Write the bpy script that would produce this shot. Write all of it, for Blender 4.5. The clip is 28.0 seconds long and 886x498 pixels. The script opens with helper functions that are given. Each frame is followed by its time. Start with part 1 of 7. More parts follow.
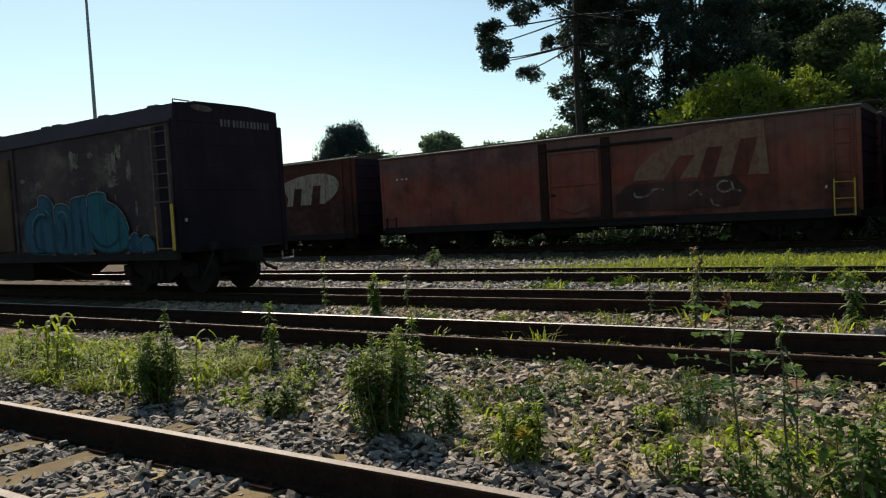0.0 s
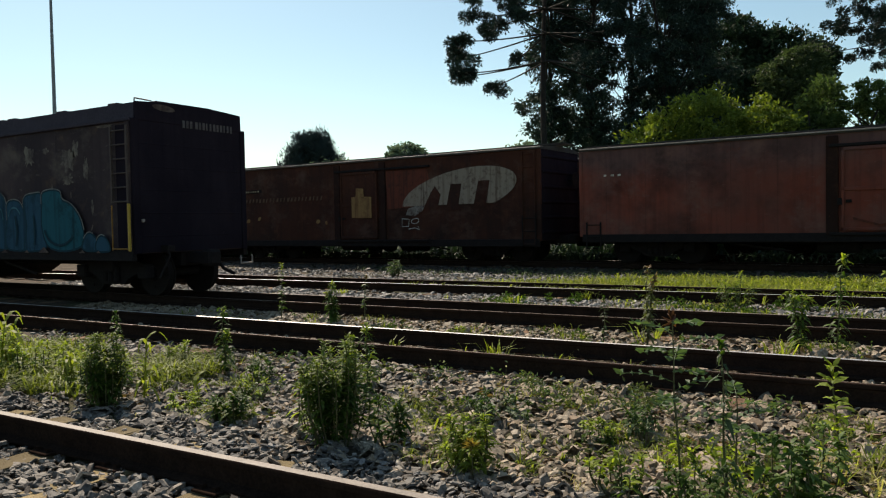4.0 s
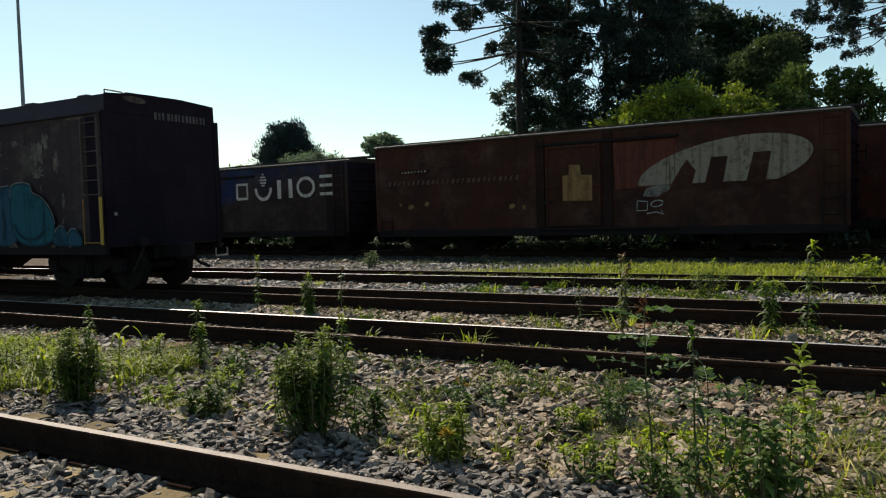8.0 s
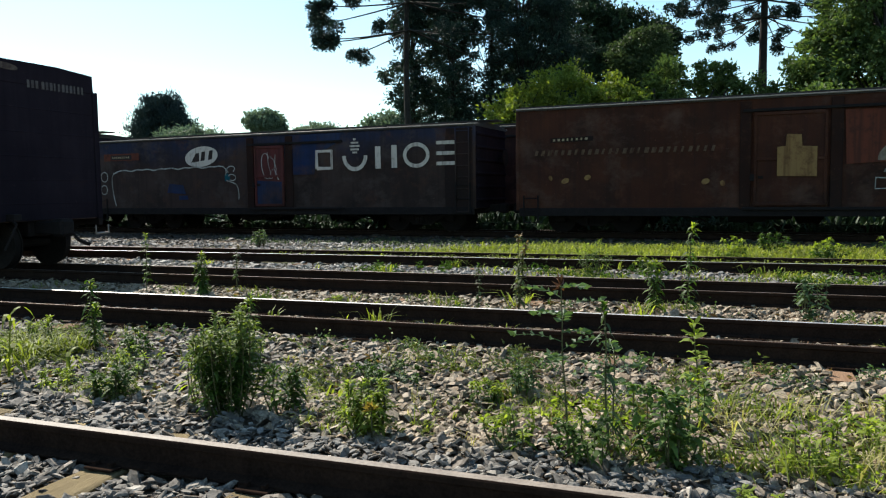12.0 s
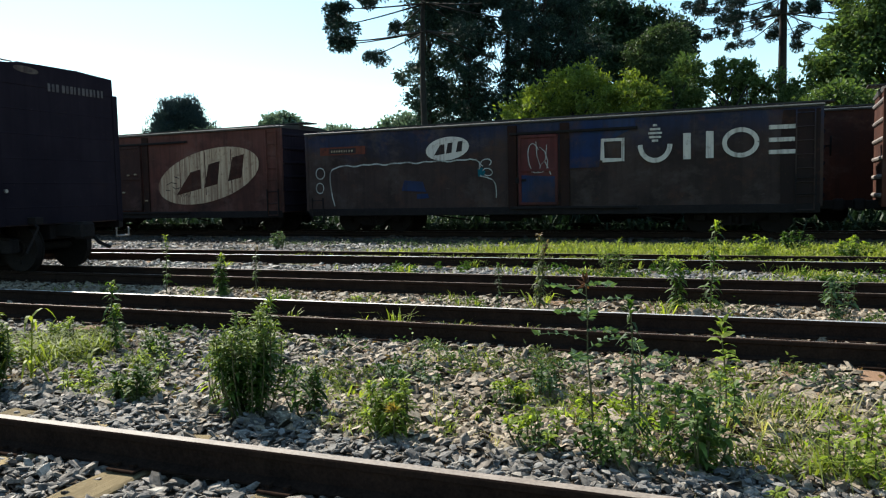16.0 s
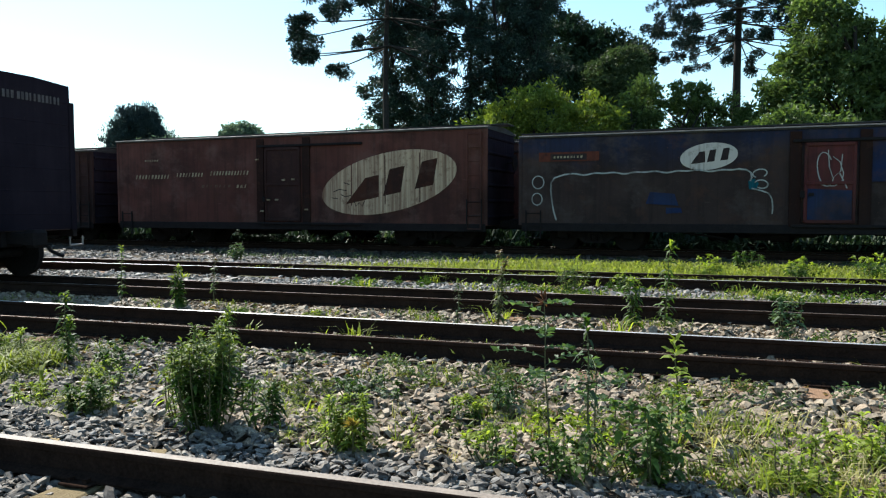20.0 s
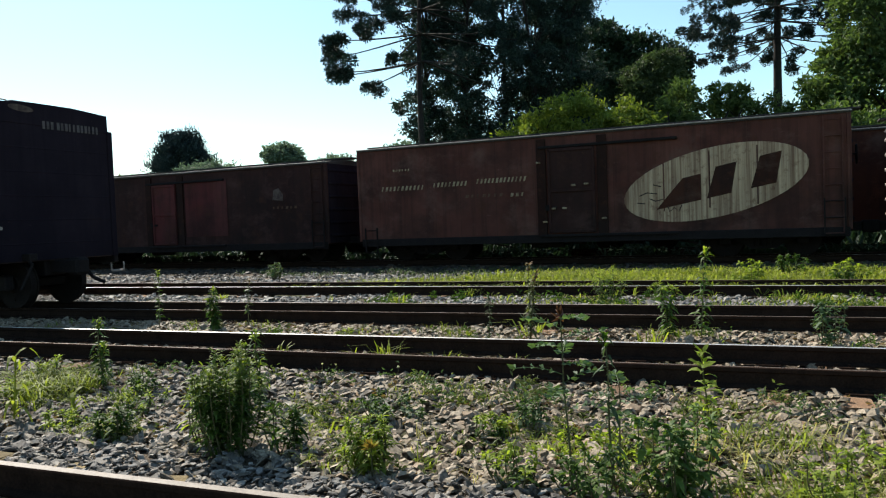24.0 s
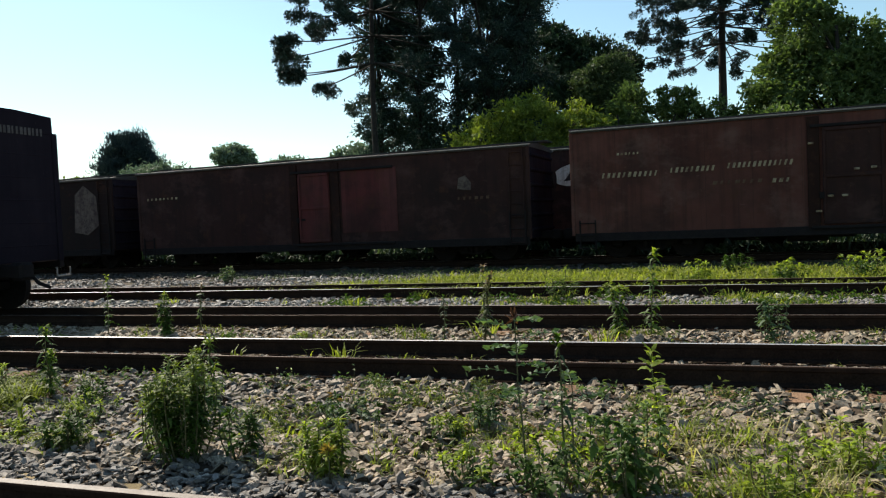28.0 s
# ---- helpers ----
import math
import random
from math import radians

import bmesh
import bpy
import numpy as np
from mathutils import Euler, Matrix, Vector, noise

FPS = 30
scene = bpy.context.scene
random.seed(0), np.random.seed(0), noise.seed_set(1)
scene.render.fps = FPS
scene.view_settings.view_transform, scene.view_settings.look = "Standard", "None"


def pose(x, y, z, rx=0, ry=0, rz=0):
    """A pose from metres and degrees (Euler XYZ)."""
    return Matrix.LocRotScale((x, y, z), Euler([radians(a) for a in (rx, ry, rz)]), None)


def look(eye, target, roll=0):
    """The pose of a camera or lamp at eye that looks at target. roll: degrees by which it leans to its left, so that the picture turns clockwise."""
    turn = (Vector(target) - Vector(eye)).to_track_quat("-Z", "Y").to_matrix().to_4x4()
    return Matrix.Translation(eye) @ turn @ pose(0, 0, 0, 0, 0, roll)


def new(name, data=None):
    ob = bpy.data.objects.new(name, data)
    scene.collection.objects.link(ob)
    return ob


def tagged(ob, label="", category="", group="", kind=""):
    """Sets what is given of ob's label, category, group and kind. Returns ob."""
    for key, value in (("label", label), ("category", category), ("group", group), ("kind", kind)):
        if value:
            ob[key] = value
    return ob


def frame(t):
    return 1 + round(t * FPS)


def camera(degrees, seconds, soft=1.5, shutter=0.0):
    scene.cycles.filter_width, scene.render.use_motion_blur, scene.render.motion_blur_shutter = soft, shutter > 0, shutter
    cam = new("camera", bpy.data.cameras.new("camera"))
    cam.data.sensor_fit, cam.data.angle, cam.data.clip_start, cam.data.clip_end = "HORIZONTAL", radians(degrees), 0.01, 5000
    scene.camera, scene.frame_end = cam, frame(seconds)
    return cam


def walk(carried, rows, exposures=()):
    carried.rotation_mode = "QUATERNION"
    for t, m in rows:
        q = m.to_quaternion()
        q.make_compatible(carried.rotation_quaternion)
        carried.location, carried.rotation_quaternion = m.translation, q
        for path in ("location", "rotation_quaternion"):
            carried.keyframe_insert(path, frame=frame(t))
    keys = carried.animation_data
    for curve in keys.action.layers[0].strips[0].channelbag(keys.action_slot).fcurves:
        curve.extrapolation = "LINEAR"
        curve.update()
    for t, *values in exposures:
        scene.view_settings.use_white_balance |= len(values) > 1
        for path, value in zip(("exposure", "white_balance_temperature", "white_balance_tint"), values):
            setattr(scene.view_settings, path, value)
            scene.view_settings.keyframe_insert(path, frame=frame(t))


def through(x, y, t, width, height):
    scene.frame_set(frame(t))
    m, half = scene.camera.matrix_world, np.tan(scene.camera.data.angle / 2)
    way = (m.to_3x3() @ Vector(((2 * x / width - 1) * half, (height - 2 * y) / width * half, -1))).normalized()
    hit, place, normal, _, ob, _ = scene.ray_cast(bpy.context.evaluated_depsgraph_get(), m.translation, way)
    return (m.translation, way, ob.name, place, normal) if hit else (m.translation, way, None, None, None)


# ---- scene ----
# Camera: held by hand at the edge of the first track. Rows: seconds, eye, yaw to the left, pitch, roll in degrees.
cam = camera(60.46, 28.0, soft=1.2)
PATH = [
    (0, 0.044, 0.121, 1.374, 33.66, -2.69, -3.20), (0.5, 0.049, 0.139, 1.362, 34.48, -3.49, -3.03), (1, 0.058, 0.130, 1.362, 33.87, -3.71, -2.68),
    (1.5, 0.064, 0.143, 1.358, 33.78, -2.73, -2.15), (2, 0.076, 0.133, 1.362, 33.02, -2.05, -1.87), (2.5, 0.087, 0.146, 1.363, 32.82, -1.96, -1.92),
    (3, 0.085, 0.134, 1.358, 32.31, -1.71, -1.86), (3.5, 0.089, 0.119, 1.369, 31.45, -2.04, -1.49), (4, 0.102, 0.118, 1.366, 30.84, -1.93, -1.08),
    (4.5, 0.106, 0.122, 1.369, 30.30, -2.07, -1.53), (6.5, 0.103, 0.141, 1.366, 29.77, -2.68, -1.56), (7, 0.105, 0.136, 1.372, 29.75, -2.71, -1.51),
    (7.5, 0.107, 0.134, 1.371, 29.75, -2.57, -1.44), (8, 0.125, 0.120, 1.365, 29.17, -2.70, -1.63), (8.5, 0.117, 0.119, 1.370, 29.40, -2.76, -1.48),
    (9, 0.101, 0.130, 1.366, 30.02, -2.74, -1.64), (9.5, 0.122, 0.149, 1.360, 30.28, -2.89, -1.41), (10, 0.142, 0.150, 1.363, 29.35, -4.08, -1.03),
    (10.5, 0.153, 0.118, 1.365, 27.81, -4.02, -1.32), (11, 0.122, 0.056, 1.370, 25.93, -4.83, -1.69), (11.5, 0.047, -0.026, 1.378, 23.34, -5.04, -1.51),
    (12, -0.035, -0.080, 1.376, 20.34, -4.42, -0.76), (12.5, -0.032, -0.053, 1.369, 20.80, -4.48, -1.27), (14.5, -0.087, -0.029, 1.355, 22.09, -4.05, -1.10),
    (15, -0.082, -0.031, 1.358, 21.14, -4.16, -0.96), (15.5, -0.086, -0.039, 1.358, 21.18, -4.86, -1.43), (16, -0.081, -0.038, 1.357, 21.62, -4.31, -1.20),
    (16.5, -0.066, -0.058, 1.360, 20.47, -4.05, -1.40), (17, -0.078, -0.050, 1.359, 21.32, -4.16, -1.43), (17.5, -0.077, -0.057, 1.359, 20.65, -4.52, -1.19),
    (18, -0.072, -0.072, 1.344, 19.09, -5.97, -0.57), (18.5, -0.077, -0.073, 1.346, 18.85, -6.07, -0.55), (19, -0.077, -0.075, 1.354, 19.17, -5.08, -0.41),
    (19.5, -0.073, -0.084, 1.358, 19.18, -4.22, -0.21), (20, -0.071, -0.091, 1.373, 18.58, -3.27, -0.09), (20.5, -0.069, -0.109, 1.376, 18.61, -3.31, 0.10),
    (21, -0.060, -0.050, 1.378, 20.92, -3.76, -0.58), (21.5, -0.027, 0.006, 1.380, 22.43, -3.63, -0.54), (22, 0.011, 0.028, 1.383, 22.17, -2.97, -1.05),
    (22.5, 0.042, 0.035, 1.388, 21.51, -2.88, -1.43), (24.5, 0.061, 0.018, 1.395, 21.80, -2.03, -2.53), (25, 0.059, 0.014, 1.397, 21.56, -1.90, -2.91),
    (25.5, 0.057, 0.016, 1.394, 21.27, -2.00, -2.77), (26, 0.049, 0.022, 1.392, 21.10, -2.11, -2.70), (26.5, 0.055, 0.020, 1.389, 21.01, -2.20, -2.55),
    (27, 0.053, 0.011, 1.396, 20.64, -2.23, -2.71), (27.5, 0.055, 0.000, 1.392, 19.84, -2.39, -2.65), (28, 0.072, -0.028, 1.409, 18.31, -2.29, -2.43)]


def aim(x, y, z, yaw, pitch, roll):
    yaw, pitch = radians(yaw), radians(pitch)
    ahead = Vector((-math.sin(yaw) * math.cos(pitch), math.cos(yaw) * math.cos(pitch), math.sin(pitch)))
    return look((x, y, z), Vector((x, y, z)) + ahead, roll)


# seconds, stops, white balance
EXPOSURES = [(0, 0.48, 7530, 13.3), (7, 0.45, 7530, 13.3), (9.5, 0.58, 7130, 10.8), (11, 0.91, 6800, 9), (15, 1.08, 6650, 8), (20, 1.21, 6400, 8), (24, 0.9, 6750, 9), (28, 0.76, 7000, 11)]
walk(cam, [(t, aim(*p)) for t, *p in PATH], EXPOSURES)

# World and sun: high sun behind the train, to its left.
SUN_AZ, SUN_EL = radians(55), radians(45)
to_sun = Vector((-math.sin(SUN_AZ) * math.cos(SUN_EL), math.cos(SUN_AZ) * math.cos(SUN_EL), math.sin(SUN_EL)))
world = bpy.data.worlds.new("world")
scene.world = world
world.use_nodes = True
wn = world.node_tree.nodes
sky = wn.new("ShaderNodeTexSky")
sky.sky_type, sky.sun_disc = "NISHITA", False
sky.sun_elevation, sky.sun_rotation = SUN_EL, -SUN_AZ
sky.air_density, sky.dust_density, sky.ozone_density = 1.0, 0.4, 0.8
wn["Background"].inputs[1].default_value = 0.1
tint = wn.new("ShaderNodeMix")
tint.data_type, tint.blend_type = "RGBA", "MULTIPLY"
tint.inputs[0].default_value, tint.inputs[7].default_value = 1.0, (0.83, 1.0, 0.97, 1)
world.node_tree.links.new(sky.outputs[0], tint.inputs[6])
world.node_tree.links.new(tint.outputs[2], wn["Background"].inputs[0])
sun = new("sun", bpy.data.lights.new("sun", "SUN"))
sun.data.energy, sun.data.angle, sun.data.color = 5.0, radians(0.6), (1.0, 0.945, 0.865)
sun.matrix_world = look(to_sun * 60, (0, 0, 0))
# ---------------------------------------------------------------- materials
def nodes_of(name):
    m = bpy.data.materials.new(name)
    m.use_nodes = True
    nt = m.node_tree
    return m, nt, nt.nodes["Principled BSDF"]


def ramp(nt, fac, stops):
    r = nt.nodes.new("ShaderNodeValToRGB")
    el = r.color_ramp.elements
    while len(el) < len(stops):
        el.new(0.5)
    for e, (p, c) in zip(el, stops):
        e.position, e.color = p, (*c, 1) if len(c) == 3 else c
    nt.links.new(fac, r.inputs[0])
    return r.outputs[0]


def noise_of(nt, vec, scale, detail=5, rough=0.6, stretch=None):
    if stretch:
        mp = nt.nodes.new("ShaderNodeMapping")
        mp.inputs["Scale"].default_value = stretch
        nt.links.new(vec, mp.inputs[0])
        vec = mp.outputs[0]
    n = nt.nodes.new("ShaderNodeTexNoise")
    n.inputs["Scale"].default_value, n.inputs["Detail"].default_value, n.inputs["Roughness"].default_value = scale, detail, rough
    nt.links.new(vec, n.inputs["Vector"])
    return n.outputs["Fac"]


def mix(nt, fac, a, b, mode="MIX"):
    m = nt.nodes.new("ShaderNodeMix")
    m.data_type, m.blend_type = "RGBA", mode
    for sock, v in ((m.inputs[0], fac), (m.inputs[6], a), (m.inputs[7], b)):
        if isinstance(v, (int, float)):
            sock.default_value = v
        elif isinstance(v, tuple):
            sock.default_value = (*v, 1)
        else:
            nt.links.new(v, sock)
    return m.outputs[2]


def bump(nt, bsdf, height, strength=0.4, dist=0.01):
    b = nt.nodes.new("ShaderNodeBump")
    b.inputs["Strength"].default_value, b.inputs["Distance"].default_value = strength, dist
    nt.links.new(height, b.inputs["Height"])
    nt.links.new(b.outputs[0], bsdf.inputs["Normal"])


def coords(nt):
    return nt.nodes.new("ShaderNodeTexCoord").outputs["Object"]


def surf(name, c1, c2, scale=4.0, rough=0.8, metal=0.0, fine=40.0, relief=0.3, spec=0.3, random_tint=0.0):
    """A two-scale mottled surface between two colours, with fine relief; random_tint varies it from object to object."""
    m, nt, b = nodes_of(name)
    v = coords(nt)
    big, small = noise_of(nt, v, scale), noise_of(nt, v, fine, 3)
    col = ramp(nt, big, [(0.3, c1), (0.7, c2)])
    col = mix(nt, 0.35, col, ramp(nt, small, [(0.3, tuple(x * 0.5 for x in c1)), (0.7, tuple(min(1, x * 1.4) for x in c2))]))
    if random_tint:
        info = nt.nodes.new("ShaderNodeObjectInfo")
        col = mix(nt, random_tint, col, ramp(nt, info.outputs["Random"], [(0.0, tuple(x * 0.55 for x in c1)), (1.0, tuple(min(1, x * 1.5) for x in c2))]))
    nt.links.new(col, b.inputs["Base Color"])
    b.inputs["Roughness"].default_value, b.inputs["Metallic"].default_value = rough, metal
    b.inputs["Specular IOR Level"].default_value = spec
    bump(nt, b, small, relief)
    return m


def leafy(name, c1, c2, through=0.45, rough=0.55, glow=(1.25, 1.3, 0.55)):
    """Leaves: colour varies from leaf to leaf, and light passes through the blade."""
    m, nt, b = nodes_of(name)
    geo = nt.nodes.new("ShaderNodeNewGeometry")
    col = ramp(nt, geo.outputs["Random Per Island"], [(0.0, c1), (0.75, c2), (1.0, tuple(min(1, x * 1.5) for x in c2))])
    big = noise_of(nt, coords(nt), 0.6, 2)
    col = mix(nt, 0.4, col, ramp(nt, big, [(0.35, tuple(x * 0.7 for x in c1)), (0.65, c2)]))
    nt.links.new(col, b.inputs["Base Color"])
    b.inputs["Roughness"].default_value = rough
    b.inputs["Specular IOR Level"].default_value = 0.18
    tr = nt.nodes.new("ShaderNodeBsdfTranslucent")
    warm = mix(nt, 1.0, col, glow, "MULTIPLY")
    nt.links.new(warm, tr.inputs[0])
    ms = nt.nodes.new("ShaderNodeMixShader")
    ms.inputs[0].default_value = through
    nt.links.new(b.outputs[0], ms.inputs[1])
    nt.links.new(tr.outputs[0], ms.inputs[2])
    nt.links.new(ms.outputs[0], nt.nodes["Material Output"].inputs[0])
    return m


def wagon_paint(name, paint, faded, rust=(0.07, 0.03, 0.018), wear=0.5, grime=(0.018, 0.013, 0.012), rough=0.8, pale=None, streaks=0.45, spec=0.07, upper=None):
    """Old wagon paint: faded patches, rust blooms, streaks running down and dirt thrown up from the track."""
    m, nt, b = nodes_of(name)
    v = coords(nt)
    col = ramp(nt, noise_of(nt, v, 0.7, 4), [(0.35, paint), (0.7, faded)])
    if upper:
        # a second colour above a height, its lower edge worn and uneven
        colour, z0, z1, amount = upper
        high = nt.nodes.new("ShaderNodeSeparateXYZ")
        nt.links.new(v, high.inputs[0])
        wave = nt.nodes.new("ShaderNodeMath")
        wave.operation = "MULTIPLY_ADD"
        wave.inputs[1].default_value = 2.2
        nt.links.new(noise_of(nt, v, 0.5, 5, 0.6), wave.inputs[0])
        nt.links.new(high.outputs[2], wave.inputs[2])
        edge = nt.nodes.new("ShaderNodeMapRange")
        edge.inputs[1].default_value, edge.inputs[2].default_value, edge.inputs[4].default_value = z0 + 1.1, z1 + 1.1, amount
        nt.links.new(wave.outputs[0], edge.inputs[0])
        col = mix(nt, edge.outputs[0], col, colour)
    # steel sheets about a metre wide, each weathered its own way, with dirty seams
    sep = nt.nodes.new("ShaderNodeSeparateXYZ")
    nt.links.new(v, sep.inputs[0])
    cell = nt.nodes.new("ShaderNodeMath")
    cell.operation = "DIVIDE"
    cell.inputs[1].default_value = 1.09
    nt.links.new(sep.outputs[0], cell.inputs[0])
    whole = nt.nodes.new("ShaderNodeMath")
    whole.operation = "FLOOR"
    nt.links.new(cell.outputs[0], whole.inputs[0])
    rnd = nt.nodes.new("ShaderNodeTexWhiteNoise")
    rnd.noise_dimensions = "1D"
    nt.links.new(whole.outputs[0], rnd.inputs["W"])
    col = mix(nt, 1.0, col, ramp(nt, rnd.outputs["Value"], [(0.0, (0.86, 0.85, 0.85)), (1.0, (1.12, 1.1, 1.08))]), "MULTIPLY")
    part_of = nt.nodes.new("ShaderNodeMath")
    part_of.operation = "FRACT"
    nt.links.new(cell.outputs[0], part_of.inputs[0])
    col = mix(nt, ramp(nt, part_of.outputs[0], [(0.0, (0.4, 0.4, 0.4)), (0.02, (0, 0, 0))]), col, grime)
    streak = noise_of(nt, v, 3.0, 4, 0.6, (2.2, 2.2, 0.12))
    col = mix(nt, ramp(nt, streak, [(0.46, (0, 0, 0)), (0.72, (streaks, streaks, streaks))]), col, grime)
    soot = noise_of(nt, v, 0.45, 5, 0.65)
    col = mix(nt, ramp(nt, soot, [(0.46, (0, 0, 0)), (0.68, (0.8, 0.8, 0.8))]), col, grime)
    bloom = noise_of(nt, v, 1.6, 8, 0.7)
    col = mix(nt, ramp(nt, bloom, [(0.62 - 0.2 * wear, (0, 0, 0)), (0.80 - 0.2 * wear, (0.85, 0.85, 0.85))]), col, rust)
    if pale:
        blotch = noise_of(nt, v, 1.1, 7, 0.68, (1.0, 1.0, 1.3))
        col = mix(nt, ramp(nt, blotch, [(0.52, (0, 0, 0)), (0.70, (0.75, 0.75, 0.75))]), col, pale)
        scuff = noise_of(nt, v, 6.0, 6, 0.75, (0.5, 0.5, 1.6))
        col = mix(nt, ramp(nt, scuff, [(0.62, (0, 0, 0)), (0.72, (0.55, 0.55, 0.55))]), col, tuple(x * 1.3 for x in pale))
    spots = noise_of(nt, v, 14.0, 4, 0.7)
    col = mix(nt, ramp(nt, spots, [(0.66, (0, 0, 0)), (0.74, (0.7, 0.7, 0.7))]), col, tuple(min(1, x * 2.2) for x in rust))
    nt.links.new(col, b.inputs["Base Color"])
    b.inputs["Roughness"].default_value = rough
    b.inputs["Specular IOR Level"].default_value = spec
    bump(nt, b, bloom, 0.25, 0.02)
    return m


def lettering(name, c, worn, amount=0.5, scale=5.0, boards=0.0):
    """Sprayed or stencilled paint, worn through in flecks and downward streaks."""
    m, nt, b = nodes_of(name)
    v = coords(nt)
    fleck = noise_of(nt, v, scale, 7, 0.75)
    streak = noise_of(nt, v, 4.0, 3, 0.5, (2.5, 2.5, 0.1))
    col = mix(nt, ramp(nt, fleck, [(0.62 - 0.2 * amount, (0, 0, 0)), (0.80 - 0.2 * amount, (0.9, 0.9, 0.9))]), c, worn)
    col = mix(nt, ramp(nt, streak, [(0.5, (0, 0, 0)), (0.7, (0.7, 0.7, 0.7))]), col, worn)
    if boards:
        strip = noise_of(nt, v, 5.0, 5, 0.7, (3.0, 3.0, 0.04))
        col = mix(nt, ramp(nt, strip, [(0.40, (0, 0, 0)), (0.62, (boards, boards, boards))]), col, worn)
    nt.links.new(col, b.inputs["Base Color"])
    b.inputs["Roughness"].default_value = 0.8
    b.inputs["Specular IOR Level"].default_value = 0.08
    return m


M = {}
M["rust_rail"] = surf("rusty rail", (0.013, 0.009, 0.0075), (0.034, 0.0215, 0.016), 6, 0.9, 0.0, 60, 0.3, 0.0)
M["rail_head"] = surf("worn rail head", (0.50, 0.48, 0.46), (0.66, 0.64, 0.62), 9, 0.48, 0.95, 80, 0.02)
M["rail_head_rusty"] = surf("dull rail head", (0.15, 0.12, 0.103), (0.26, 0.22, 0.195), 9, 0.65, 0.6, 80, 0.03)
M["rail_head_brown"] = surf("rust-filmed rail head", (0.115, 0.092, 0.074), (0.235, 0.195, 0.16), 7, 0.6, 0.0, 50, 0.05, 0.3)
M["rail_head_dull"] = surf("dull worn rail head", (0.10, 0.08, 0.065), (0.19, 0.155, 0.13), 9, 0.6, 0.6, 80, 0.03)


def wood(name, c1, c2):
    """Weathered timber with long grain, cracks and dirt."""
    m, nt, b = nodes_of(name)
    v = coords(nt)
    grain, big = noise_of(nt, v, 6, 6, 0.7, (14, 0.7, 14)), noise_of(nt, v, 3, 4)
    col = mix(nt, 0.6, ramp(nt, grain, [(0.3, tuple(x * 0.45 for x in c1)), (0.5, c1), (0.7, c2)]), ramp(nt, big, [(0.3, c1), (0.7, c2)]))
    info = nt.nodes.new("ShaderNodeObjectInfo")
    col = mix(nt, 1.0, col, ramp(nt, info.outputs["Random"], [(0.0, (0.6, 0.58, 0.55)), (1.0, (1.2, 1.15, 1.05))]), "MULTIPLY")
    nt.links.new(col, b.inputs["Base Color"])
    b.inputs["Roughness"].default_value = 0.9
    b.inputs["Specular IOR Level"].default_value = 0.15
    bump(nt, b, grain, 0.8, 0.01)
    return m


M["sleeper"] = wood("weathered sleeper wood", (0.145, 0.112, 0.06), (0.31, 0.25, 0.145))
M["sleeper_dark"] = wood("dirty sleeper wood", (0.14, 0.085, 0.055), (0.27, 0.18, 0.125))
M["underframe"] = surf("grimy steel", (0.010, 0.0085, 0.009), (0.020, 0.016, 0.016), 5, 0.9, 0.0, 40, 0.3, 0.1)
M["wheel"] = surf("wheel steel", (0.008, 0.0065, 0.006), (0.018, 0.0135, 0.012), 8, 0.9, 0.0, 40, 0.3, 0.1)
M["yellow"] = surf("yellow paint", (0.30, 0.18, 0.025), (0.44, 0.28, 0.045), 6, 0.6, 0, 40, 0.1)
M["white"] = lettering("white paint", (0.52, 0.45, 0.40), (0.10, 0.07, 0.06), 0.42)
M["white_worn"] = lettering("worn cream paint", (0.32, 0.25, 0.165), (0.07, 0.032, 0.022), 0.6)
M["white_faint"] = lettering("faint white paint", (0.17, 0.105, 0.078), (0.13, 0.052, 0.036), 0.95)
M["bark"] = surf("bark", (0.013, 0.011, 0.010), (0.034, 0.028, 0.024), 3, 0.95, 0, 18, 0.8)
M["pine"] = leafy("araucaria needles", (0.010, 0.026, 0.023), (0.025, 0.049, 0.041), 0.1, glow=(1.0, 1.1, 0.9))
M["cedar"] = leafy("cedar sprays", (0.013, 0.028, 0.025), (0.036, 0.064, 0.050), 0.2, glow=(1.0, 1.15, 0.75))
# Far leaves are greyed and blued in their base colour for distance haze.
M["far_leaf"] = leafy("haze-greyed leaves", (0.075, 0.115, 0.085), (0.16, 0.21, 0.15), 0.3, glow=(1.0, 1.1, 0.8))
M["far_dark"] = leafy("haze-blue scale leaves", (0.014, 0.026, 0.030), (0.032, 0.052, 0.054), 0.1, glow=(1.0, 1.1, 0.9))
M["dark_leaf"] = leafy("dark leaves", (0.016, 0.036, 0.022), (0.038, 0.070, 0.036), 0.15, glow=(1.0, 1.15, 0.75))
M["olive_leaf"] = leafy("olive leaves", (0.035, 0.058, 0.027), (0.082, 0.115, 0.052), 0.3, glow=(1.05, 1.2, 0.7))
M["bright_leaf"] = leafy("sunlit leaves", (0.068, 0.112, 0.021), (0.175, 0.22, 0.042), 0.42)
M["broad_leaf"] = leafy("broad leaves", (0.038, 0.074, 0.025), (0.115, 0.165, 0.056), 0.4, glow=(1.15, 1.25, 0.6))
M["weed_leaf"] = leafy("weed leaves", (0.024, 0.053, 0.010), (0.074, 0.124, 0.022), 0.4, glow=(1.05, 1.28, 0.5))
M["fresh_leaf"] = leafy("fresh weed leaves", (0.08, 0.12, 0.016), (0.19, 0.245, 0.04), 0.5)
M["fern_leaf"] = leafy("greyish leaflets", (0.045, 0.085, 0.042), (0.10, 0.155, 0.072), 0.38)
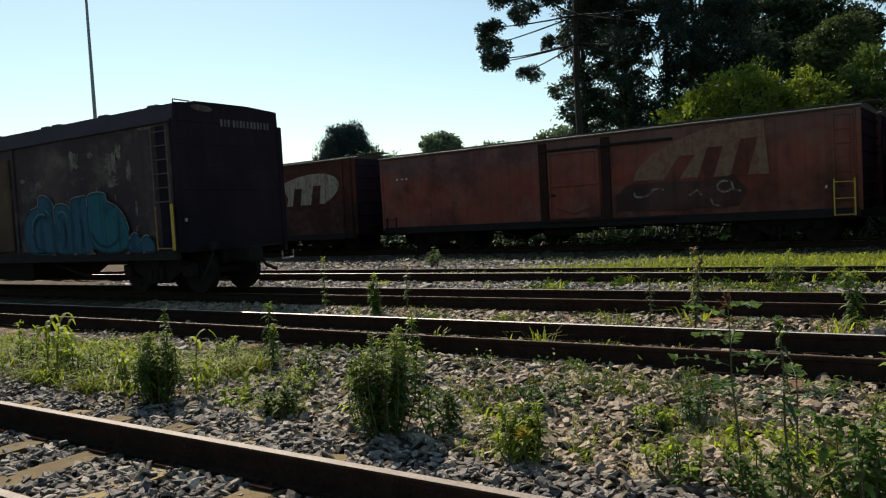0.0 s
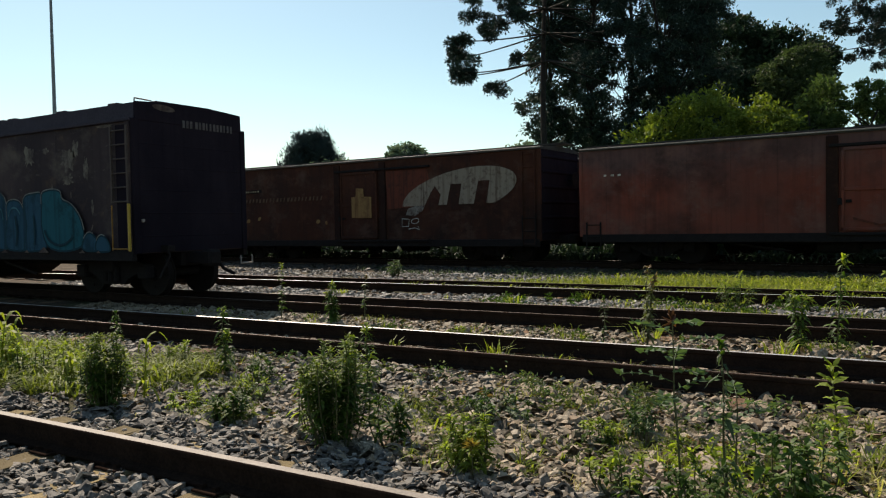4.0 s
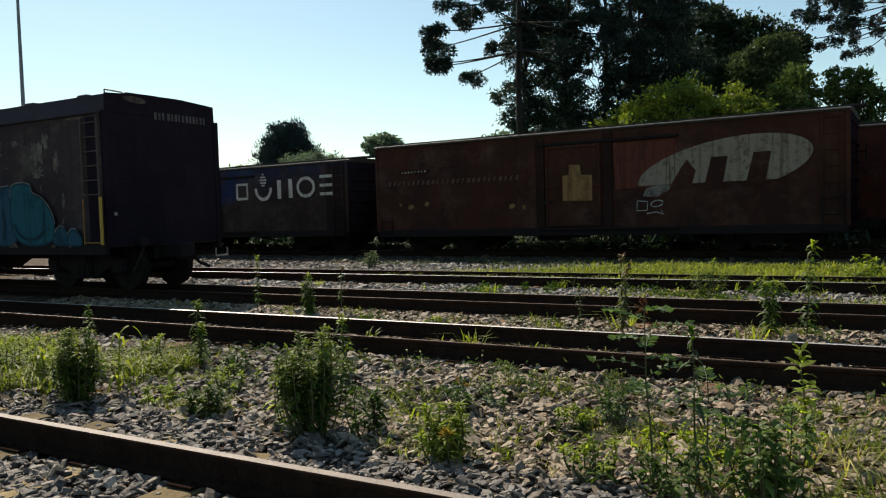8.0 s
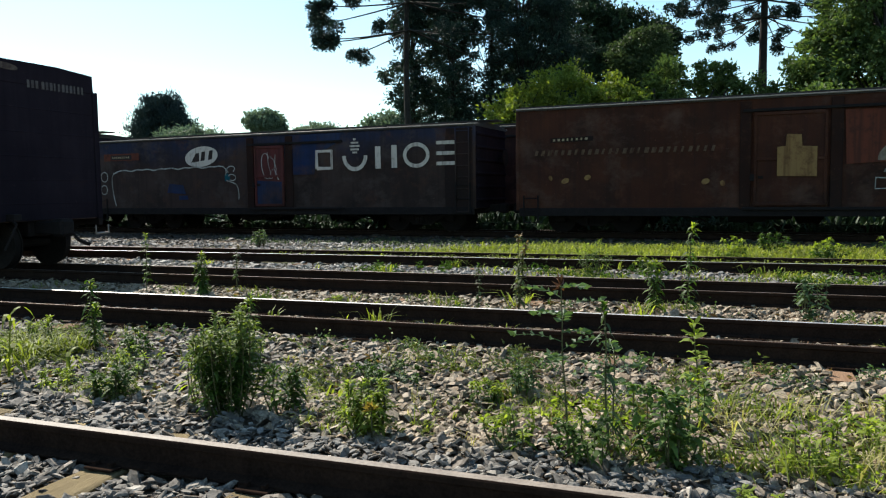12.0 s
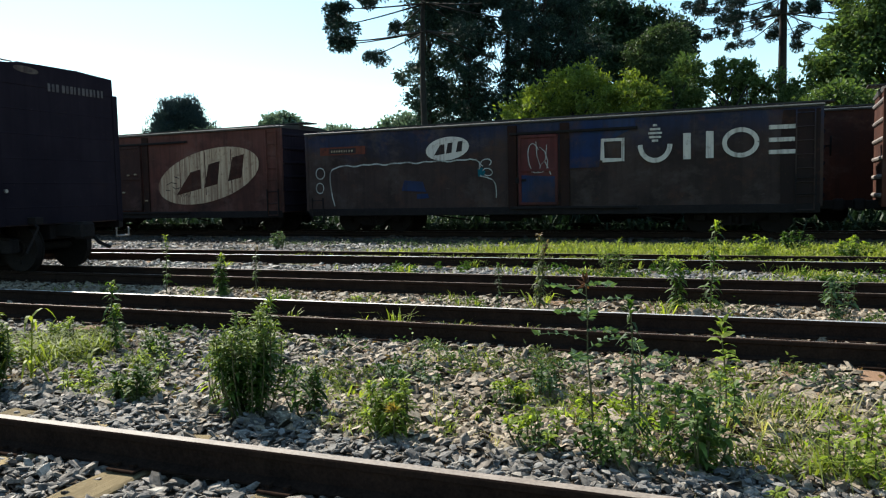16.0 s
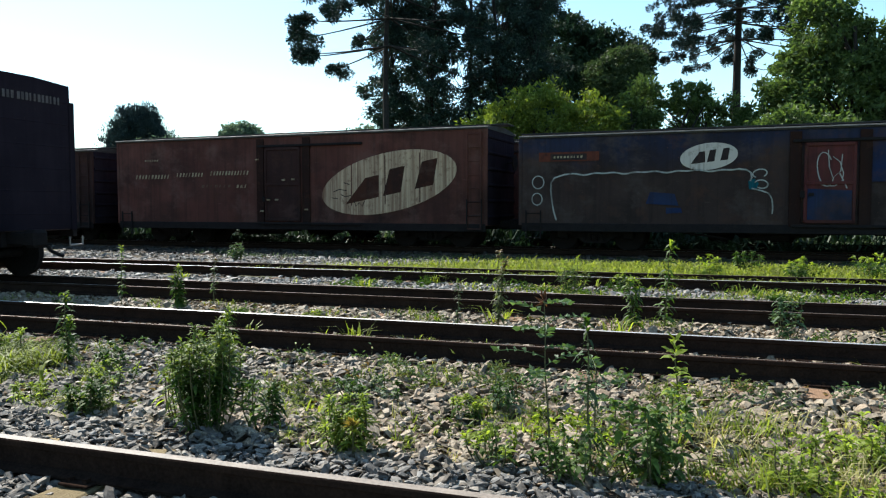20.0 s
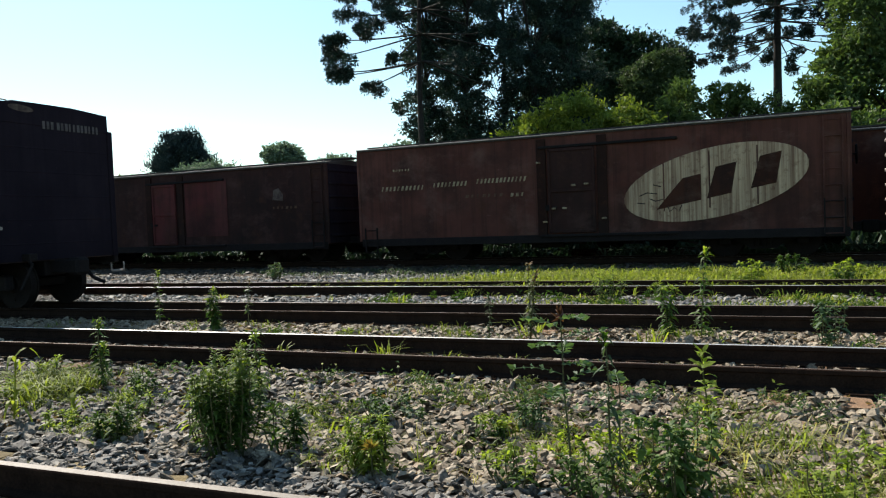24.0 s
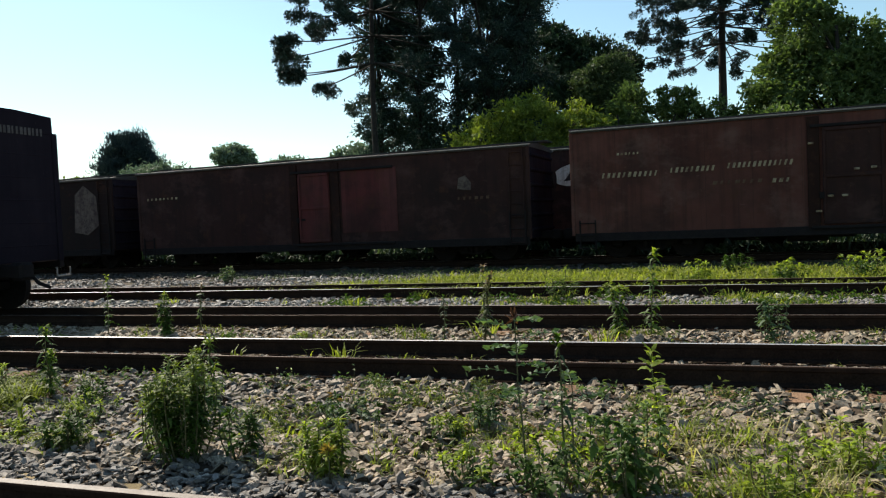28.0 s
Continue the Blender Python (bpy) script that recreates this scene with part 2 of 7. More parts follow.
M["grass"] = leafy("grass blades", (0.105, 0.142, 0.022), (0.26, 0.298, 0.058), 0.52)
M["dry_grass"] = leafy("dry grass blades", (0.26, 0.24, 0.10), (0.42, 0.38, 0.18), 0.4)
M["young_leaf"] = leafy("young yellow-green leaves", (0.13, 0.19, 0.025), (0.28, 0.345, 0.06), 0.55)
M["lush_leaf"] = leafy("lush leaves", (0.042, 0.09, 0.022), (0.125, 0.195, 0.048), 0.46)
M["dull_leaf"] = leafy("dull low leaves", (0.045, 0.062, 0.026), (0.115, 0.14, 0.055), 0.4)
M["short_grass"] = leafy("short grass blades", (0.09, 0.12, 0.022), (0.21, 0.25, 0.055), 0.5)
M["brown_leaf"] = leafy("dead leaves", (0.09, 0.05, 0.025), (0.24, 0.16, 0.085), 0.25)
M["rusty_leaf"] = leafy("reddish leaf tips", (0.17, 0.11, 0.03), (0.27, 0.20, 0.06), 0.4)
M["fluff"] = leafy("white fluff", (0.6, 0.6, 0.58), (0.8, 0.8, 0.78), 0.5)
M["stem"] = surf("weed stem", (0.05, 0.06, 0.02), (0.10, 0.09, 0.04), 20, 0.8)
M["red_leaf"] = leafy("reddish young leaves", (0.085, 0.035, 0.022), (0.15, 0.065, 0.038), 0.35)
M["pole"] = surf("galvanised pole", (0.16, 0.17, 0.18), (0.26, 0.27, 0.28), 3, 0.6, 0.4)
M["stick"] = surf("dry stick", (0.24, 0.19, 0.13), (0.40, 0.33, 0.24), 10, 0.9)


def stone_material(name, tones, rough=0.65):
    m, nt, b = nodes_of(name)
    geo = nt.nodes.new("ShaderNodeNewGeometry")
    col = ramp(nt, geo.outputs["Random Per Island"], [(i / (len(tones) - 1), c) for i, c in enumerate(tones)])
    fleck = noise_of(nt, coords(nt), 45, 4)
    col = mix(nt, 0.8, col, ramp(nt, fleck, [(0.32, (0.3, 0.3, 0.3)), (0.5, (0.85, 0.85, 0.85)), (0.72, (1.35, 1.35, 1.35))]), "MULTIPLY")
    nt.links.new(col, b.inputs["Base Color"])
    b.inputs["Roughness"].default_value = rough
    b.inputs["Specular IOR Level"].default_value = 0.15
    bump(nt, b, fleck, 0.35, 0.006)
    return m


M["ballast"] = stone_material("grey ballast", [(0.052, 0.047, 0.043), (0.175, 0.162, 0.145), (0.08, 0.074, 0.067), (0.34, 0.308, 0.262), (0.13, 0.107, 0.085), (0.23, 0.211, 0.186)])
M["dirty_ballast"] = stone_material("dirty ballast", [(0.038, 0.035, 0.032), (0.115, 0.108, 0.10), (0.055, 0.052, 0.048), (0.22, 0.20, 0.175), (0.088, 0.074, 0.06), (0.15, 0.14, 0.126)])
M["pale_gravel"] = stone_material("pale grey gravel", [(0.08, 0.077, 0.073), (0.24, 0.228, 0.212), (0.12, 0.115, 0.109), (0.42, 0.39, 0.345), (0.18, 0.155, 0.13), (0.29, 0.273, 0.248)])
M["grey_old_ballast"] = stone_material("old grey-brown ballast", [(0.062, 0.053, 0.044), (0.22, 0.195, 0.162), (0.10, 0.088, 0.073), (0.32, 0.282, 0.235), (0.16, 0.128, 0.098), (0.25, 0.225, 0.19)])
M["old_ballast"] = stone_material("old brown ballast", [(0.105, 0.082, 0.058), (0.30, 0.245, 0.175), (0.165, 0.132, 0.095), (0.37, 0.305, 0.225), (0.255, 0.185, 0.123), (0.31, 0.262, 0.198)])


def ground_material():
    m, nt, b = nodes_of("dirt and gravel ground")
    v = coords(nt)
    big, mid, fine = noise_of(nt, v, 0.5, 4), noise_of(nt, v, 6, 6, 0.7), noise_of(nt, v, 32, 4, 0.7)
    dirt = ramp(nt, mid, [(0.3, (0.036, 0.026, 0.017)), (0.55, (0.076, 0.057, 0.040)), (0.75, (0.125, 0.099, 0.072))])
    turf = ramp(nt, fine, [(0.3, (0.028, 0.042, 0.013)), (0.7, (0.068, 0.088, 0.03))])
    sep = nt.nodes.new("ShaderNodeSeparateXYZ")
    nt.links.new(v, sep.inputs[0])
    far = nt.nodes.new("ShaderNodeMapRange")
    far.inputs[1].default_value, far.inputs[2].default_value = 13.0, 15.5
    nt.links.new(sep.outputs[1], far.inputs[0])
    right = nt.nodes.new("ShaderNodeMapRange")
    right.inputs[1].default_value, right.inputs[2].default_value = -11.0, -6.0
    nt.links.new(sep.outputs[0], right.inputs[0])
    yard = nt.nodes.new("ShaderNodeMapRange")
    yard.inputs[1].default_value, yard.inputs[2].default_value = 24.0, 25.0
    nt.links.new(sep.outputs[1], yard.inputs[0])
    both = nt.nodes.new("ShaderNodeMath")
    both.operation = "MULTIPLY"
    nt.links.new(far.outputs[0], both.inputs[0])
    nt.links.new(right.outputs[0], both.inputs[1])
    most = nt.nodes.new("ShaderNodeMath")
    most.operation = "MAXIMUM"
    nt.links.new(both.outputs[0], most.inputs[0])
    nt.links.new(yard.outputs[0], most.inputs[1])
    scruff = ramp(nt, big, [(0.52, (0, 0, 0)), (0.62, (0.55, 0.55, 0.55))])
    col = mix(nt, scruff, dirt, turf)
    col = mix(nt, most.outputs[0], col, turf)
    nt.links.new(col, b.inputs["Base Color"])
    b.inputs["Roughness"].default_value = 0.95
    b.inputs["Specular IOR Level"].default_value = 0.15
    bump(nt, b, fine, 0.8, 0.03)
    return m


M["ground"] = ground_material()
# Ballast tones darkened for the shade under the train.
M["shaded_ballast"] = stone_material("shade-dark ballast", [(0.030, 0.027, 0.024), (0.075, 0.066, 0.058), (0.045, 0.039, 0.034), (0.11, 0.096, 0.082)])
M["loose_stone"] = surf("loose grey stone", (0.075, 0.073, 0.07), (0.18, 0.172, 0.16), 8, 0.7, 0, 45, 0.3, 0.15, 0.5)
# ---------------------------------------------------------------- building blocks
def part(name, bm, material, parent=None, label="", smooth=False):
    """Links a bmesh as one mesh object under its thing."""
    me = bpy.data.meshes.new(name)
    bm.to_mesh(me)
    bm.free()
    me.materials.append(material)
    if smooth:
        me.polygons.foreach_set("use_smooth", [True] * len(me.polygons))
    ob = new(name, me)
    ob.parent = parent
    if label:
        ob["label"] = label
    return ob


def np_mesh(name, verts, faces, material, parent=None, label="", smooth=False):
    """A mesh object from arrays of corners and of faces with one number of sides."""
    verts, faces = np.asarray(verts, np.float32), np.asarray(faces, np.int32)
    me = bpy.data.meshes.new(name)
    n, k = faces.shape
    me.vertices.add(len(verts))
    me.vertices.foreach_set("co", verts.ravel())
    me.loops.add(n * k)
    me.loops.foreach_set("vertex_index", faces.ravel())
    me.polygons.add(n)
    me.polygons.foreach_set("loop_start", np.arange(0, n * k, k, dtype=np.int32))
    me.polygons.foreach_set("loop_total", np.full(n, k, np.int32))
    me.polygons.foreach_set("use_smooth", np.full(n, smooth))
    me.update(calc_edges=True)
    me.materials.append(material)
    ob = new(name, me)
    ob.parent = parent
    if label:
        ob["label"] = label
    return ob


def box(bm, x0, x1, y0, y1, z0, z1, bevel=0.0):
    m = Matrix.Translation(((x0 + x1) / 2, (y0 + y1) / 2, (z0 + z1) / 2)) @ Matrix.Diagonal((x1 - x0, y1 - y0, z1 - z0, 1))
    made = bmesh.ops.create_cube(bm, size=1, matrix=m)
    if bevel:
        edges = list({e for v in made["verts"] for e in v.link_edges})
        bmesh.ops.bevel(bm, geom=edges, offset=bevel, segments=1, affect="EDGES")
    return bm


def tube(bm, a, b, r0, r1=None, seg=8, caps=True):
    a, b = Vector(a), Vector(b)
    r1 = r0 if r1 is None else r1
    m = Matrix.Translation((a + b) / 2) @ (b - a).to_track_quat("Z", "Y").to_matrix().to_4x4()
    bmesh.ops.create_cone(bm, cap_ends=caps, segments=seg, radius1=r0, radius2=r1, depth=(b - a).length, matrix=m)
    return bm


def extrude_profile(bm, pts, x0, x1):
    """A closed outline of (y, z) points drawn out along x."""
    a = [bm.verts.new((x0, y, z)) for y, z in pts]
    b = [bm.verts.new((x1, y, z)) for y, z in pts]
    n = len(pts)
    for i in range(n):
        bm.faces.new((a[i], a[(i + 1) % n], b[(i + 1) % n], b[i]))
    bm.faces.new(a[::-1])
    bm.faces.new(b)
    bmesh.ops.recalc_face_normals(bm, faces=bm.faces[:])
    return bm


def empty(name, m=None):
    ob = new(name)
    ob.empty_display_size = 0.3
    if m is not None:
        ob.matrix_world = m
    return ob


rng = np.random.default_rng(7)


def unit(v):
    return v / np.maximum(np.linalg.norm(v, axis=-1, keepdims=True), 1e-9)


def leaf_arrays(centres, along, length, width, droop=0.15):
    """Folded diamond leaves (two faces each) at the centres, pointing along the given ways."""
    n = len(centres)
    along = unit(np.asarray(along, float))
    side = unit(np.cross(along, rng.normal(size=(n, 3))))
    up = np.cross(side, along)
    length, width = np.broadcast_to(length, n)[:, None], np.broadcast_to(width, n)[:, None]
    base = centres
    tip = centres + along * length - up * length * droop
    mid = centres + along * length * 0.45
    v = np.stack([base, mid + side * width / 2 + up * width * 0.18, tip, mid - side * width / 2 + up * width * 0.18], 1).reshape(-1, 3)
    i = np.arange(n)[:, None] * 4
    f = np.concatenate([i + [0, 1, 2], i + [0, 2, 3]], 1).reshape(-1, 3)
    return v, f


def blade_arrays(bases, heading, height, lean, width):
    """Grass blades: three-cornered strips that arch over."""
    n = len(bases)
    out = np.stack([np.cos(heading), np.sin(heading), 0 * heading], -1)
    side = np.stack([-np.sin(heading), np.cos(heading), 0 * heading], -1) * width[:, None] / 2
    h, l = height[:, None], (lean * height)[:, None]
    up = np.array([0, 0, 1.0])
    a, b = bases - side, bases + side
    c = bases + out * l * 0.35 + up * h * 0.6
    d = bases + out * l + up * h * (1 - 0.35 * np.minimum(lean, 1.6)[:, None])
    v = np.stack([a, b, c + side * 0.8, c - side * 0.8, d], 1).reshape(-1, 3)
    i = np.arange(n)[:, None] * 5
    f = np.concatenate([i + [0, 1, 2], i + [0, 2, 3], i + [3, 2, 4]], 1).reshape(-1, 3)
    return v, f


def join_arrays(pairs):
    vs, fs, k = [], [], 0
    for v, f in pairs:
        vs.append(v)
        fs.append(f + k)
        k += len(v)
    return np.concatenate(vs), np.concatenate(fs)


def limb_arrays(points, radii, seg=6):
    """A tapering limb along a bent line."""
    points, n = np.asarray(points, float), len(points)
    ways = unit(np.gradient(points, axis=0))
    ref = np.array([0.3, 0.2, 1.0]) if abs(ways[0][2]) < 0.8 else np.array([1.0, 0.2, 0.1])
    s = unit(np.cross(ways, ref))
    u = np.cross(s, ways)
    ang = np.arange(seg) * 2 * np.pi / seg
    ring = points[:, None] + np.asarray(radii)[:, None, None] * (np.cos(ang)[None, :, None] * s[:, None] + np.sin(ang)[None, :, None] * u[:, None])
    f = [(i * seg + j, i * seg + (j + 1) % seg, (i + 1) * seg + (j + 1) % seg) for i in range(n - 1) for j in range(seg)]
    f += [(i * seg + j, (i + 1) * seg + (j + 1) % seg, (i + 1) * seg + j) for i in range(n - 1) for j in range(seg)]
    return ring.reshape(-1, 3), np.array(f)
# ---------------------------------------------------------------- ground and tracks
RAIL_TOP = 0.16
TRACKS = [("first", 1.90, 2.92), ("second", 6.32, 7.32), ("third", 9.29, 10.29), ("fourth", 12.92, 13.92)]
TRAIN_A, TRAIN_Y = radians(-3.0), 19.97  # the train's near side: its heading and its place at x = 0
BACK_Y = 24.4  # the near side of the standing row beyond it
T_DIR = Vector((math.cos(TRAIN_A), math.sin(TRAIN_A), 0))
T_OUT = Vector((-math.sin(TRAIN_A), math.cos(TRAIN_A), 0))


def gh(x, y):
    """Height of the ground: almost level, slightly sunk and uneven between the tracks."""
    x, y = np.asarray(x, float), np.asarray(y, float)
    z = 0.02 * np.sin(x * 1.7 + y) * np.sin(y * 2.3 - 0.6 * x) + 0.012 * np.sin(x * 4.1 - y * 3.3)
    for _, a, b in TRACKS[:3]:
        mid = (a + b) / 2
        z = z * (0.25 + 0.75 * np.clip((np.abs(y - mid) - 0.8) / 0.5, 0, 1))
    sunk = 0.05 * np.exp(-((y - 4.9) / 0.8) ** 2) + 0.04 * np.exp(-((y - 8.3) / 0.6) ** 2)
    near = np.exp(-((np.hypot(x + 4, y - 8) / 60) ** 4))
    return (z - sunk) * near - 0.035


def ground_sheet():
    xs = np.concatenate([[-4000, -1500, -600, -250, -120, -70, -45], np.arange(-30, 14, 0.25), [16, 25, 45, 80, 160, 400, 1200, 4000]])
    ys = np.concatenate([[-4000, -1000, -250, -60, -20, -8, -3], np.arange(-1, 22, 0.22), [25, 32, 45, 70, 120, 250, 700, 1800, 4500]])
    gx, gy = np.meshgrid(xs, ys)
    v = np.stack([gx, gy, gh(gx, gy)], -1).reshape(-1, 3)
    n = len(xs)
    i, j = np.meshgrid(np.arange(n - 1), np.arange(len(ys) - 1))
    a = (j * n + i).ravel()
    ob = np_mesh("ground", v, np.stack([a, a + 1, a + n + 1, a + n], 1), M["ground"], smooth=True)
    tagged(ob, "gravelly brown railway yard ground with weeds", "ground", kind="structure")


ground_sheet()


def rail_outline():
    h = RAIL_TOP
    right = [(0.065, 0.0), (0.065, 0.012), (0.012, 0.032), (0.010, h - 0.045), (0.033, h - 0.034), (0.034, h - 0.008), (0.030, h - 0.0025)]
    return right + [(-y, z) for y, z in reversed(right)]


def rail_mesh(x0, x1, head, worn=0.03):
    """worn: half the width of the polished band on the head."""
    bm = bmesh.new()
    pts = rail_outline()
    k = len(pts) // 2
    pts[k:k] = [(worn * 0.8, RAIL_TOP), (-worn * 0.8, RAIL_TOP)]
    extrude_profile(bm, pts, x0, x1)
    me = bpy.data.meshes.new("rail")
    for f in bm.faces:
        if f.normal.z > 0.99 and f.calc_center_median().z > RAIL_TOP - 0.0008:
            f.material_index = 1
    bm.to_mesh(me)
    bm.free()
    me.materials.append(M["rust_rail"])
    me.materials.append(head)
    return me


def sleeper_mesh(seed, material, long=1.9):
    r = random.Random(seed)
    bm = bmesh.new()
    box(bm, -0.11, 0.11, -long / 2, long / 2, -0.17, 0.0, 0.012)
    bmesh.ops.subdivide_edges(bm, edges=[e for e in bm.edges if abs(e.verts[0].co.y - e.verts[1].co.y) > 0.5], cuts=6)
    for v in bm.verts:
        v.co += Vector((r.uniform(-0.012, 0.012), r.uniform(-0.02, 0.02), r.uniform(-0.012, 0.004)))
    me = bpy.data.meshes.new("sleeper")
    bm.to_mesh(me)
    bm.free()
    me.materials.append(material)
    return me


def plate_mesh():
    bm = bmesh.new()
    box(bm, -0.09, 0.09, -0.13, 0.13, 0.001, 0.014, 0.003)
    for sx in (-0.05, 0.05):
        for sy in (-0.085, 0.085):
            box(bm, sx - 0.012, sx + 0.012, sy - 0.016, sy + 0.016, 0.012, 0.035)
    me = bpy.data.meshes.new("tie_plate")
    bm.to_mesh(me)
    bm.free()
    me.materials.append(M["rust_rail"])
    return me


PLATE = plate_mesh()


def track(label, ya, yb, head, wood, step, offset, x0, x1, m=None, sx=(-16, 5), bare=None, places=None, long=1.9):
    thing = tagged(empty("railway_track", m), label, "railway track", "yard tracks", "structure")
    for y, top in zip((ya, yb), head):
        ob = new("rail", rail_mesh(x0, x1, *top))
        ob.parent, ob.location = thing, (0, y, 0)
    shapes, short = [sleeper_mesh(i, wood, long) for i in range(5)], [sleeper_mesh(i, wood) for i in range(5)]
    r = random.Random(int(ya * 100))
    count = int((sx[1] - sx[0] - offset) / step) + 1
    for x in places or [sx[0] + offset + i * step for i in range(count)]:
        ob = new("sleeper", (shapes if x < -2.5 else short)[r.randrange(5)])
        ob.parent = thing
        deep = 0.0 if bare is None or x > bare or r.random() < 0.12 else 0.035
        ob.location, ob.rotation_euler = (x + r.uniform(-0.02, 0.02), (ya + yb) / 2 + r.uniform(-0.05, 0.05), r.uniform(-0.012, 0.0) - deep), (0, 0, r.uniform(-0.03, 0.03))
        for y in (ya, yb):
            pl = new("tie_plate", PLATE)
            pl.parent, pl.location = thing, (x, y, -0.004)
    return thing


# the sleepers of the first track lie unevenly apart
FIRST_SLEEPERS = [-5.65 - 0.6 * i for i in range(12)] + [-5.1, -4.42, -3.76, -2.96, -2.06, -0.85] + [-0.1 + 0.62 * i for i in range(14)]

track("rusty narrow-gauge track on pale wooden sleepers in grey ballast", 1.90, 2.92, [(M["rail_head_brown"], 0.034)] * 2, M["sleeper"], 0.62, 0.33, -45, 25, places=FIRST_SLEEPERS, long=2.14)
track("narrow-gauge track with a shiny worn rail head among weeds", 6.32, 7.32, [(M["rail_head_dull"], 0.009), (M["rail_head"], 0.03)], M["sleeper_dark"], 0.57, 0.47, -70, 35, sx=(-16.2, 9), bare=0.2)
track("rusty narrow-gauge track under a standing wagon", 9.29, 10.29, [(M["rail_head_dull"], 0.012), (M["rail_head_rusty"], 0.022)], M["sleeper_dark"], 0.6, 0.2, -80, 40, sx=(-24, 6), bare=9)
track("overgrown narrow-gauge track beside a strip of grass", 12.92, 13.92, [(M["rail_head"], 0.03), (M["rail_head_dull"], 0.02)], M["sleeper_dark"], 0.6, 0.1, -80, 45, sx=(-24, 8), bare=9)
train_track = Matrix.Translation(Vector((0, TRAIN_Y, 0)) + T_OUT * 1.35) @ Matrix.Rotation(TRAIN_A, 4, "Z")
track("narrow-gauge track under a moving goods train", -0.5, 0.5, [(M["rail_head"], 0.03)] * 2, M["sleeper_dark"], 0.6, 0.1, -110, 60, train_track, sx=(-30, 12))
back_track = Matrix.Translation(Vector((0, BACK_Y, 0)) + T_OUT * 1.35) @ Matrix.Rotation(TRAIN_A, 4, "Z")
track("narrow-gauge track under a standing row of wagons", -0.5, 0.5, [(M["rail_head_dull"], 0.02)] * 2, M["sleeper_dark"], 0.6, 0.1, -110, 60, back_track, sx=(-30, 12))
# ---------------------------------------------------------------- wagons
HALF = 1.35


def flat(bm, pts, y):
    """A flat painted shape on a side wall, from (x, z) corners."""
    bm.faces.new([bm.verts.new((x, y, z)) for x, z in pts])
    return bm


def ellipse_pts(cx, cz, rx, rz, tilt=0.0, n=40, a0=0, a1=360):
    out = []
    for i in range(n if a1 - a0 >= 360 else n + 1):
        a = radians(a0 + (a1 - a0) * i / n)
        x, z = rx * math.cos(a), rz * math.sin(a)
        t = radians(tilt)
        out.append((cx + x * math.cos(t) - z * math.sin(t), cz + x * math.sin(t) + z * math.cos(t)))
    return out


def stroke(bm, pts, w, y):
    """A painted line of even width along (x, z) points."""
    pts = [Vector((x, z)) for x, z in pts]
    left, right = [], []
    for i, p in enumerate(pts):
        d = (pts[min(i + 1, len(pts) - 1)] - pts[max(i - 1, 0)])
        d = d.normalized() if d.length > 1e-6 else Vector((1, 0))
        n = Vector((-d.y, d.x)) * w / 2
        left.append(bm.verts.new((p.x + n.x, y, p.y + n.y)))
        right.append(bm.verts.new((p.x - n.x, y, p.y - n.y)))
    for i in range(len(pts) - 1):
        bm.faces.new((left[i], right[i], right[i + 1], left[i + 1]))
    return bm


def bar_row(thing, material, x0, x1, z, h, n, y, seed=0, slant=0.15, rise=0.0):
    """A row of plain bars in place of small writing, each a piece of its own."""
    r = random.Random(seed)
    w = (x1 - x0) / n
    for i in range(n):
        a, b, c = x0 + i * w, x0 + i * w + w * r.uniform(0.3, 0.62), z + rise * i * w
        part("painted_bar", flat(bmesh.new(), [(a, c), (b, c), (b + slant * h, c + h), (a + slant * h, c + h)], y), material, thing)


def wheelset():
    bm = bmesh.new()
    tube(bm, (0, -0.75, 0), (0, 0.75, 0), 0.07, seg=10)
    for s in (-1, 1):
        tube(bm, (0, s * 0.455, 0), (0, s * 0.575, 0), 0.40, 0.40, 28)
        tube(bm, (0, s * 0.44, 0), (0, s * 0.462, 0), 0.43, 0.43, 28)
        tube(bm, (0, s * 0.57, 0), (0, s * 0.60, 0), 0.15, 0.13, 12)
        for k in range(4):
            a = k * math.pi / 2
            box(bm, 0.24 * math.cos(a) - 0.03, 0.24 * math.cos(a) + 0.03, s * 0.585 - 0.012, s * 0.585 + 0.012, 0.24 * math.sin(a) - 0.03, 0.24 * math.sin(a) + 0.03)
    me = bpy.data.meshes.new("wheelset")
    bm.to_mesh(me)
    bm.free()
    me.materials.append(M["wheel"])
    return me


WHEELS = wheelset()


def bogie_side_mesh():
    """A cast side frame with its bolster opening, springs and axle boxes."""
    bm = bmesh.new()
    out = [(-1.0, 0.34), (-0.98, 0.56), (-0.62, 0.62), (-0.30, 0.72), (0.30, 0.72), (0.62, 0.62), (0.98, 0.56), (1.0, 0.34), (0.78, 0.34), (0.74, 0.44), (0.42, 0.30), (0.30, 0.20), (-0.30, 0.20), (-0.42, 0.30), (-0.74, 0.44), (-0.78, 0.34)]
    front = [bm.verts.new((x, -0.06, z)) for x, z in out]
    back = [bm.verts.new((x, 0.06, z)) for x, z in out]
    n = len(out)
    for i in range(n):
        bm.faces.new((front[i], front[(i + 1) % n], back[(i + 1) % n], back[i]))
    bm.faces.new(front[::-1])
    bm.faces.new(back)
    for x in (-0.88, 0.88):
        box(bm, x - 0.13, x + 0.13, -0.12, 0.04, 0.32, 0.56, 0.02)
    for x in (-0.16, 0.0, 0.16):
        tube(bm, (x, -0.09, 0.26), (x, -0.09, 0.52), 0.06, seg=8)
    me = bpy.data.meshes.new("side_frame")
    bm.to_mesh(me)
    bm.free()
    me.materials.append(M["underframe"])
    return me


SIDE_FRAME = bogie_side_mesh()
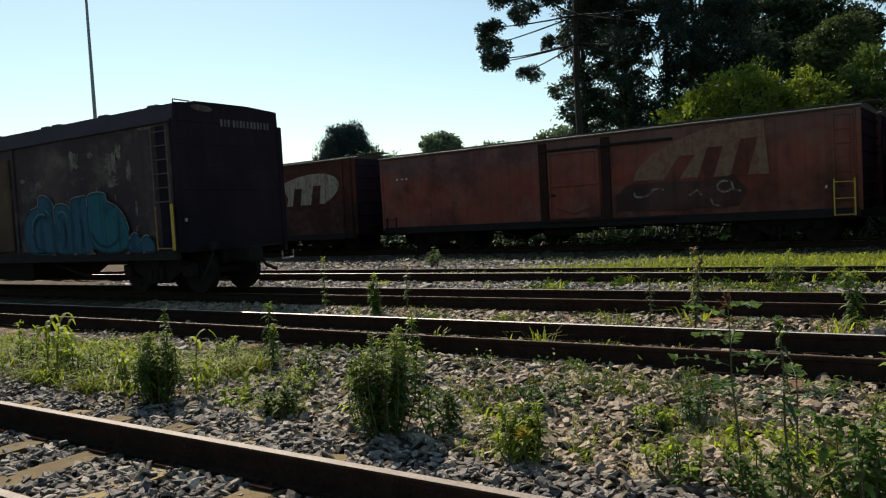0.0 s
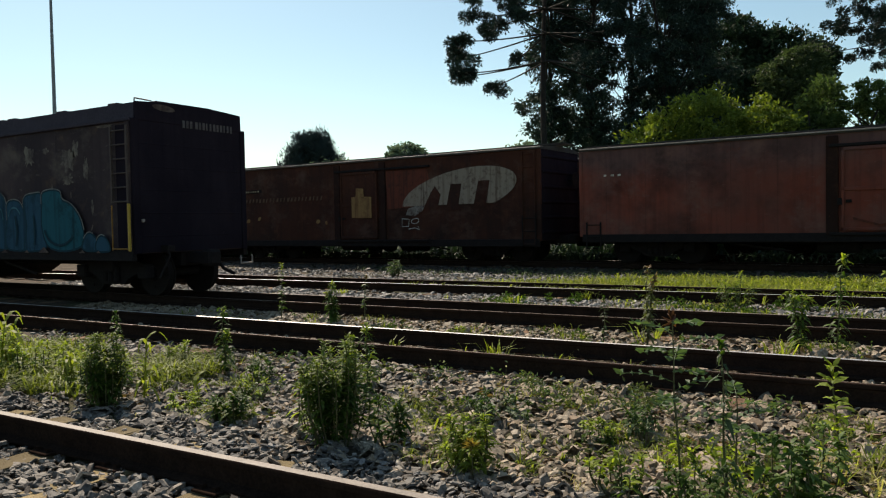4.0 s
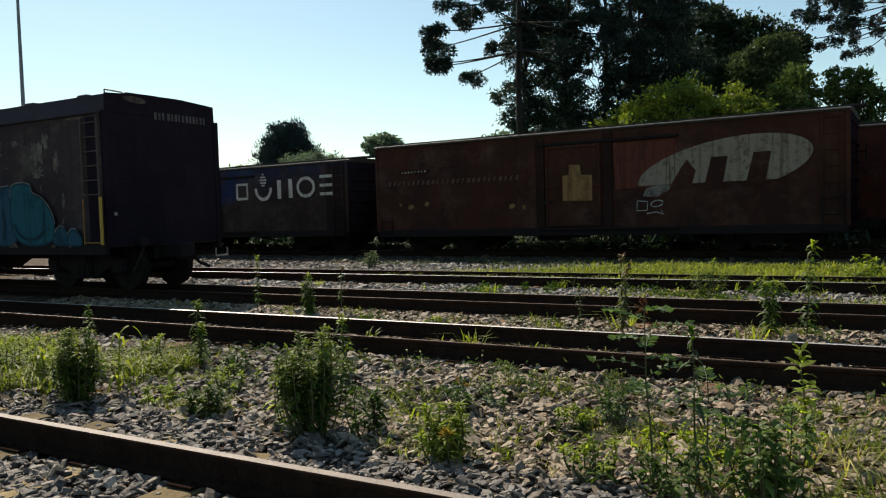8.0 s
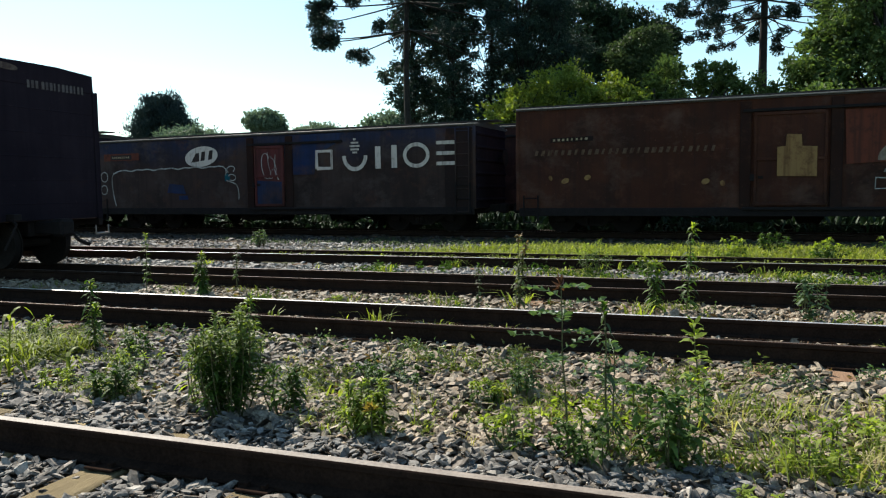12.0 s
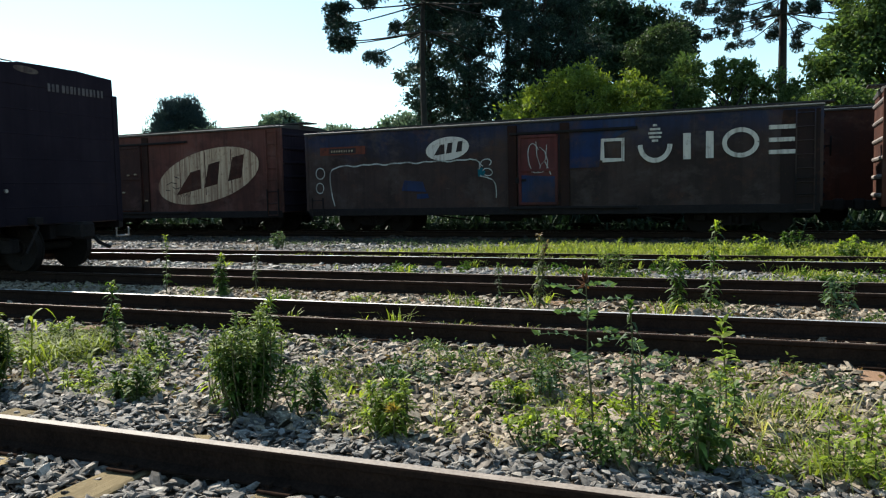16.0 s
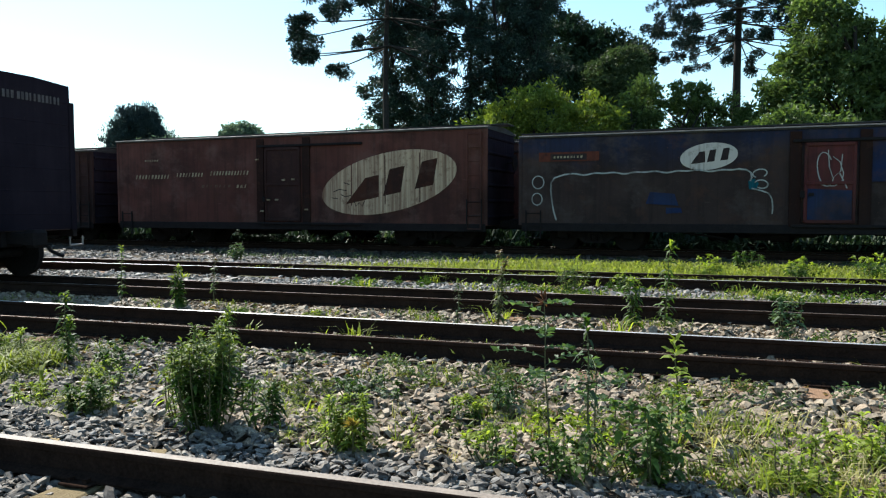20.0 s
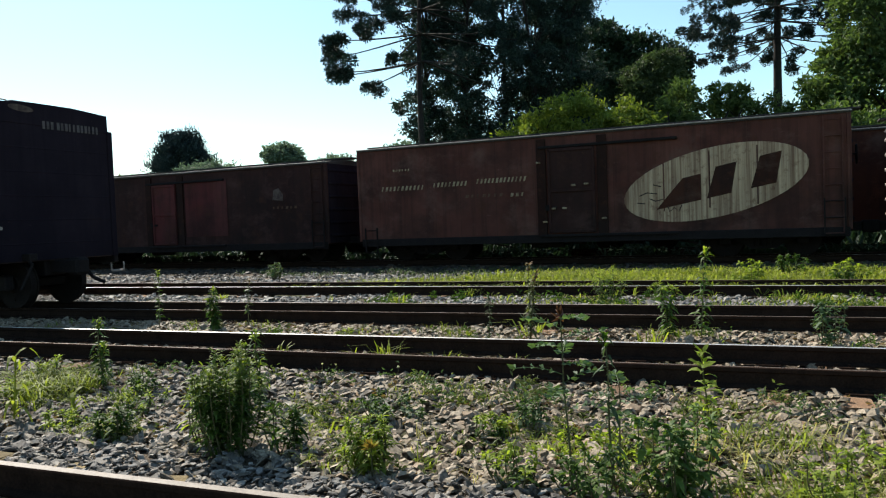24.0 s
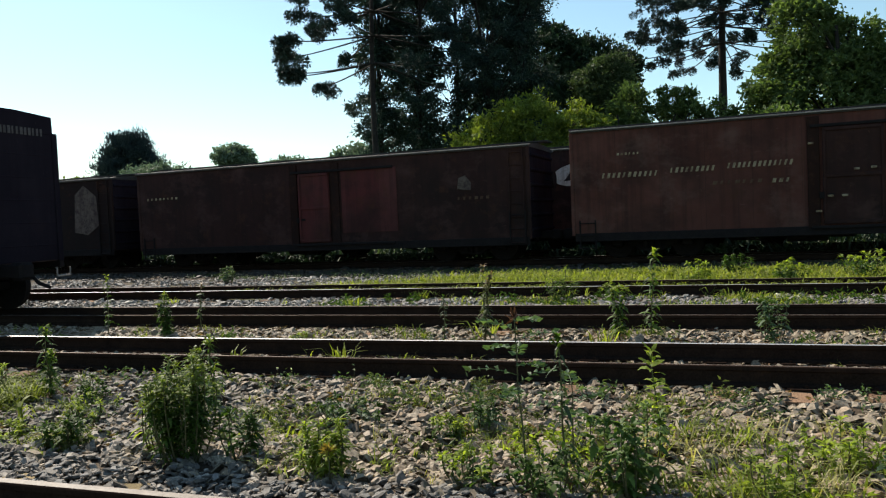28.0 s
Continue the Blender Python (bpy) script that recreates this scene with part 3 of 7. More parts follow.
WHEEL_OBJECTS = []


def running_gear(thing, half, rolling, inset=1.9):
    """Bogies, wheelsets, couplers and brake gear under a wagon; z = 0 at the rail head."""
    for bx in (-half + inset, half - inset):
        for s in (-1, 1):
            ob = new("side_frame", SIDE_FRAME)
            ob.parent, ob.location, ob.rotation_euler = thing, (bx, s * 0.72, 0), (0, 0, 0 if s < 0 else math.pi)
        part("bolster", box(box(bmesh.new(), bx - 0.16, bx + 0.16, -0.9, 0.9, 0.44, 0.66, 0.02), bx - 0.3, bx + 0.3, -0.3, 0.3, 0.6, 0.76, 0.02), M["underframe"], thing)
        for wx in (bx - 0.88, bx + 0.88):
            ob = new("wheelset", WHEELS)
            ob.parent, ob.location = thing, (wx, 0, 0.40)
            if rolling:
                WHEEL_OBJECTS.append((ob, wx))
    part("centre_sill", box(bmesh.new(), -half + 0.1, half - 0.1, -0.22, 0.22, 0.52, 0.84, 0.015), M["underframe"], thing)
    for s in (-1, 1):
        bm = box(bmesh.new(), s * half - 0.35, s * half + 0.35, -0.11, 0.11, 0.56, 0.78, 0.02)
        box(bm, s * (half + 0.42) - 0.14, s * (half + 0.42) + 0.14, -0.15, 0.15, 0.52, 0.82, 0.05)
        part("coupler", bm, M["underframe"], thing)
    bm = tube(bmesh.new(), (-1.4, -0.55, 0.48), (-0.5, -0.55, 0.48), 0.17, seg=14)
    box(bm, -0.45, 0.1, -0.62, -0.48, 0.40, 0.56, 0.02)
    tube(bm, (0.1, -0.55, 0.48), (1.6, -0.3, 0.5), 0.02, seg=6)
    part("brake_cylinder", bm, M["underframe"], thing)
    for s in (-1, 1):
        for a, b in ((-half + 3.4, -1.9), (1.9, half - 3.4)):
            part("truss_rod", tube(bmesh.new(), (a, s * 0.95, 0.62), (b, s * 0.95, 0.36), 0.025, seg=6), M["underframe"], thing)


def ladder(thing, x0, x1, y, z0, z1, material, rungs, name="ladder_rail"):
    for x in (x0, x1):
        part(name, box(bmesh.new(), x - 0.016, x + 0.016, y - 0.03, y + 0.01, z0, z1), material, thing)
    step = (z1 - z0 - 0.1) / max(rungs - 1, 1)
    for i in range(rungs):
        part("rung", tube(bmesh.new(), (x0, y - 0.02, z0 + 0.02 + i * step), (x1, y - 0.02, z0 + 0.02 + i * step), 0.012, seg=6), material, thing)


def roof_outline(top, rise):
    pts = [(-HALF - 0.05, top - 0.05), (-HALF - 0.05, top + 0.0)]
    pts += [(HALF * math.sin(radians(a)) / math.sin(radians(50)) * 1.02, top + rise * (math.cos(radians(a)) - math.cos(radians(50))) / (1 - math.cos(radians(50)))) for a in range(-48, 49, 12)]
    pts += [(HALF + 0.05, top), (HALF + 0.05, top - 0.05)]
    return pts


def boxcar(label, length, floor, top, paint, door_paint, roof_paint, rise=0.1, door=(-0.8, 0.8), ladder_paint=None, standing=False):
    """A closed goods wagon; u is its centre along the train, z = 0 at the rail head, the near side faces -y."""
    thing = tagged(empty("boxcar"), label, "boxcar", "wagons standing beyond the train" if standing else "wagons of the moving train")
    h = length / 2
    bm = box(bmesh.new(), -h, h, -HALF, HALF, floor, top - 0.02, 0.02)
    part("body", bm, paint, thing)
    part("roof", extrude_profile(bmesh.new(), roof_outline(top, rise), -h - 0.04, h + 0.04), roof_paint, thing)
    for s in (-1, 1):
        part("eave", box(bmesh.new(), -h - 0.05, h + 0.05, s * (HALF + 0.065) - 0.022, s * (HALF + 0.065) + 0.022, top - 0.016, top + 0.016, 0.005), M["eave"], thing)
        part("side_sill", box(bmesh.new(), -h + 0.02, h - 0.02, s * (HALF - 0.01) - 0.04, s * (HALF - 0.01) + 0.04, floor - 0.16, floor + 0.06, 0.01), M["underframe"], thing)
    walkway = box(bmesh.new(), -h - 0.3, h + 0.3, -0.3, 0.3, top + rise + 0.05, top + rise + 0.085)
    x = -h + 0.3
    while x < h:
        box(walkway, x - 0.03, x + 0.03, -0.26, 0.26, top + rise - 0.03, top + rise + 0.05)
        x += 1.2
    part("roof_walkway", walkway, roof_paint, thing)
    d0, d1 = door
    dz0, dz1 = floor + 0.10, top - 0.38
    panel = box(bmesh.new(), d0, d1, -HALF - 0.06, -HALF - 0.015, dz0, dz1, 0.01)
    door_ob = part("door", panel, door_paint, thing)
    for a, b, c, d in ((d0, d0 + 0.07, dz0, dz1), (d1 - 0.07, d1, dz0, dz1), (d0, d1, dz0, dz0 + 0.08), (d0, d1, dz1 - 0.08, dz1), (d0, d1, (dz0 + dz1) / 2 - 0.04, (dz0 + dz1) / 2 + 0.04)):
        part("door_rib", box(bmesh.new(), a + 0.003, b - 0.003, -HALF - 0.095, -HALF - 0.055, c, d, 0.008), door_paint, door_ob)
    part("door_latch", box(box(bmesh.new(), d0 + 0.1, d0 + 0.22, -HALF - 0.12, -HALF - 0.085, floor + 0.75, floor + 0.82), d0 - 0.08, d0 + 0.02, -HALF - 0.11, -HALF - 0.02, floor + 0.70, floor + 0.86), M["underframe"], door_ob)
    for z in (dz1 + 0.05, floor + 0.03):
        part("door_track", box(bmesh.new(), d0 - 0.25, d1 + 2.1, -HALF - 0.10, -HALF - 0.004, z - 0.035, z + 0.035, 0.01), M["underframe"], thing)
    for x in (d0 - 0.32, d1 + 0.06):
        part("door_post", box(bmesh.new(), x, x + 0.26, -HALF - 0.05, -HALF + 0.01, floor + 0.02, top - 0.1, 0.01), M["p_post"], thing)
    # The end turned from the sun is coloured black for its shade.
    for s in (-1, 1):
        part("end_wall", box(bmesh.new(), s * h - 0.02, s * h + 0.02, -HALF + 0.07, HALF - 0.07, floor + 0.02, top - 0.05), M["shade_black"] if s > 0 else paint, thing)
        # Left-end ribs are pale to stand for sunlight on them.
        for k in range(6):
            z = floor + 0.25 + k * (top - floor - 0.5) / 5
            part("end_rib", tube(bmesh.new(), (s * (h + 0.015), -HALF + 0.08, z), (s * (h + 0.015), HALF - 0.08, z), 0.055, seg=8), M["shade_black"] if s > 0 else M["eave"], thing)
        part("corner_post", box(bmesh.new(), s * h - 0.07, s * h + 0.03, -HALF - 0.02, -HALF + 0.06, floor, top - 0.04, 0.01), paint, thing)
    ladder(thing, h - 0.55, h - 0.15, -HALF - 0.03, floor - 0.1, top - 0.1, paint, 8)
    ladder(thing, h - 0.55, h - 0.12, -HALF - 0.05, floor - 0.12, floor + 0.75, ladder_paint or M["underframe"], 3, "handrail")
    ladder(thing, -h + 0.15, -h + 0.55, -HALF - 0.03, floor - 0.35, floor + 0.4, M["underframe"], 3, "step_iron")
    part("brake_wheel", tube(tube(bmesh.new(), (h + 0.02, 0.6, top - 0.9), (h + 0.25, 0.6, top - 0.9), 0.02, seg=6), (h + 0.24, 0.6, top - 0.9), (h + 0.27, 0.6, top - 0.9), 0.25, seg=16), M["underframe"], thing)
    running_gear(thing, h, not standing)
    return thing


def logo(thing, cx, cz, rx, rz, tilt, white, dark, y=-HALF - 0.028, name="painted_emblem"):
    """A pale ellipse with slanted dark shapes."""
    em = part(name, flat(bmesh.new(), ellipse_pts(cx, cz, rx, rz, tilt), y), white, thing)
    t = math.tan(radians(tilt))
    for a, low, high, shift in ((-0.62, 0.50, 0.20, 0.30), (-0.06, 0.26, 0.22, 0.10), (0.40, 0.26, 0.22, 0.10)):
        x0, z0, hh = cx + a * rx, cz + a * rx * t - rz * 0.42, rz * 0.90
        x1 = x0 + shift * rx
        shape = [(x0, z0), (x0 + low * rx, z0 + low * rx * t), (x1 + high * rx, z0 + hh + high * rx * t), (x1, z0 + hh)]
        part("emblem_shape", flat(bmesh.new(), shape, y - 0.004), dark, em)
    return em


# Pale tone holds the sunlight on roof lips and left-end ribs.
M["eave"] = surf("pale eave edge", (0.17, 0.145, 0.135), (0.30, 0.265, 0.245), 3, 0.55, 0.3, 30, 0.1)
# Black with the shade of the wagon ends put into it.
M["shade_black"] = wagon_paint("shade-black paint", (0.017, 0.014, 0.020), (0.024, 0.019, 0.026), rust=(0.024, 0.016, 0.018), wear=0.15, grime=(0.011, 0.009, 0.013), spec=0.0)
M["roof"] = surf("dull roof", (0.025, 0.022, 0.02), (0.055, 0.048, 0.044), 2, 0.7, 0.2, 30, 0.2)
M["roof_dark"] = surf("near-black roof", (0.030, 0.026, 0.036), (0.055, 0.046, 0.058), 2, 0.85, 0.0, 30, 0.2, 0.1)
M["old_yellow"] = surf("rusty orange-yellow paint", (0.16, 0.075, 0.02), (0.30, 0.15, 0.03), 6, 0.7, 0, 40, 0.1)
M["p_post"] = wagon_paint("grimy post paint", (0.022, 0.010, 0.008), (0.032, 0.015, 0.012), wear=0.3)
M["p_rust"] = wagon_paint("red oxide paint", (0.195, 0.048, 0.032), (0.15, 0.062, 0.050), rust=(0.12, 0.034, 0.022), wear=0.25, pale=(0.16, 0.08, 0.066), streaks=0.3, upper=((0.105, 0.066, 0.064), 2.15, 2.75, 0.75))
M["p_rust_dull"] = wagon_paint("dull red oxide paint", (0.15, 0.040, 0.028), (0.13, 0.05, 0.04), wear=0.3)
M["p_rust_dark"] = wagon_paint("grimy red oxide paint", (0.085, 0.036, 0.032), (0.07, 0.036, 0.036), wear=0.2)
M["p_brown"] = wagon_paint("brown paint", (0.046, 0.018, 0.013), (0.072, 0.026, 0.016), rust=(0.095, 0.036, 0.022), wear=0.36, pale=(0.09, 0.052, 0.040))
M["p_red"] = wagon_paint("faded red paint", (0.092, 0.034, 0.027), (0.12, 0.050, 0.040), wear=0.3, pale=(0.125, 0.068, 0.056))
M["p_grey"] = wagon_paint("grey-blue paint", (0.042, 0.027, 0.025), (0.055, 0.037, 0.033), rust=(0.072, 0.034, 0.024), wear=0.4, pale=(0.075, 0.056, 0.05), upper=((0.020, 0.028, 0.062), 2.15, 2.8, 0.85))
M["p_blue"] = wagon_paint("blue paint", (0.015, 0.028, 0.084), (0.032, 0.040, 0.070), rust=(0.055, 0.032, 0.028), wear=0.6)
M["p_dark"] = wagon_paint("dark brown paint", (0.035, 0.017, 0.015), (0.046, 0.022, 0.02), wear=0.3, pale=(0.078, 0.04, 0.036))
M["p_redpanel"] = wagon_paint("red panel paint", (0.105, 0.028, 0.028), (0.085, 0.033, 0.031), wear=0.4)
M["p_black"] = wagon_paint("near-black paint", (0.019, 0.012, 0.012), (0.027, 0.015, 0.014), wear=0.25)
M["white_grey"] = lettering("greyed white paint", (0.235, 0.19, 0.15), (0.06, 0.033, 0.024), 0.6)
M["cream_worn"] = lettering("worn cream emblem paint", (0.52, 0.375, 0.25), (0.12, 0.056, 0.038), 0.4, 6.0, 0.7)
M["bar_faint"] = lettering("faint worn lettering paint", (0.11, 0.068, 0.045), (0.05, 0.024, 0.018), 0.8)
M["smear"] = lettering("smeared pale paint", (0.20, 0.18, 0.165), (0.05, 0.026, 0.02), 0.85, 6.0)
M["p_tan"] = lettering("tan primer", (0.235, 0.135, 0.058), (0.09, 0.04, 0.02), 0.6)
M["p_orange"] = lettering("orange-red patch", (0.115, 0.034, 0.022), (0.05, 0.022, 0.018), 0.6)
M["ink"] = lettering("dark paint", (0.03, 0.022, 0.022), (0.07, 0.04, 0.03), 0.2)
M["teal"] = lettering("teal spray paint", (0.010, 0.085, 0.112), (0.008, 0.032, 0.042), 0.55, 2.6)
M["teal_blue"] = lettering("blue-teal spray paint", (0.018, 0.066, 0.105), (0.010, 0.032, 0.048), 0.5, 2.6)
M["teal_pale"] = lettering("pale blue spray paint", (0.05, 0.15, 0.18), (0.012, 0.07, 0.09), 0.6, 3)
M["teal_light"] = lettering("pale spray outline", (0.36, 0.345, 0.32), (0.06, 0.045, 0.04), 0.55)
M["pale_dirt"] = lettering("bare pale patch", (0.125, 0.095, 0.08), (0.05, 0.032, 0.032), 0.9, 7)
M["chalky"] = lettering("chalky worn paint", (0.17, 0.145, 0.118), (0.062, 0.047, 0.047), 1.05, 5)

Y1 = -HALF - 0.027
WAGONS = {}


def add(key, u0, u1, **kw):
    WAGONS[key] = (boxcar(length=u1 - u0, **kw), (u0 + u1) / 2)
    return WAGONS[key][0]


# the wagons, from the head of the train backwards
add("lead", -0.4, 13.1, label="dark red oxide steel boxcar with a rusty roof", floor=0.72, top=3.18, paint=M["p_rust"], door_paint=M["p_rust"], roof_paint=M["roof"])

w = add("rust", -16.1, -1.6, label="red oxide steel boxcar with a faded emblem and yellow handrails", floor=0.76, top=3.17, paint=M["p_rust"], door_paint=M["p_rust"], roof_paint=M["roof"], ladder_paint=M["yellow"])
pts = [p for p in ellipse_pts(3.9, 2.15, 2.15, 0.85, 12, 60) if p[1] > 1.72 + 0.05 * math.sin(p[0] * 7) and p[0] < 5.3]
part("faded_emblem", flat(bmesh.new(), pts, Y1), M["white_faint"], w)
for x0, x1, wide, z0, z1 in ((2.55, 3.05, 0.42, 1.66, 2.36), (3.5, 3.8, 0.40, 1.70, 2.52), (4.35, 4.62, 0.42, 1.75, 2.66)):
    part("emblem_shape", flat(bmesh.new(), [(x0, z0), (x0 + wide, z0), (x1 + wide, z1), (x1, z1)], Y1 - 0.004), M["p_rust_dull"], w)
part("grimy_patch", flat(bmesh.new(), [(1.3, 1.0), (3.0, 0.95), (4.5, 1.0), (4.75, 1.4), (4.4, 1.78), (3.6, 1.68), (2.6, 1.72), (1.6, 1.7), (1.25, 1.4)], Y1 - 0.006), M["p_rust_dark"], w)
for pts in (ellipse_pts(2.05, 1.46, 0.26, 0.11, 10, 14, 150, 380), [(2.3, 1.52), (2.5, 1.56), (2.62, 1.5)], [(3.3, 1.32), (3.5, 1.45), (3.62, 1.3)], ellipse_pts(4.2, 1.5, 0.18, 0.14, 0, 14, 60, 330), [(4.36, 1.62), (4.42, 1.4), (4.6, 1.36)], [(3.85, 1.2), (3.9, 1.05), (4.1, 1.0)]):
    part("spray_mark", stroke(bmesh.new(), pts, 0.05, Y1 - 0.009), M["smear"], w)
part("painted_chevron", stroke(bmesh.new(), [(-0.55, 1.15), (0.0, 0.98), (0.55, 1.15)], 0.05, -HALF - 0.10), M["p_orange"], w)
bar_row(w, M["white"], -6.6, -6.0, 2.4, 0.05, 3, Y1, 3)
bar_row(w, M["white"], 6.5, 6.62, 1.3, 0.07, 1, Y1, 4)

w = add("brown", -30.9, -17.4, label="brown boxcar with a half-covered pale emblem and a tan patched door", floor=0.64, top=3.36, paint=M["p_brown"], door_paint=M["p_brown"], roof_paint=M["roof"])
pts = [p for p in ellipse_pts(3.92, 2.14, 2.12, 0.70, 10, 60) if p[1] > 1.83 - 0.02 * p[0] + 0.06 * math.sin(p[0] * 9)]
part("covered_emblem", flat(bmesh.new(), pts, Y1), M["white_grey"], w)
for x0, z0, s in ((3.5, 1.62, 0.8), (4.5, 1.68, 0.8)):
    part("emblem_shape", flat(bmesh.new(), [(x0, z0), (x0 + 0.45, z0), (x0 + 0.6, z0 + s), (x0 + 0.2, z0 + s)], Y1 - 0.004), M["p_brown"], w)
part("smeared_paint", flat(bmesh.new(), [(1.95, 1.5), (2.3, 1.46), (2.62, 1.62), (2.7, 1.76), (2.3, 1.77), (2.05, 1.7)], Y1 - 0.006), M["smear"], w)
part("emblem_shape", flat(bmesh.new(), [(2.65, 1.7), (3.2, 1.7), (3.32, 2.1), (3.1, 2.38), (2.95, 2.2)], Y1 - 0.004), M["p_brown"], w)
part("orange_patch", flat(bmesh.new(), [(1.2, 1.7), (2.2, 1.75), (2.9, 2.5), (2.8, 2.95), (1.15, 2.95)], Y1 + 0.003), M["p_orange"], w)
bm = flat(bmesh.new(), [(-0.28, 1.45), (0.58, 1.43), (0.58, 2.13), (0.26, 2.15), (0.24, 2.42), (-0.08, 2.44), (-0.1, 2.16), (-0.28, 2.14)], -HALF - 0.10)
part("tan_patch", bm, M["p_tan"], w)
bm = stroke(bmesh.new(), [(1.8, 1.38), (1.79, 1.12), (2.06, 1.13), (2.08, 1.36), (1.8, 1.38)], 0.026, Y1 - 0.010)
stroke(bm, ellipse_pts(2.32, 1.3, 0.16, 0.08, 10, 14), 0.028, Y1 - 0.010)
stroke(bm, [(2.05, 1.04), (2.3, 1.08), (2.5, 1.02), (2.42, 1.14)], 0.028, Y1 - 0.010)
part("spray_tag", bm, M["teal_light"], w)
bar_row(w, M["bar_faint"], -6.3, -1.6, 2.10, 0.14, 26, Y1, 11, 0.3)
part("number_plate", flat(bmesh.new(), [(-5.85, 2.44), (-4.7, 2.46), (-4.7, 2.58), (-5.85, 2.56)], Y1), M["p_black"], w)
bar_row(w, M["white_worn"], -5.78, -4.8, 2.475, 0.06, 8, Y1 - 0.004, 12, 0.1, 0.017)
for x, z, rx in ((-5.85, 1.5, 0.05), (-5.45, 1.42, 0.11), (-4.85, 1.5, 0.09), (-1.9, 1.35, 0.1), (-1.5, 1.3, 0.06)):
    part("paint_blotch", flat(bmesh.new(), ellipse_pts(x, z, rx, 0.07, 20, 14), Y1), M["p_tan"], w)

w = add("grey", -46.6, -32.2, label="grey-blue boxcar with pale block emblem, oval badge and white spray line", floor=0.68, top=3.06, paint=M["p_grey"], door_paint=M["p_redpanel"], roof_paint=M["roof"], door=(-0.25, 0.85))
for pts in ([(1.08, 1.75), (1.95, 1.75), (2.05, 2.35), (2.9, 2.75), (2.9, 2.98), (1.08, 2.98)],):
    part("blue_field", flat(bmesh.new(), pts, Y1 + 0.002), M["p_blue"], w)
part("end_panel", flat(bmesh.new(), [(6.32, 0.74), (7.16, 0.74), (7.16, 2.96), (6.36, 2.96), (6.30, 2.2)], Y1 + 0.002), M["p_black"], w, "near-black strip behind the ladder")
logo(w, -2.4, 2.42, 0.68, 0.33, 6, M["white"], M["ink"], Y1 - 0.004, "oval_badge")
yb = Y1 - 0.006
# plain pale shapes in a row: square, bowl, pair of posts, ring, stack of bars
def plain(pts_list):
    for pts in pts_list:
        part("pale_shape", flat(bmesh.new(), pts, yb), M["white"], w)


def oblong(a, b, c, d):
    return [(a, c), (b, c), (b, d), (a, d)]


part("pale_frame", stroke(bmesh.new(), [(2.05, 1.93), (2.58, 1.93), (2.58, 2.45), (2.05, 2.45), (2.05, 1.93)], 0.11, yb), M["white"], w)
part("pale_bowl", stroke(bmesh.new(), ellipse_pts(3.39, 2.28, 0.37, 0.40, 0, 16, 180, 360), 0.12, yb), M["white"], w)
plain([oblong(4.08, 4.26, 1.88, 2.53), oblong(4.62, 4.80, 1.89, 2.55), oblong(6.05, 6.66, 1.93, 2.03), oblong(6.05, 6.62, 2.22, 2.32), oblong(6.05, 6.66, 2.52, 2.62)])
part("pale_ring", stroke(bmesh.new(), ellipse_pts(5.42, 2.24, 0.37, 0.31, 0, 24, 0, 359), 0.11, yb), M["white"], w)
plain([oblong(3.39 - ww / 2, 3.39 + ww / 2, z, z + 0.055) for ww, z in ((0.10, 2.74), (0.26, 2.64), (0.34, 2.54), (0.30, 2.44), (0.16, 2.35))])
outline = [(-6.22, 0.82), (-6.29, 1.05), (-6.34, 1.3), (-6.37, 1.6), (-6.36, 1.82), (-6.28, 1.94), (-6.1, 2.0)]
outline += [(-6.0 + 0.1 * i, 2.03 + 0.0012 * i + 0.03 * math.sin(i * 0.9) * math.sin(i * 0.31)) for i in range(44)]
outline += [(-1.52, 2.07), (-1.42, 2.0), (-1.4, 1.88), (-1.44, 1.8)]
bm = stroke(bmesh.new(), outline, 0.04, yb)
stroke(bm, ellipse_pts(-6.72, 1.83, 0.16, 0.17, 0, 16) + [(-6.56, 1.83)], 0.03, yb)
stroke(bm, ellipse_pts(-6.75, 1.38, 0.14, 0.16, 0, 16) + [(-6.61, 1.38)], 0.03, yb)
stroke(bm, ellipse_pts(-1.22, 1.98, 0.16, 0.1, 10, 14, -60, 230), 0.03, yb)
stroke(bm, ellipse_pts(-1.18, 1.72, 0.15, 0.1, -10, 14, -120, 170), 0.03, yb)
stroke(bm, [(-1.4, 1.62), (-1.2, 1.57), (-1.02, 1.5), (-0.94, 1.36), (-0.92, 1.15), (-0.93, 1.0)], 0.034, yb)
part("teal_smear", flat(bmesh.new(), [(-1.46, 1.6), (-1.3, 1.58), (-1.24, 1.74), (-1.34, 1.86), (-1.48, 1.8)], Y1 - 0.003), M["teal"], w)
part("spray_line", bm, M["teal_light"], w)
part("orange_sign", flat(bmesh.new(), [(-6.7, 2.38), (-5.1, 2.38), (-5.1, 2.62), (-6.7, 2.62)], yb), M["p_orange"], w)
part("dark_sign", flat(bmesh.new(), [(-6.38, 2.41), (-5.42, 2.41), (-5.42, 2.57), (-6.38, 2.57)], yb - 0.004), M["ink"], w)
bar_row(w, M["white_worn"], -6.3, -5.5, 2.46, 0.06, 9, yb - 0.008, 5)
bm = flat(bmesh.new(), [(-0.17, 0.85), (0.77, 0.85), (0.77, 1.55), (-0.17, 1.6)], -HALF - 0.064)
part("blue_door_patch", bm, M["p_blue"], w)
bm = stroke(bmesh.new(), ellipse_pts(0.2, 2.05, 0.17, 0.40, 8, 20, 30, 330), 0.025, -HALF - 0.068)
stroke(bm, [(0.35, 2.35), (0.5, 2.22), (0.58, 1.95), (0.55, 1.75), (0.4, 1.66), (0.2, 1.66), (0.05, 1.72)], 0.022, -HALF - 0.068)
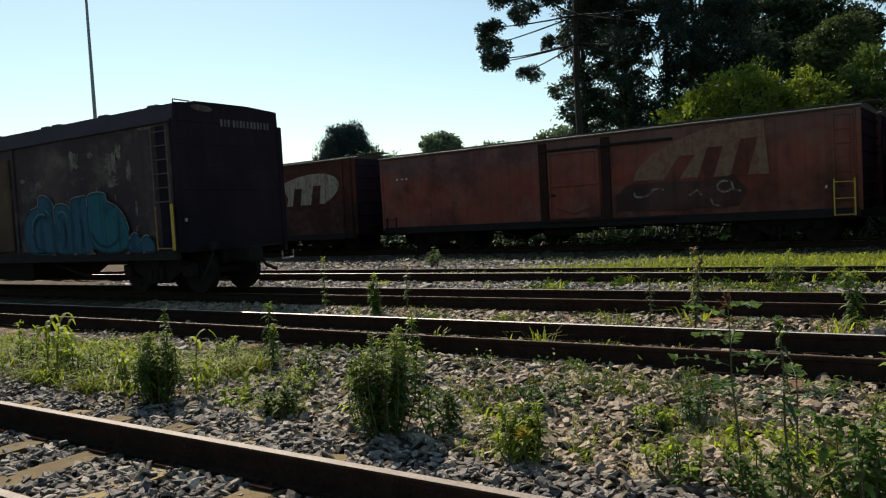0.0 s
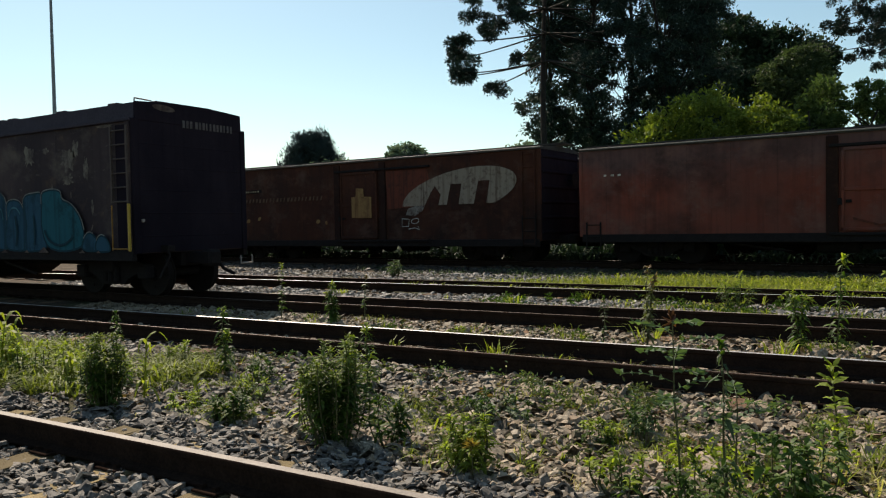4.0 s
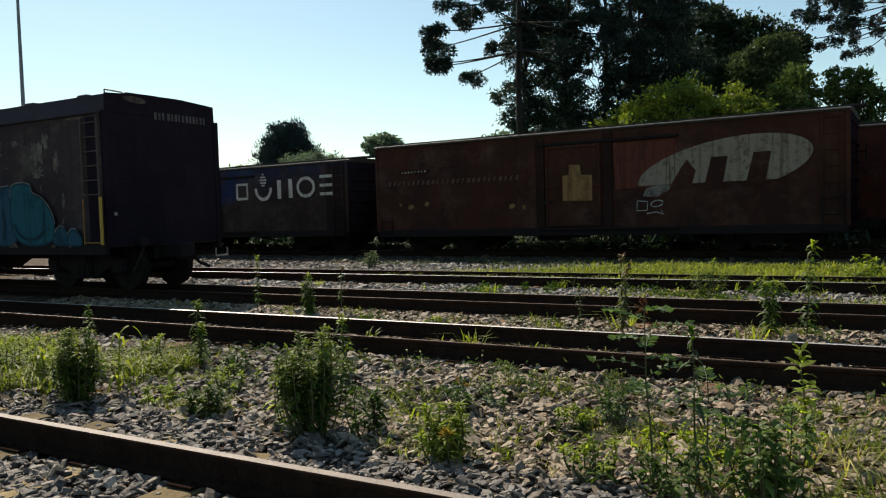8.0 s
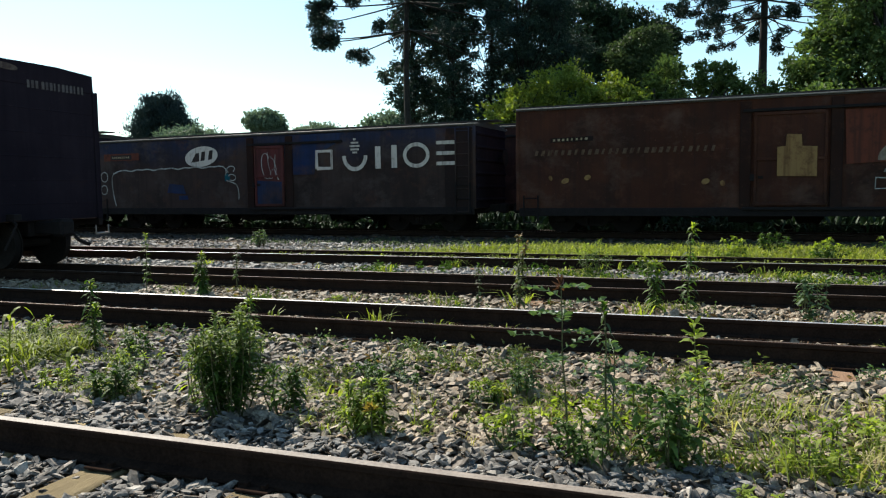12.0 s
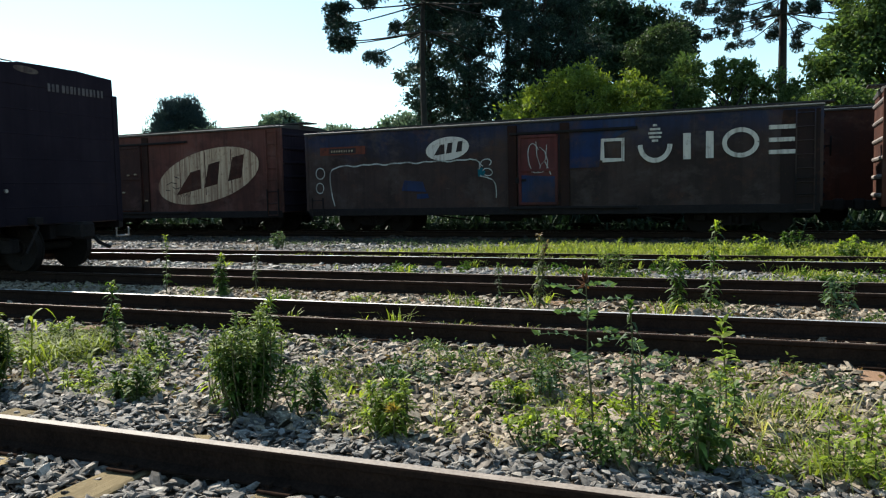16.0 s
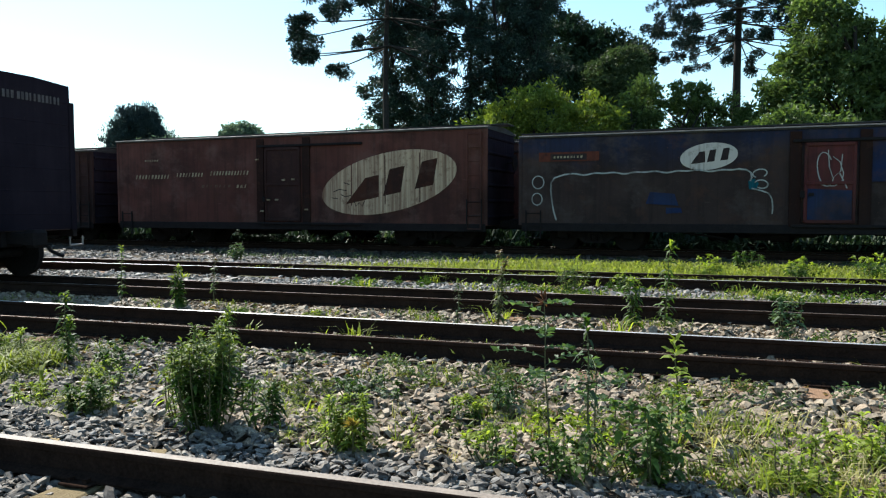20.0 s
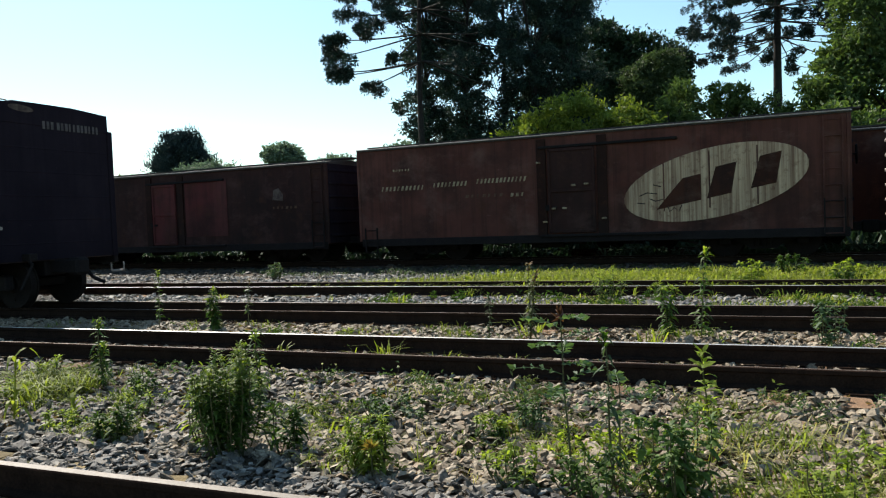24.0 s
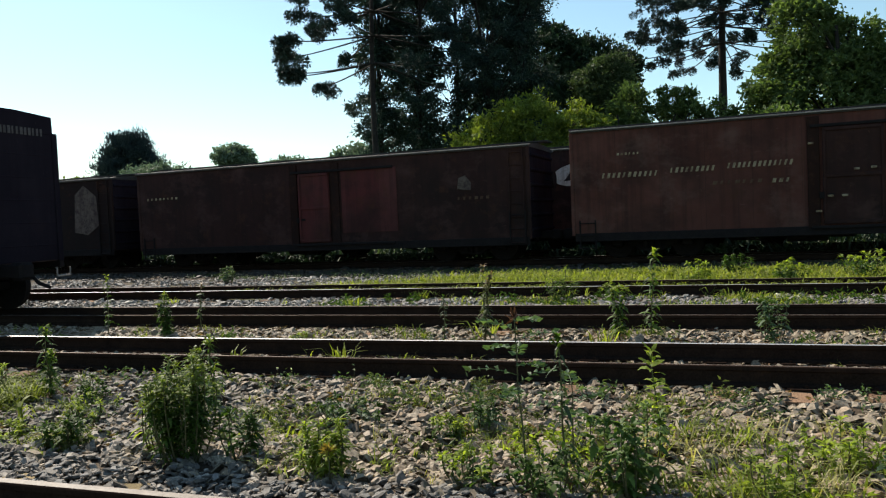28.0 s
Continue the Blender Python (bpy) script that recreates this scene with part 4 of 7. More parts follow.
stroke(bm, [(0.25, 2.5), (0.28, 2.1), (0.36, 1.85), (0.52, 2.0), (0.55, 2.4)], 0.02, -HALF - 0.068)
stroke(bm, [(0.5, 1.95), (0.62, 1.7), (0.66, 1.6)], 0.03, -HALF - 0.068)
part("door_scrawl", bm, M["teal_light"], w)
for smear in ([(-3.9, 1.25), (-3.1, 1.2), (-3.2, 1.5), (-3.8, 1.55)], [(-3.4, 1.0), (-3.0, 1.02), (-3.05, 1.15), (-3.4, 1.15)]):
    part("blue_smear", flat(bmesh.new(), smear, Y1), M["p_blue"], w)

w = add("red", -60.7, -47.6, label="faded red boxcar with a big worn pale emblem", floor=0.64, top=3.38, paint=M["p_red"], door_paint=M["p_dark"], roof_paint=M["roof"], door=(-0.65, 0.62))
logo(w, 3.53, 1.88, 2.2, 0.86, 11, M["cream_worn"], M["p_brown"], Y1 - 0.002)
for pts in ([(1.75, 1.62), (1.95, 1.7), (2.2, 1.66)], [(2.0, 1.55), (2.15, 1.48), (2.35, 1.52)], [(2.45, 1.35), (2.5, 1.2), (2.62, 1.3), (2.72, 1.2), (2.8, 1.36)], [(2.1, 1.9), (2.3, 1.84)], [(1.7, 1.45), (1.9, 1.42)]):
    part("scribble", stroke(bmesh.new(), pts, 0.026, Y1 - 0.008), M["ink"], w)
for x in (2.35, 3.45, 4.55):
    part("seam", flat(bmesh.new(), oblong(x, x + 0.035, 1.12 + 0.04 * x, 2.5 + 0.05 * x), Y1 - 0.0045), M["p_red"], w)
for a, b, n in ((-5.8, -4.35, 11), (-4.1, -3.0, 9), (-2.75, -1.25, 13)):
    bar_row(w, M["white_worn"], a, b, 2.11 + 0.025 * (a + 5.8), 0.13, n, Y1, 21, 0.3)
bar_row(w, M["bar_faint"], -3.1, -1.9, 1.80, 0.09, 7, Y1, 22, 0.3)
bar_row(w, M["white_worn"], -1.75, -1.3, 1.78, 0.10, 3, Y1, 24, 0.3)
bar_row(w, M["white_worn"], -5.4, -4.8, 2.68, 0.06, 6, Y1, 23)
for x, z in ((0.05, 2.0), (0.4, 2.02), (-0.5, 1.40), (-0.2, 1.40), (-0.9, 2.65), (0.85, 1.1), (-0.75, 1.05)):
    part("door_fitting", box(bmesh.new(), x - 0.06, x + 0.06, -HALF - 0.13, -HALF - 0.085, z - 0.025, z + 0.025, 0.008), M["white_worn"], w)

w = add("dark", -75.2, -61.9, label="dark brown boxcar with red door panels", floor=0.60, top=3.14, paint=M["p_dark"], door_paint=M["p_redpanel"], roof_paint=M["roof"], door=(-0.5, 0.55))
part("red_panel", flat(bmesh.new(), [(0.95, 0.95), (2.75, 0.95), (2.75, 2.8), (0.95, 2.8)], Y1), M["p_redpanel"], w)
part("pale_square", flat(bmesh.new(), [(4.6, 2.05), (5.0, 2.0), (5.02, 2.2), (4.85, 2.42), (4.65, 2.35)], Y1), M["pale_dirt"], w)
bar_row(w, M["white_worn"], -6.3, -5.0, 2.24, 0.07, 8, Y1, 31)
bar_row(w, M["bar_faint"], 4.6, 5.6, 1.75, 0.08, 6, Y1, 32)

w = add("last", -89.8, -76.4, label="dark boxcar with a pale worn shape at its end", floor=0.64, top=3.10, paint=M["p_black"], door_paint=M["p_black"], roof_paint=M["roof"])
part("pale_shape", flat(bmesh.new(), [(5.0, 1.3), (5.6, 1.2), (6.1, 1.5), (6.05, 2.5), (5.5, 2.9), (5.1, 2.6)], Y1), M["pale_dirt"], w)


# a row of wagons stands on the next track, seen in the gaps of the train
for u0, u1, top, colour, label in ((-0.47, 12.8, 3.30, "p_brown", "brown boxcar standing beyond the moving train"), (-15.0, -1.48, 3.32, "p_dark", "dark brown boxcar with an oval badge standing beyond the train"), (-29.2, -16.1, 3.22, "p_dark", "dark brown boxcar standing beyond the moving train"), (-43.4, -30.3, 3.25, "p_black", "near-black boxcar standing beyond the moving train")):
    w = boxcar(label, u1 - u0, 0.66, top, M[colour], M[colour], M["roof"], standing=True)
    w.matrix_world = Matrix.Translation(Vector((0, BACK_Y, RAIL_TOP)) + T_DIR * (u0 + u1) / 2 + T_OUT * HALF) @ Matrix.Rotation(TRAIN_A, 4, "Z")
    if "badge" in label:
        logo(w, 4.95, 2.5, 0.95, 0.38, 6, M["white"], M["ink"], Y1 - 0.004, "oval_badge")

# ---------------------------------------------------------------- the standing wagon
def standing_wagon():
    thing = tagged(empty("hopper_wagon", Matrix.Translation((-17.5, 9.79, RAIL_TOP))), "dark rusty covered wagon standing with teal spray paint and yellow handrails", "freight wagon")
    h, floor, eave, W = 6.5, 0.78, 3.09, 1.28
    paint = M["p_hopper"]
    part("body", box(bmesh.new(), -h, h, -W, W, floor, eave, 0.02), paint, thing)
    roof = [(-W + 0.06, eave - 0.02), (-W + 0.10, eave + 0.28), (-0.35, eave + 0.335), (0.35, eave + 0.335), (W - 0.10, eave + 0.28), (W - 0.06, eave - 0.02)]
    part("roof", extrude_profile(bmesh.new(), roof, -h + 0.02, h - 0.02), M["roof_dark"], thing)
    cap = [(-W + 0.07, eave - 0.02), (-W + 0.09, eave + 0.29), (-0.4, eave + 0.345), (0.4, eave + 0.345), (W - 0.09, eave + 0.29), (W - 0.08, eave - 0.02)]
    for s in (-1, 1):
        part("end_cap", extrude_profile(bmesh.new(), cap, s * h - 0.03, s * h + 0.03), M["shade_black"], thing)
    for s in (-1, 1):
        part("eave", box(bmesh.new(), -h, h, s * (W + 0.02) - 0.03, s * (W + 0.02) + 0.03, eave - 0.05, eave + 0.01, 0.008), M["roof_dark"], thing)
        part("side_sill", box(bmesh.new(), -h, h, s * W - 0.05, s * W + 0.05, floor - 0.12, floor + 0.1, 0.01), M["underframe"], thing)
    for x in (2.35, 2.75, 4.35, 5.85, 0.4, -2.0):
        part("roof_hatch", box(bmesh.new(), x - 0.13, x + 0.13, -1.16, -0.98, eave + 0.27, eave + 0.32, 0.015), M["roof_dark"], thing)
    rail = bmesh.new()
    for a, b in (((6.4, -1.12, eave + 0.27), (6.4, -1.12, eave + 0.365)), ((6.4, -1.12, eave + 0.365), (6.4, -0.78, eave + 0.355)), ((6.4, -0.78, eave + 0.355), (6.4, -0.72, eave + 0.30))):
        tube(rail, a, b, 0.013, seg=6)
    part("roof_grab_rail", rail, M["eave"], thing)
    part("roof_plate", box(bmesh.new(), 6.0, 6.5, -0.75, -0.2, eave + 0.32, eave + 0.352, 0.01), M["roof_dark"], thing)
    for x in (-6.4, -4.9, -3.2, -1.4, 1.3, 6.42):
        part("side_post", box(bmesh.new(), x - 0.05, x + 0.05, -W - 0.045, -W + 0.02, floor, eave - 0.05, 0.01), paint, thing)
    part("side_door", box(bmesh.new(), -1.2, 1.2, -W - 0.07, -W - 0.01, floor + 0.12, eave - 0.25, 0.015), M["p_tan_dull"], thing)
    # Dark panel in place of the shaded gap between the ladder rails.
    part("ladder_recess", box(bmesh.new(), 6.08, 6.37, -W - 0.008, -W + 0.02, 0.88, eave - 0.1, 0.004), M["shade_black"], thing, "dark panel standing for the shade behind the ladder")
    ladder(thing, 6.02, 6.44, -W - 0.04, 1.66, eave - 0.12, M["rail_paint"], 6)
    part("handrail", tube(bmesh.new(), (6.02, -W - 0.07, 0.84), (6.02, -W - 0.07, 1.62), 0.013, seg=8), M["old_yellow"], thing, "thin rusty handrail")
    part("handrail", box(bmesh.new(), 6.445, 6.495, -W - 0.09, -W - 0.05, 0.83, 1.64, 0.008), M["yellow"], thing, "worn yellow upright")
    part("rung", tube(bmesh.new(), (6.02, -W - 0.07, 0.87), (6.45, -W - 0.07, 0.87), 0.012, seg=8), M["old_yellow"], thing)
    # end wall: its black holds the shade of an end turned from the sun
    part("end_wall", box(bmesh.new(), h - 0.02, h + 0.02, -W + 0.05, W - 0.05, floor + 0.02, eave - 0.03), M["shade_black"], thing)
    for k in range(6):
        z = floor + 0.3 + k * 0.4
        part("end_rib", tube(bmesh.new(), (h, -W + 0.1, z), (h, W - 0.1, z), 0.026, seg=8), M["shade_black"], thing)
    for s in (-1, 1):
        part("corner_post", box(bmesh.new(), h - 0.06, h + 0.05, s * (W - 0.05) - 0.06, s * (W - 0.05) + 0.06, floor, eave, 0.012), M["shade_black"], thing)
    r = random.Random(5)
    y = -0.22
    for i in range(14):
        wdt = r.uniform(0.035, 0.06)
        bm = bmesh.new()
        bm.faces.new([bm.verts.new((h + 0.034, a, b)) for a, b in ((y, 3.02), (y + wdt, 3.02), (y + wdt, 3.15), (y, 3.15))])
        part("painted_bar", bm, M["dim_white"], thing)
        y += 0.085 if i != 2 else 0.12
    bm = bmesh.new()
    bm.faces.new([bm.verts.new((h + 0.034, p, q)) for p, q in ellipse_pts(-0.62, eave + 0.23, 0.24, 0.055, -4, 24)])
    part("pale_smear", bm, M["pale_dirt"], thing)
    part("marker_dot", tube(bmesh.new(), (h, -1.12, 1.35), (h + 0.05, -1.12, 1.35), 0.03, seg=12), M["eave"], thing)
    bm = tube(bmesh.new(), (h + 0.1, 1.05, 0.66), (h + 0.1, 1.05, 0.5), 0.015, seg=6)
    tube(bm, (h + 0.1, 1.35, 0.66), (h + 0.1, 1.35, 0.5), 0.015, seg=6)
    tube(bm, (h + 0.1, 1.05, 0.51), (h + 0.1, 1.35, 0.51), 0.018, seg=6)
    part("step_iron", bm, M["eave"], thing)
    bm = tube(bmesh.new(), (h + 0.05, -0.7, 0.85), (h + 0.25, -0.75, 0.75), 0.02, seg=6)
    tube(bm, (h + 0.25, -0.75, 0.75), (h + 0.2, -0.95, 0.35), 0.02, seg=6)
    box(bm, h, h + 0.2, -0.75, -0.6, 0.8, 0.92, 0.01)
    part("uncoupling_lever", bm, M["underframe"], thing)
    bm = tube(bmesh.new(), (h + 0.3, 0.2, 0.7), (h + 0.45, 0.28, 0.45), 0.03, seg=8)
    tube(bm, (h + 0.45, 0.28, 0.45), (h + 0.6, 0.4, 0.35), 0.03, seg=8)
    part("brake_hose", bm, M["underframe"], thing)
    # sprayed piece: swollen shapes that run together, dark joints, thin pale upper edges
    y = -W - 0.05
    shapes = [
        ("teal_blue", [(1.70, 0.92), (1.62, 1.2), (1.68, 1.5), (1.92, 1.72), (2.18, 1.78), (2.22, 1.94), (2.38, 2.0), (2.60, 1.93), (2.74, 1.8), (2.80, 1.5), (2.84, 1.1), (2.76, 0.88), (2.2, 0.83)], 3, 10),
        ("teal_blue", [(2.74, 0.9), (2.80, 1.4), (2.80, 1.72), (3.02, 1.80), (3.28, 1.72), (3.44, 1.4), (3.5, 1.0), (3.40, 0.85)], 1, 5),
        ("teal_blue", [(3.36, 0.87), (3.46, 1.3), (3.36, 1.70), (3.44, 1.86), (3.72, 1.90), (3.96, 1.86), (4.08, 1.4), (4.06, 0.9), (3.7, 0.83)], 2, 5),
        ("teal", [(4.06, 0.98), (3.94, 1.3), (3.96, 1.68), (4.00, 1.90), (4.30, 1.95), (4.54, 1.90), (4.60, 1.76), (4.86, 1.66), (5.10, 1.42), (5.20, 1.12), (5.12, 0.92), (4.7, 0.83), (4.3, 0.86)], 2, 9),
        ("teal_blue", [(5.18, 0.86), (5.20, 1.04), (5.34, 1.15), (5.50, 1.10), (5.60, 0.96), (5.58, 0.84)], 1, 3),
        ("teal_blue", [(5.56, 0.84), (5.56, 1.0), (5.68, 1.10), (5.82, 1.06), (5.92, 0.94), (5.90, 0.83)], 1, 3)]
    for i, (colour, rough_pts, first_top, last_top) in enumerate(shapes):
        pts, n = [], len(rough_pts)
        for k in range(n):
            p0, p1, p2, p3 = (Vector(rough_pts[(k + q) % n]) for q in (-1, 0, 1, 2))
            for u in (0.0, 0.25, 0.5, 0.75):
                pts.append(tuple(0.5 * (2 * p1 + (p2 - p0) * u + (2 * p0 - 5 * p1 + 4 * p2 - p3) * u * u + (3 * p1 - p0 - 3 * p2 + p3) * u ** 3)))
        ob = part("sprayed_shape", flat(bmesh.new(), pts[::-1], y - 0.003 * i), M[colour], thing)
        part("spray_edge", stroke(bmesh.new(), pts + pts[:1], 0.035, y - 0.003 * i - 0.0012), M["teal_dark"], ob)
        rim = pts[first_top * 4:last_top * 4]
        mid = sum(p[0] for p in pts) / len(pts)
        part("spray_shine", stroke(bmesh.new(), [(mid + (p[0] - mid) * 1.03, p[1] + 0.022) for p in rim], 0.02, y - 0.003 * i - 0.0016), M["teal_light_dim"], ob)
    for pts in (ellipse_pts(2.28, 1.40, 0.30, 0.24, 20, 14, 30, 190), ellipse_pts(3.08, 1.46, 0.20, 0.20, 0, 12, 20, 170), [(2.5, 1.72), (2.66, 1.62), (2.70, 1.44)]):
        part("spray_line", stroke(bmesh.new(), pts, 0.03, y - 0.026), M["teal_pale"], thing)
    for pts in (ellipse_pts(2.3, 1.32, 0.34, 0.26, 20, 14, 40, 200), [(2.0, 1.1), (2.1, 0.95), (2.4, 0.9)], [(3.1, 1.5), (3.16, 1.2), (3.1, 0.92)], ellipse_pts(4.5, 1.28, 0.46, 0.34, 0, 18, 190, 330), [(3.7, 1.5), (3.74, 1.2), (3.7, 0.95)]):
        part("spray_line", stroke(bmesh.new(), pts, 0.05, y - 0.024), M["teal_dark"], thing)
    for x, w in ((2.72, 0.10), (3.46, 0.08), (4.0, 0.16), (5.16, 0.08), (5.62, 0.06)):
        part("bare_notch", flat(bmesh.new(), [(x - w, 0.80), (x + w, 0.80), (x + 0.01, 0.80 + w * 0.7)], y - 0.028), M["pale_dirt"], thing)
    for pts in ([(1.4, 1.72), (1.46, 1.62)], [(2.34, 2.04), (2.35, 2.1)], [(4.3, 1.98), (4.3, 2.06)], [(4.86, 1.78), (4.86, 1.9)], [(5.42, 1.2), (5.46, 1.3)], [(1.34, 1.0), (1.36, 1.2)], [(1.24, 2.0), (1.26, 2.2)]):
        part("spray_fleck", stroke(bmesh.new(), pts, 0.03, y - 0.004), M["pale_dirt"], thing)
    wobble = random.Random(12)
    for cx, cz, rx, rz, power in ((3.52, 2.62, 0.17, 0.19, 4), (4.70, 2.12, 0.16, 0.10, 3), (4.05, 2.68, 0.10, 0.07, 2), (4.75, 2.48, 0.24, 0.24, 2), (4.95, 2.66, 0.10, 0.16, 2), (5.25, 2.3, 0.08, 0.2, 2), (2.2, 2.2, 0.16, 0.08, 2), (5.4, 1.6, 0.05, 0.14, 2), (5.80, 3.0, 0.24, 0.03, 2), (1.62, 2.35, 0.10, 0.05, 2)):
        ring = [(cx + rx * math.copysign(abs(math.cos(q)) ** (2 / power), math.cos(q)), cz + rz * math.copysign(abs(math.sin(q)) ** (2 / power), math.sin(q))) for q in (math.pi * k / 12 for k in range(24))]
        ring = [(cx + (a - cx) * q, cz + (b - cz) * q) for (a, b), q in zip(ring, [wobble.uniform(0.55, 1.2) for _ in ring])]
        part("bare_patch", flat(bmesh.new(), ring, -W - 0.006), M["chalky"], thing)
    for x in (-2.6, 0.2):
        bm = bmesh.new()
        top = [bm.verts.new((x + a, b, floor - 0.02)) for a, b in ((-1.2, -1.1), (1.2, -1.1), (1.2, 1.1), (-1.2, 1.1))]
        low = [bm.verts.new((x + a, b, 0.24)) for a, b in ((-0.55, -0.75), (0.55, -0.75), (0.55, 0.75), (-0.55, 0.75))]
        for i in range(4):
            bm.faces.new((top[i], top[(i + 1) % 4], low[(i + 1) % 4], low[i]))
        bm.faces.new(low)
        bm.faces.new(top)
        bmesh.ops.recalc_face_normals(bm, faces=bm.faces[:])
        part("discharge_chute", bm, M["underframe"], thing)
    running_gear(thing, h, False, 1.3)
    return thing


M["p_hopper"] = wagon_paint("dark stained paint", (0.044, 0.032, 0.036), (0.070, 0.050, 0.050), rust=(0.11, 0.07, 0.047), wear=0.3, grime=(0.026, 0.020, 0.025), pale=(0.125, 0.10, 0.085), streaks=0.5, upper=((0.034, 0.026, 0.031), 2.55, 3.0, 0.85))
M["rail_paint"] = surf("grimy ladder paint", (0.045, 0.032, 0.03), (0.09, 0.066, 0.058), 6, 0.8)
M["teal_dark"] = lettering("dark teal spray paint", (0.010, 0.036, 0.050), (0.012, 0.05, 0.065), 0.4, 4)
M["teal_light_dim"] = lettering("thin pale spray edge", (0.17, 0.17, 0.16), (0.05, 0.05, 0.055), 0.6)
M["dim_white"] = lettering("dim stencilled white", (0.115, 0.10, 0.10), (0.05, 0.04, 0.045), 0.6, 9)
M["p_tan_dull"] = wagon_paint("dull tan paint", (0.085, 0.058, 0.037), (0.064, 0.042, 0.027), wear=0.3)
standing_wagon()
# ---------------------------------------------------------------- trees behind the train
def tree_thing(name, x, y, label, category="tree", group=""):
    return tagged(empty(name, Matrix.Translation((x, y, -0.05))), label, category, group)


def araucaria(x, y, height, first, reach, label, whorls=7, tuft=0.62, seed=1, trunk_r=0.33, open_crown=False, density=110):
    """An umbrella pine: bare trunk, whorls of long bending limbs, needle tufts crowded at their ends."""
    g = np.random.default_rng(seed)
    thing = tree_thing("araucaria_tree", x, y, label)
    bend = g.normal(size=2) * 0.12
    zs = np.linspace(0, height, 12)
    trunk = np.stack([bend[0] * np.sin(zs / 5), bend[1] * np.sin(zs / 4), zs], -1)
    woods = [limb_arrays(trunk, np.linspace(trunk_r, trunk_r * 0.35, 12), 10)]
    tufts = []
    for k in range(whorls):
        z0 = first + (height - first) * (k / (whorls - 0.3)) ** 0.92
        n = 7 if open_crown else 9
        ln = reach * (1 - 0.5 * (k / whorls) ** 1.6)
        for j in range(n):
            a = 2 * np.pi * (j + g.uniform(-0.25, 0.25)) / n + k * 0.5
            long = ln * g.uniform(0.75, 1.12)
            s = np.linspace(0, 1, 7)
            sag = (-0.2 * (1 - 0.8 * k / whorls) + g.uniform(-0.06, 0.05)) * long
            out = np.array([np.cos(a), np.sin(a), 0])
            pts = out * (s * long)[:, None] + np.stack([0 * s, 0 * s, z0 + sag * s + 0.05 * long * s**4], -1)
            woods.append(limb_arrays(pts, np.linspace(0.05, 0.022, 7), 5))
            for q in (0.0, 0.25, 0.55, 0.9, 1.3) if open_crown else (0.0, 0.7):
                tufts.append((pts[-1] - out * q * tuft + g.normal(size=3) * [0.24, 0.24, 0.14] * tuft, g.uniform(0.6, 0.9)))
            across = np.array([-out[1], out[0], 0])
            for q in (5,) if open_crown else (3, 5):
                b = pts[q] + 0
                tip = b + out * g.uniform(0.35, 1.0) + across * g.choice([-1, 1]) * g.uniform(0.6, 1.5) + np.array([0, 0, g.uniform(-0.35, 0.35)])
                woods.append(limb_arrays(np.stack([b, (b + tip) / 2 + [0, 0, -0.12], tip]), np.array([0.035, 0.028, 0.02]), 4))
                for _ in range(3 if open_crown else 2):
                    tufts.append((tip + g.normal(size=3) * [0.3, 0.3, 0.18] * tuft, g.uniform(0.45, 0.85)))
    for _ in range(8):
        tufts.append((np.array([g.normal() * 0.5, g.normal() * 0.5, height + g.uniform(-0.5, 0.4)]), 1.0))
    v, f = join_arrays(woods)
    np_mesh("trunk", v, f, M["bark"], thing, smooth=True)
    cs, ws, ls = [], [], []
    for c, s in tufts:
        m = int(density * s * s)
        d = unit(g.normal(size=(m, 3)) * [1, 1, 0.75] + [0, 0, 0.25])
        inner = g.uniform(0.0, 1.0, (m, 1)) ** 0.6 * 0.6 * tuft * s
        cs.append(c + d * inner)
        ws.append(d)
        ls.append(np.full(m, tuft * (0.12 + 0.12 * s)))
    ls = np.concatenate(ls)
    v, f = leaf_arrays(np.concatenate(cs), np.concatenate(ws), ls, ls * 0.42, 0.05)
    np_mesh("crown", v, f, M["pine"], thing, "dark needle tufts")
    return thing


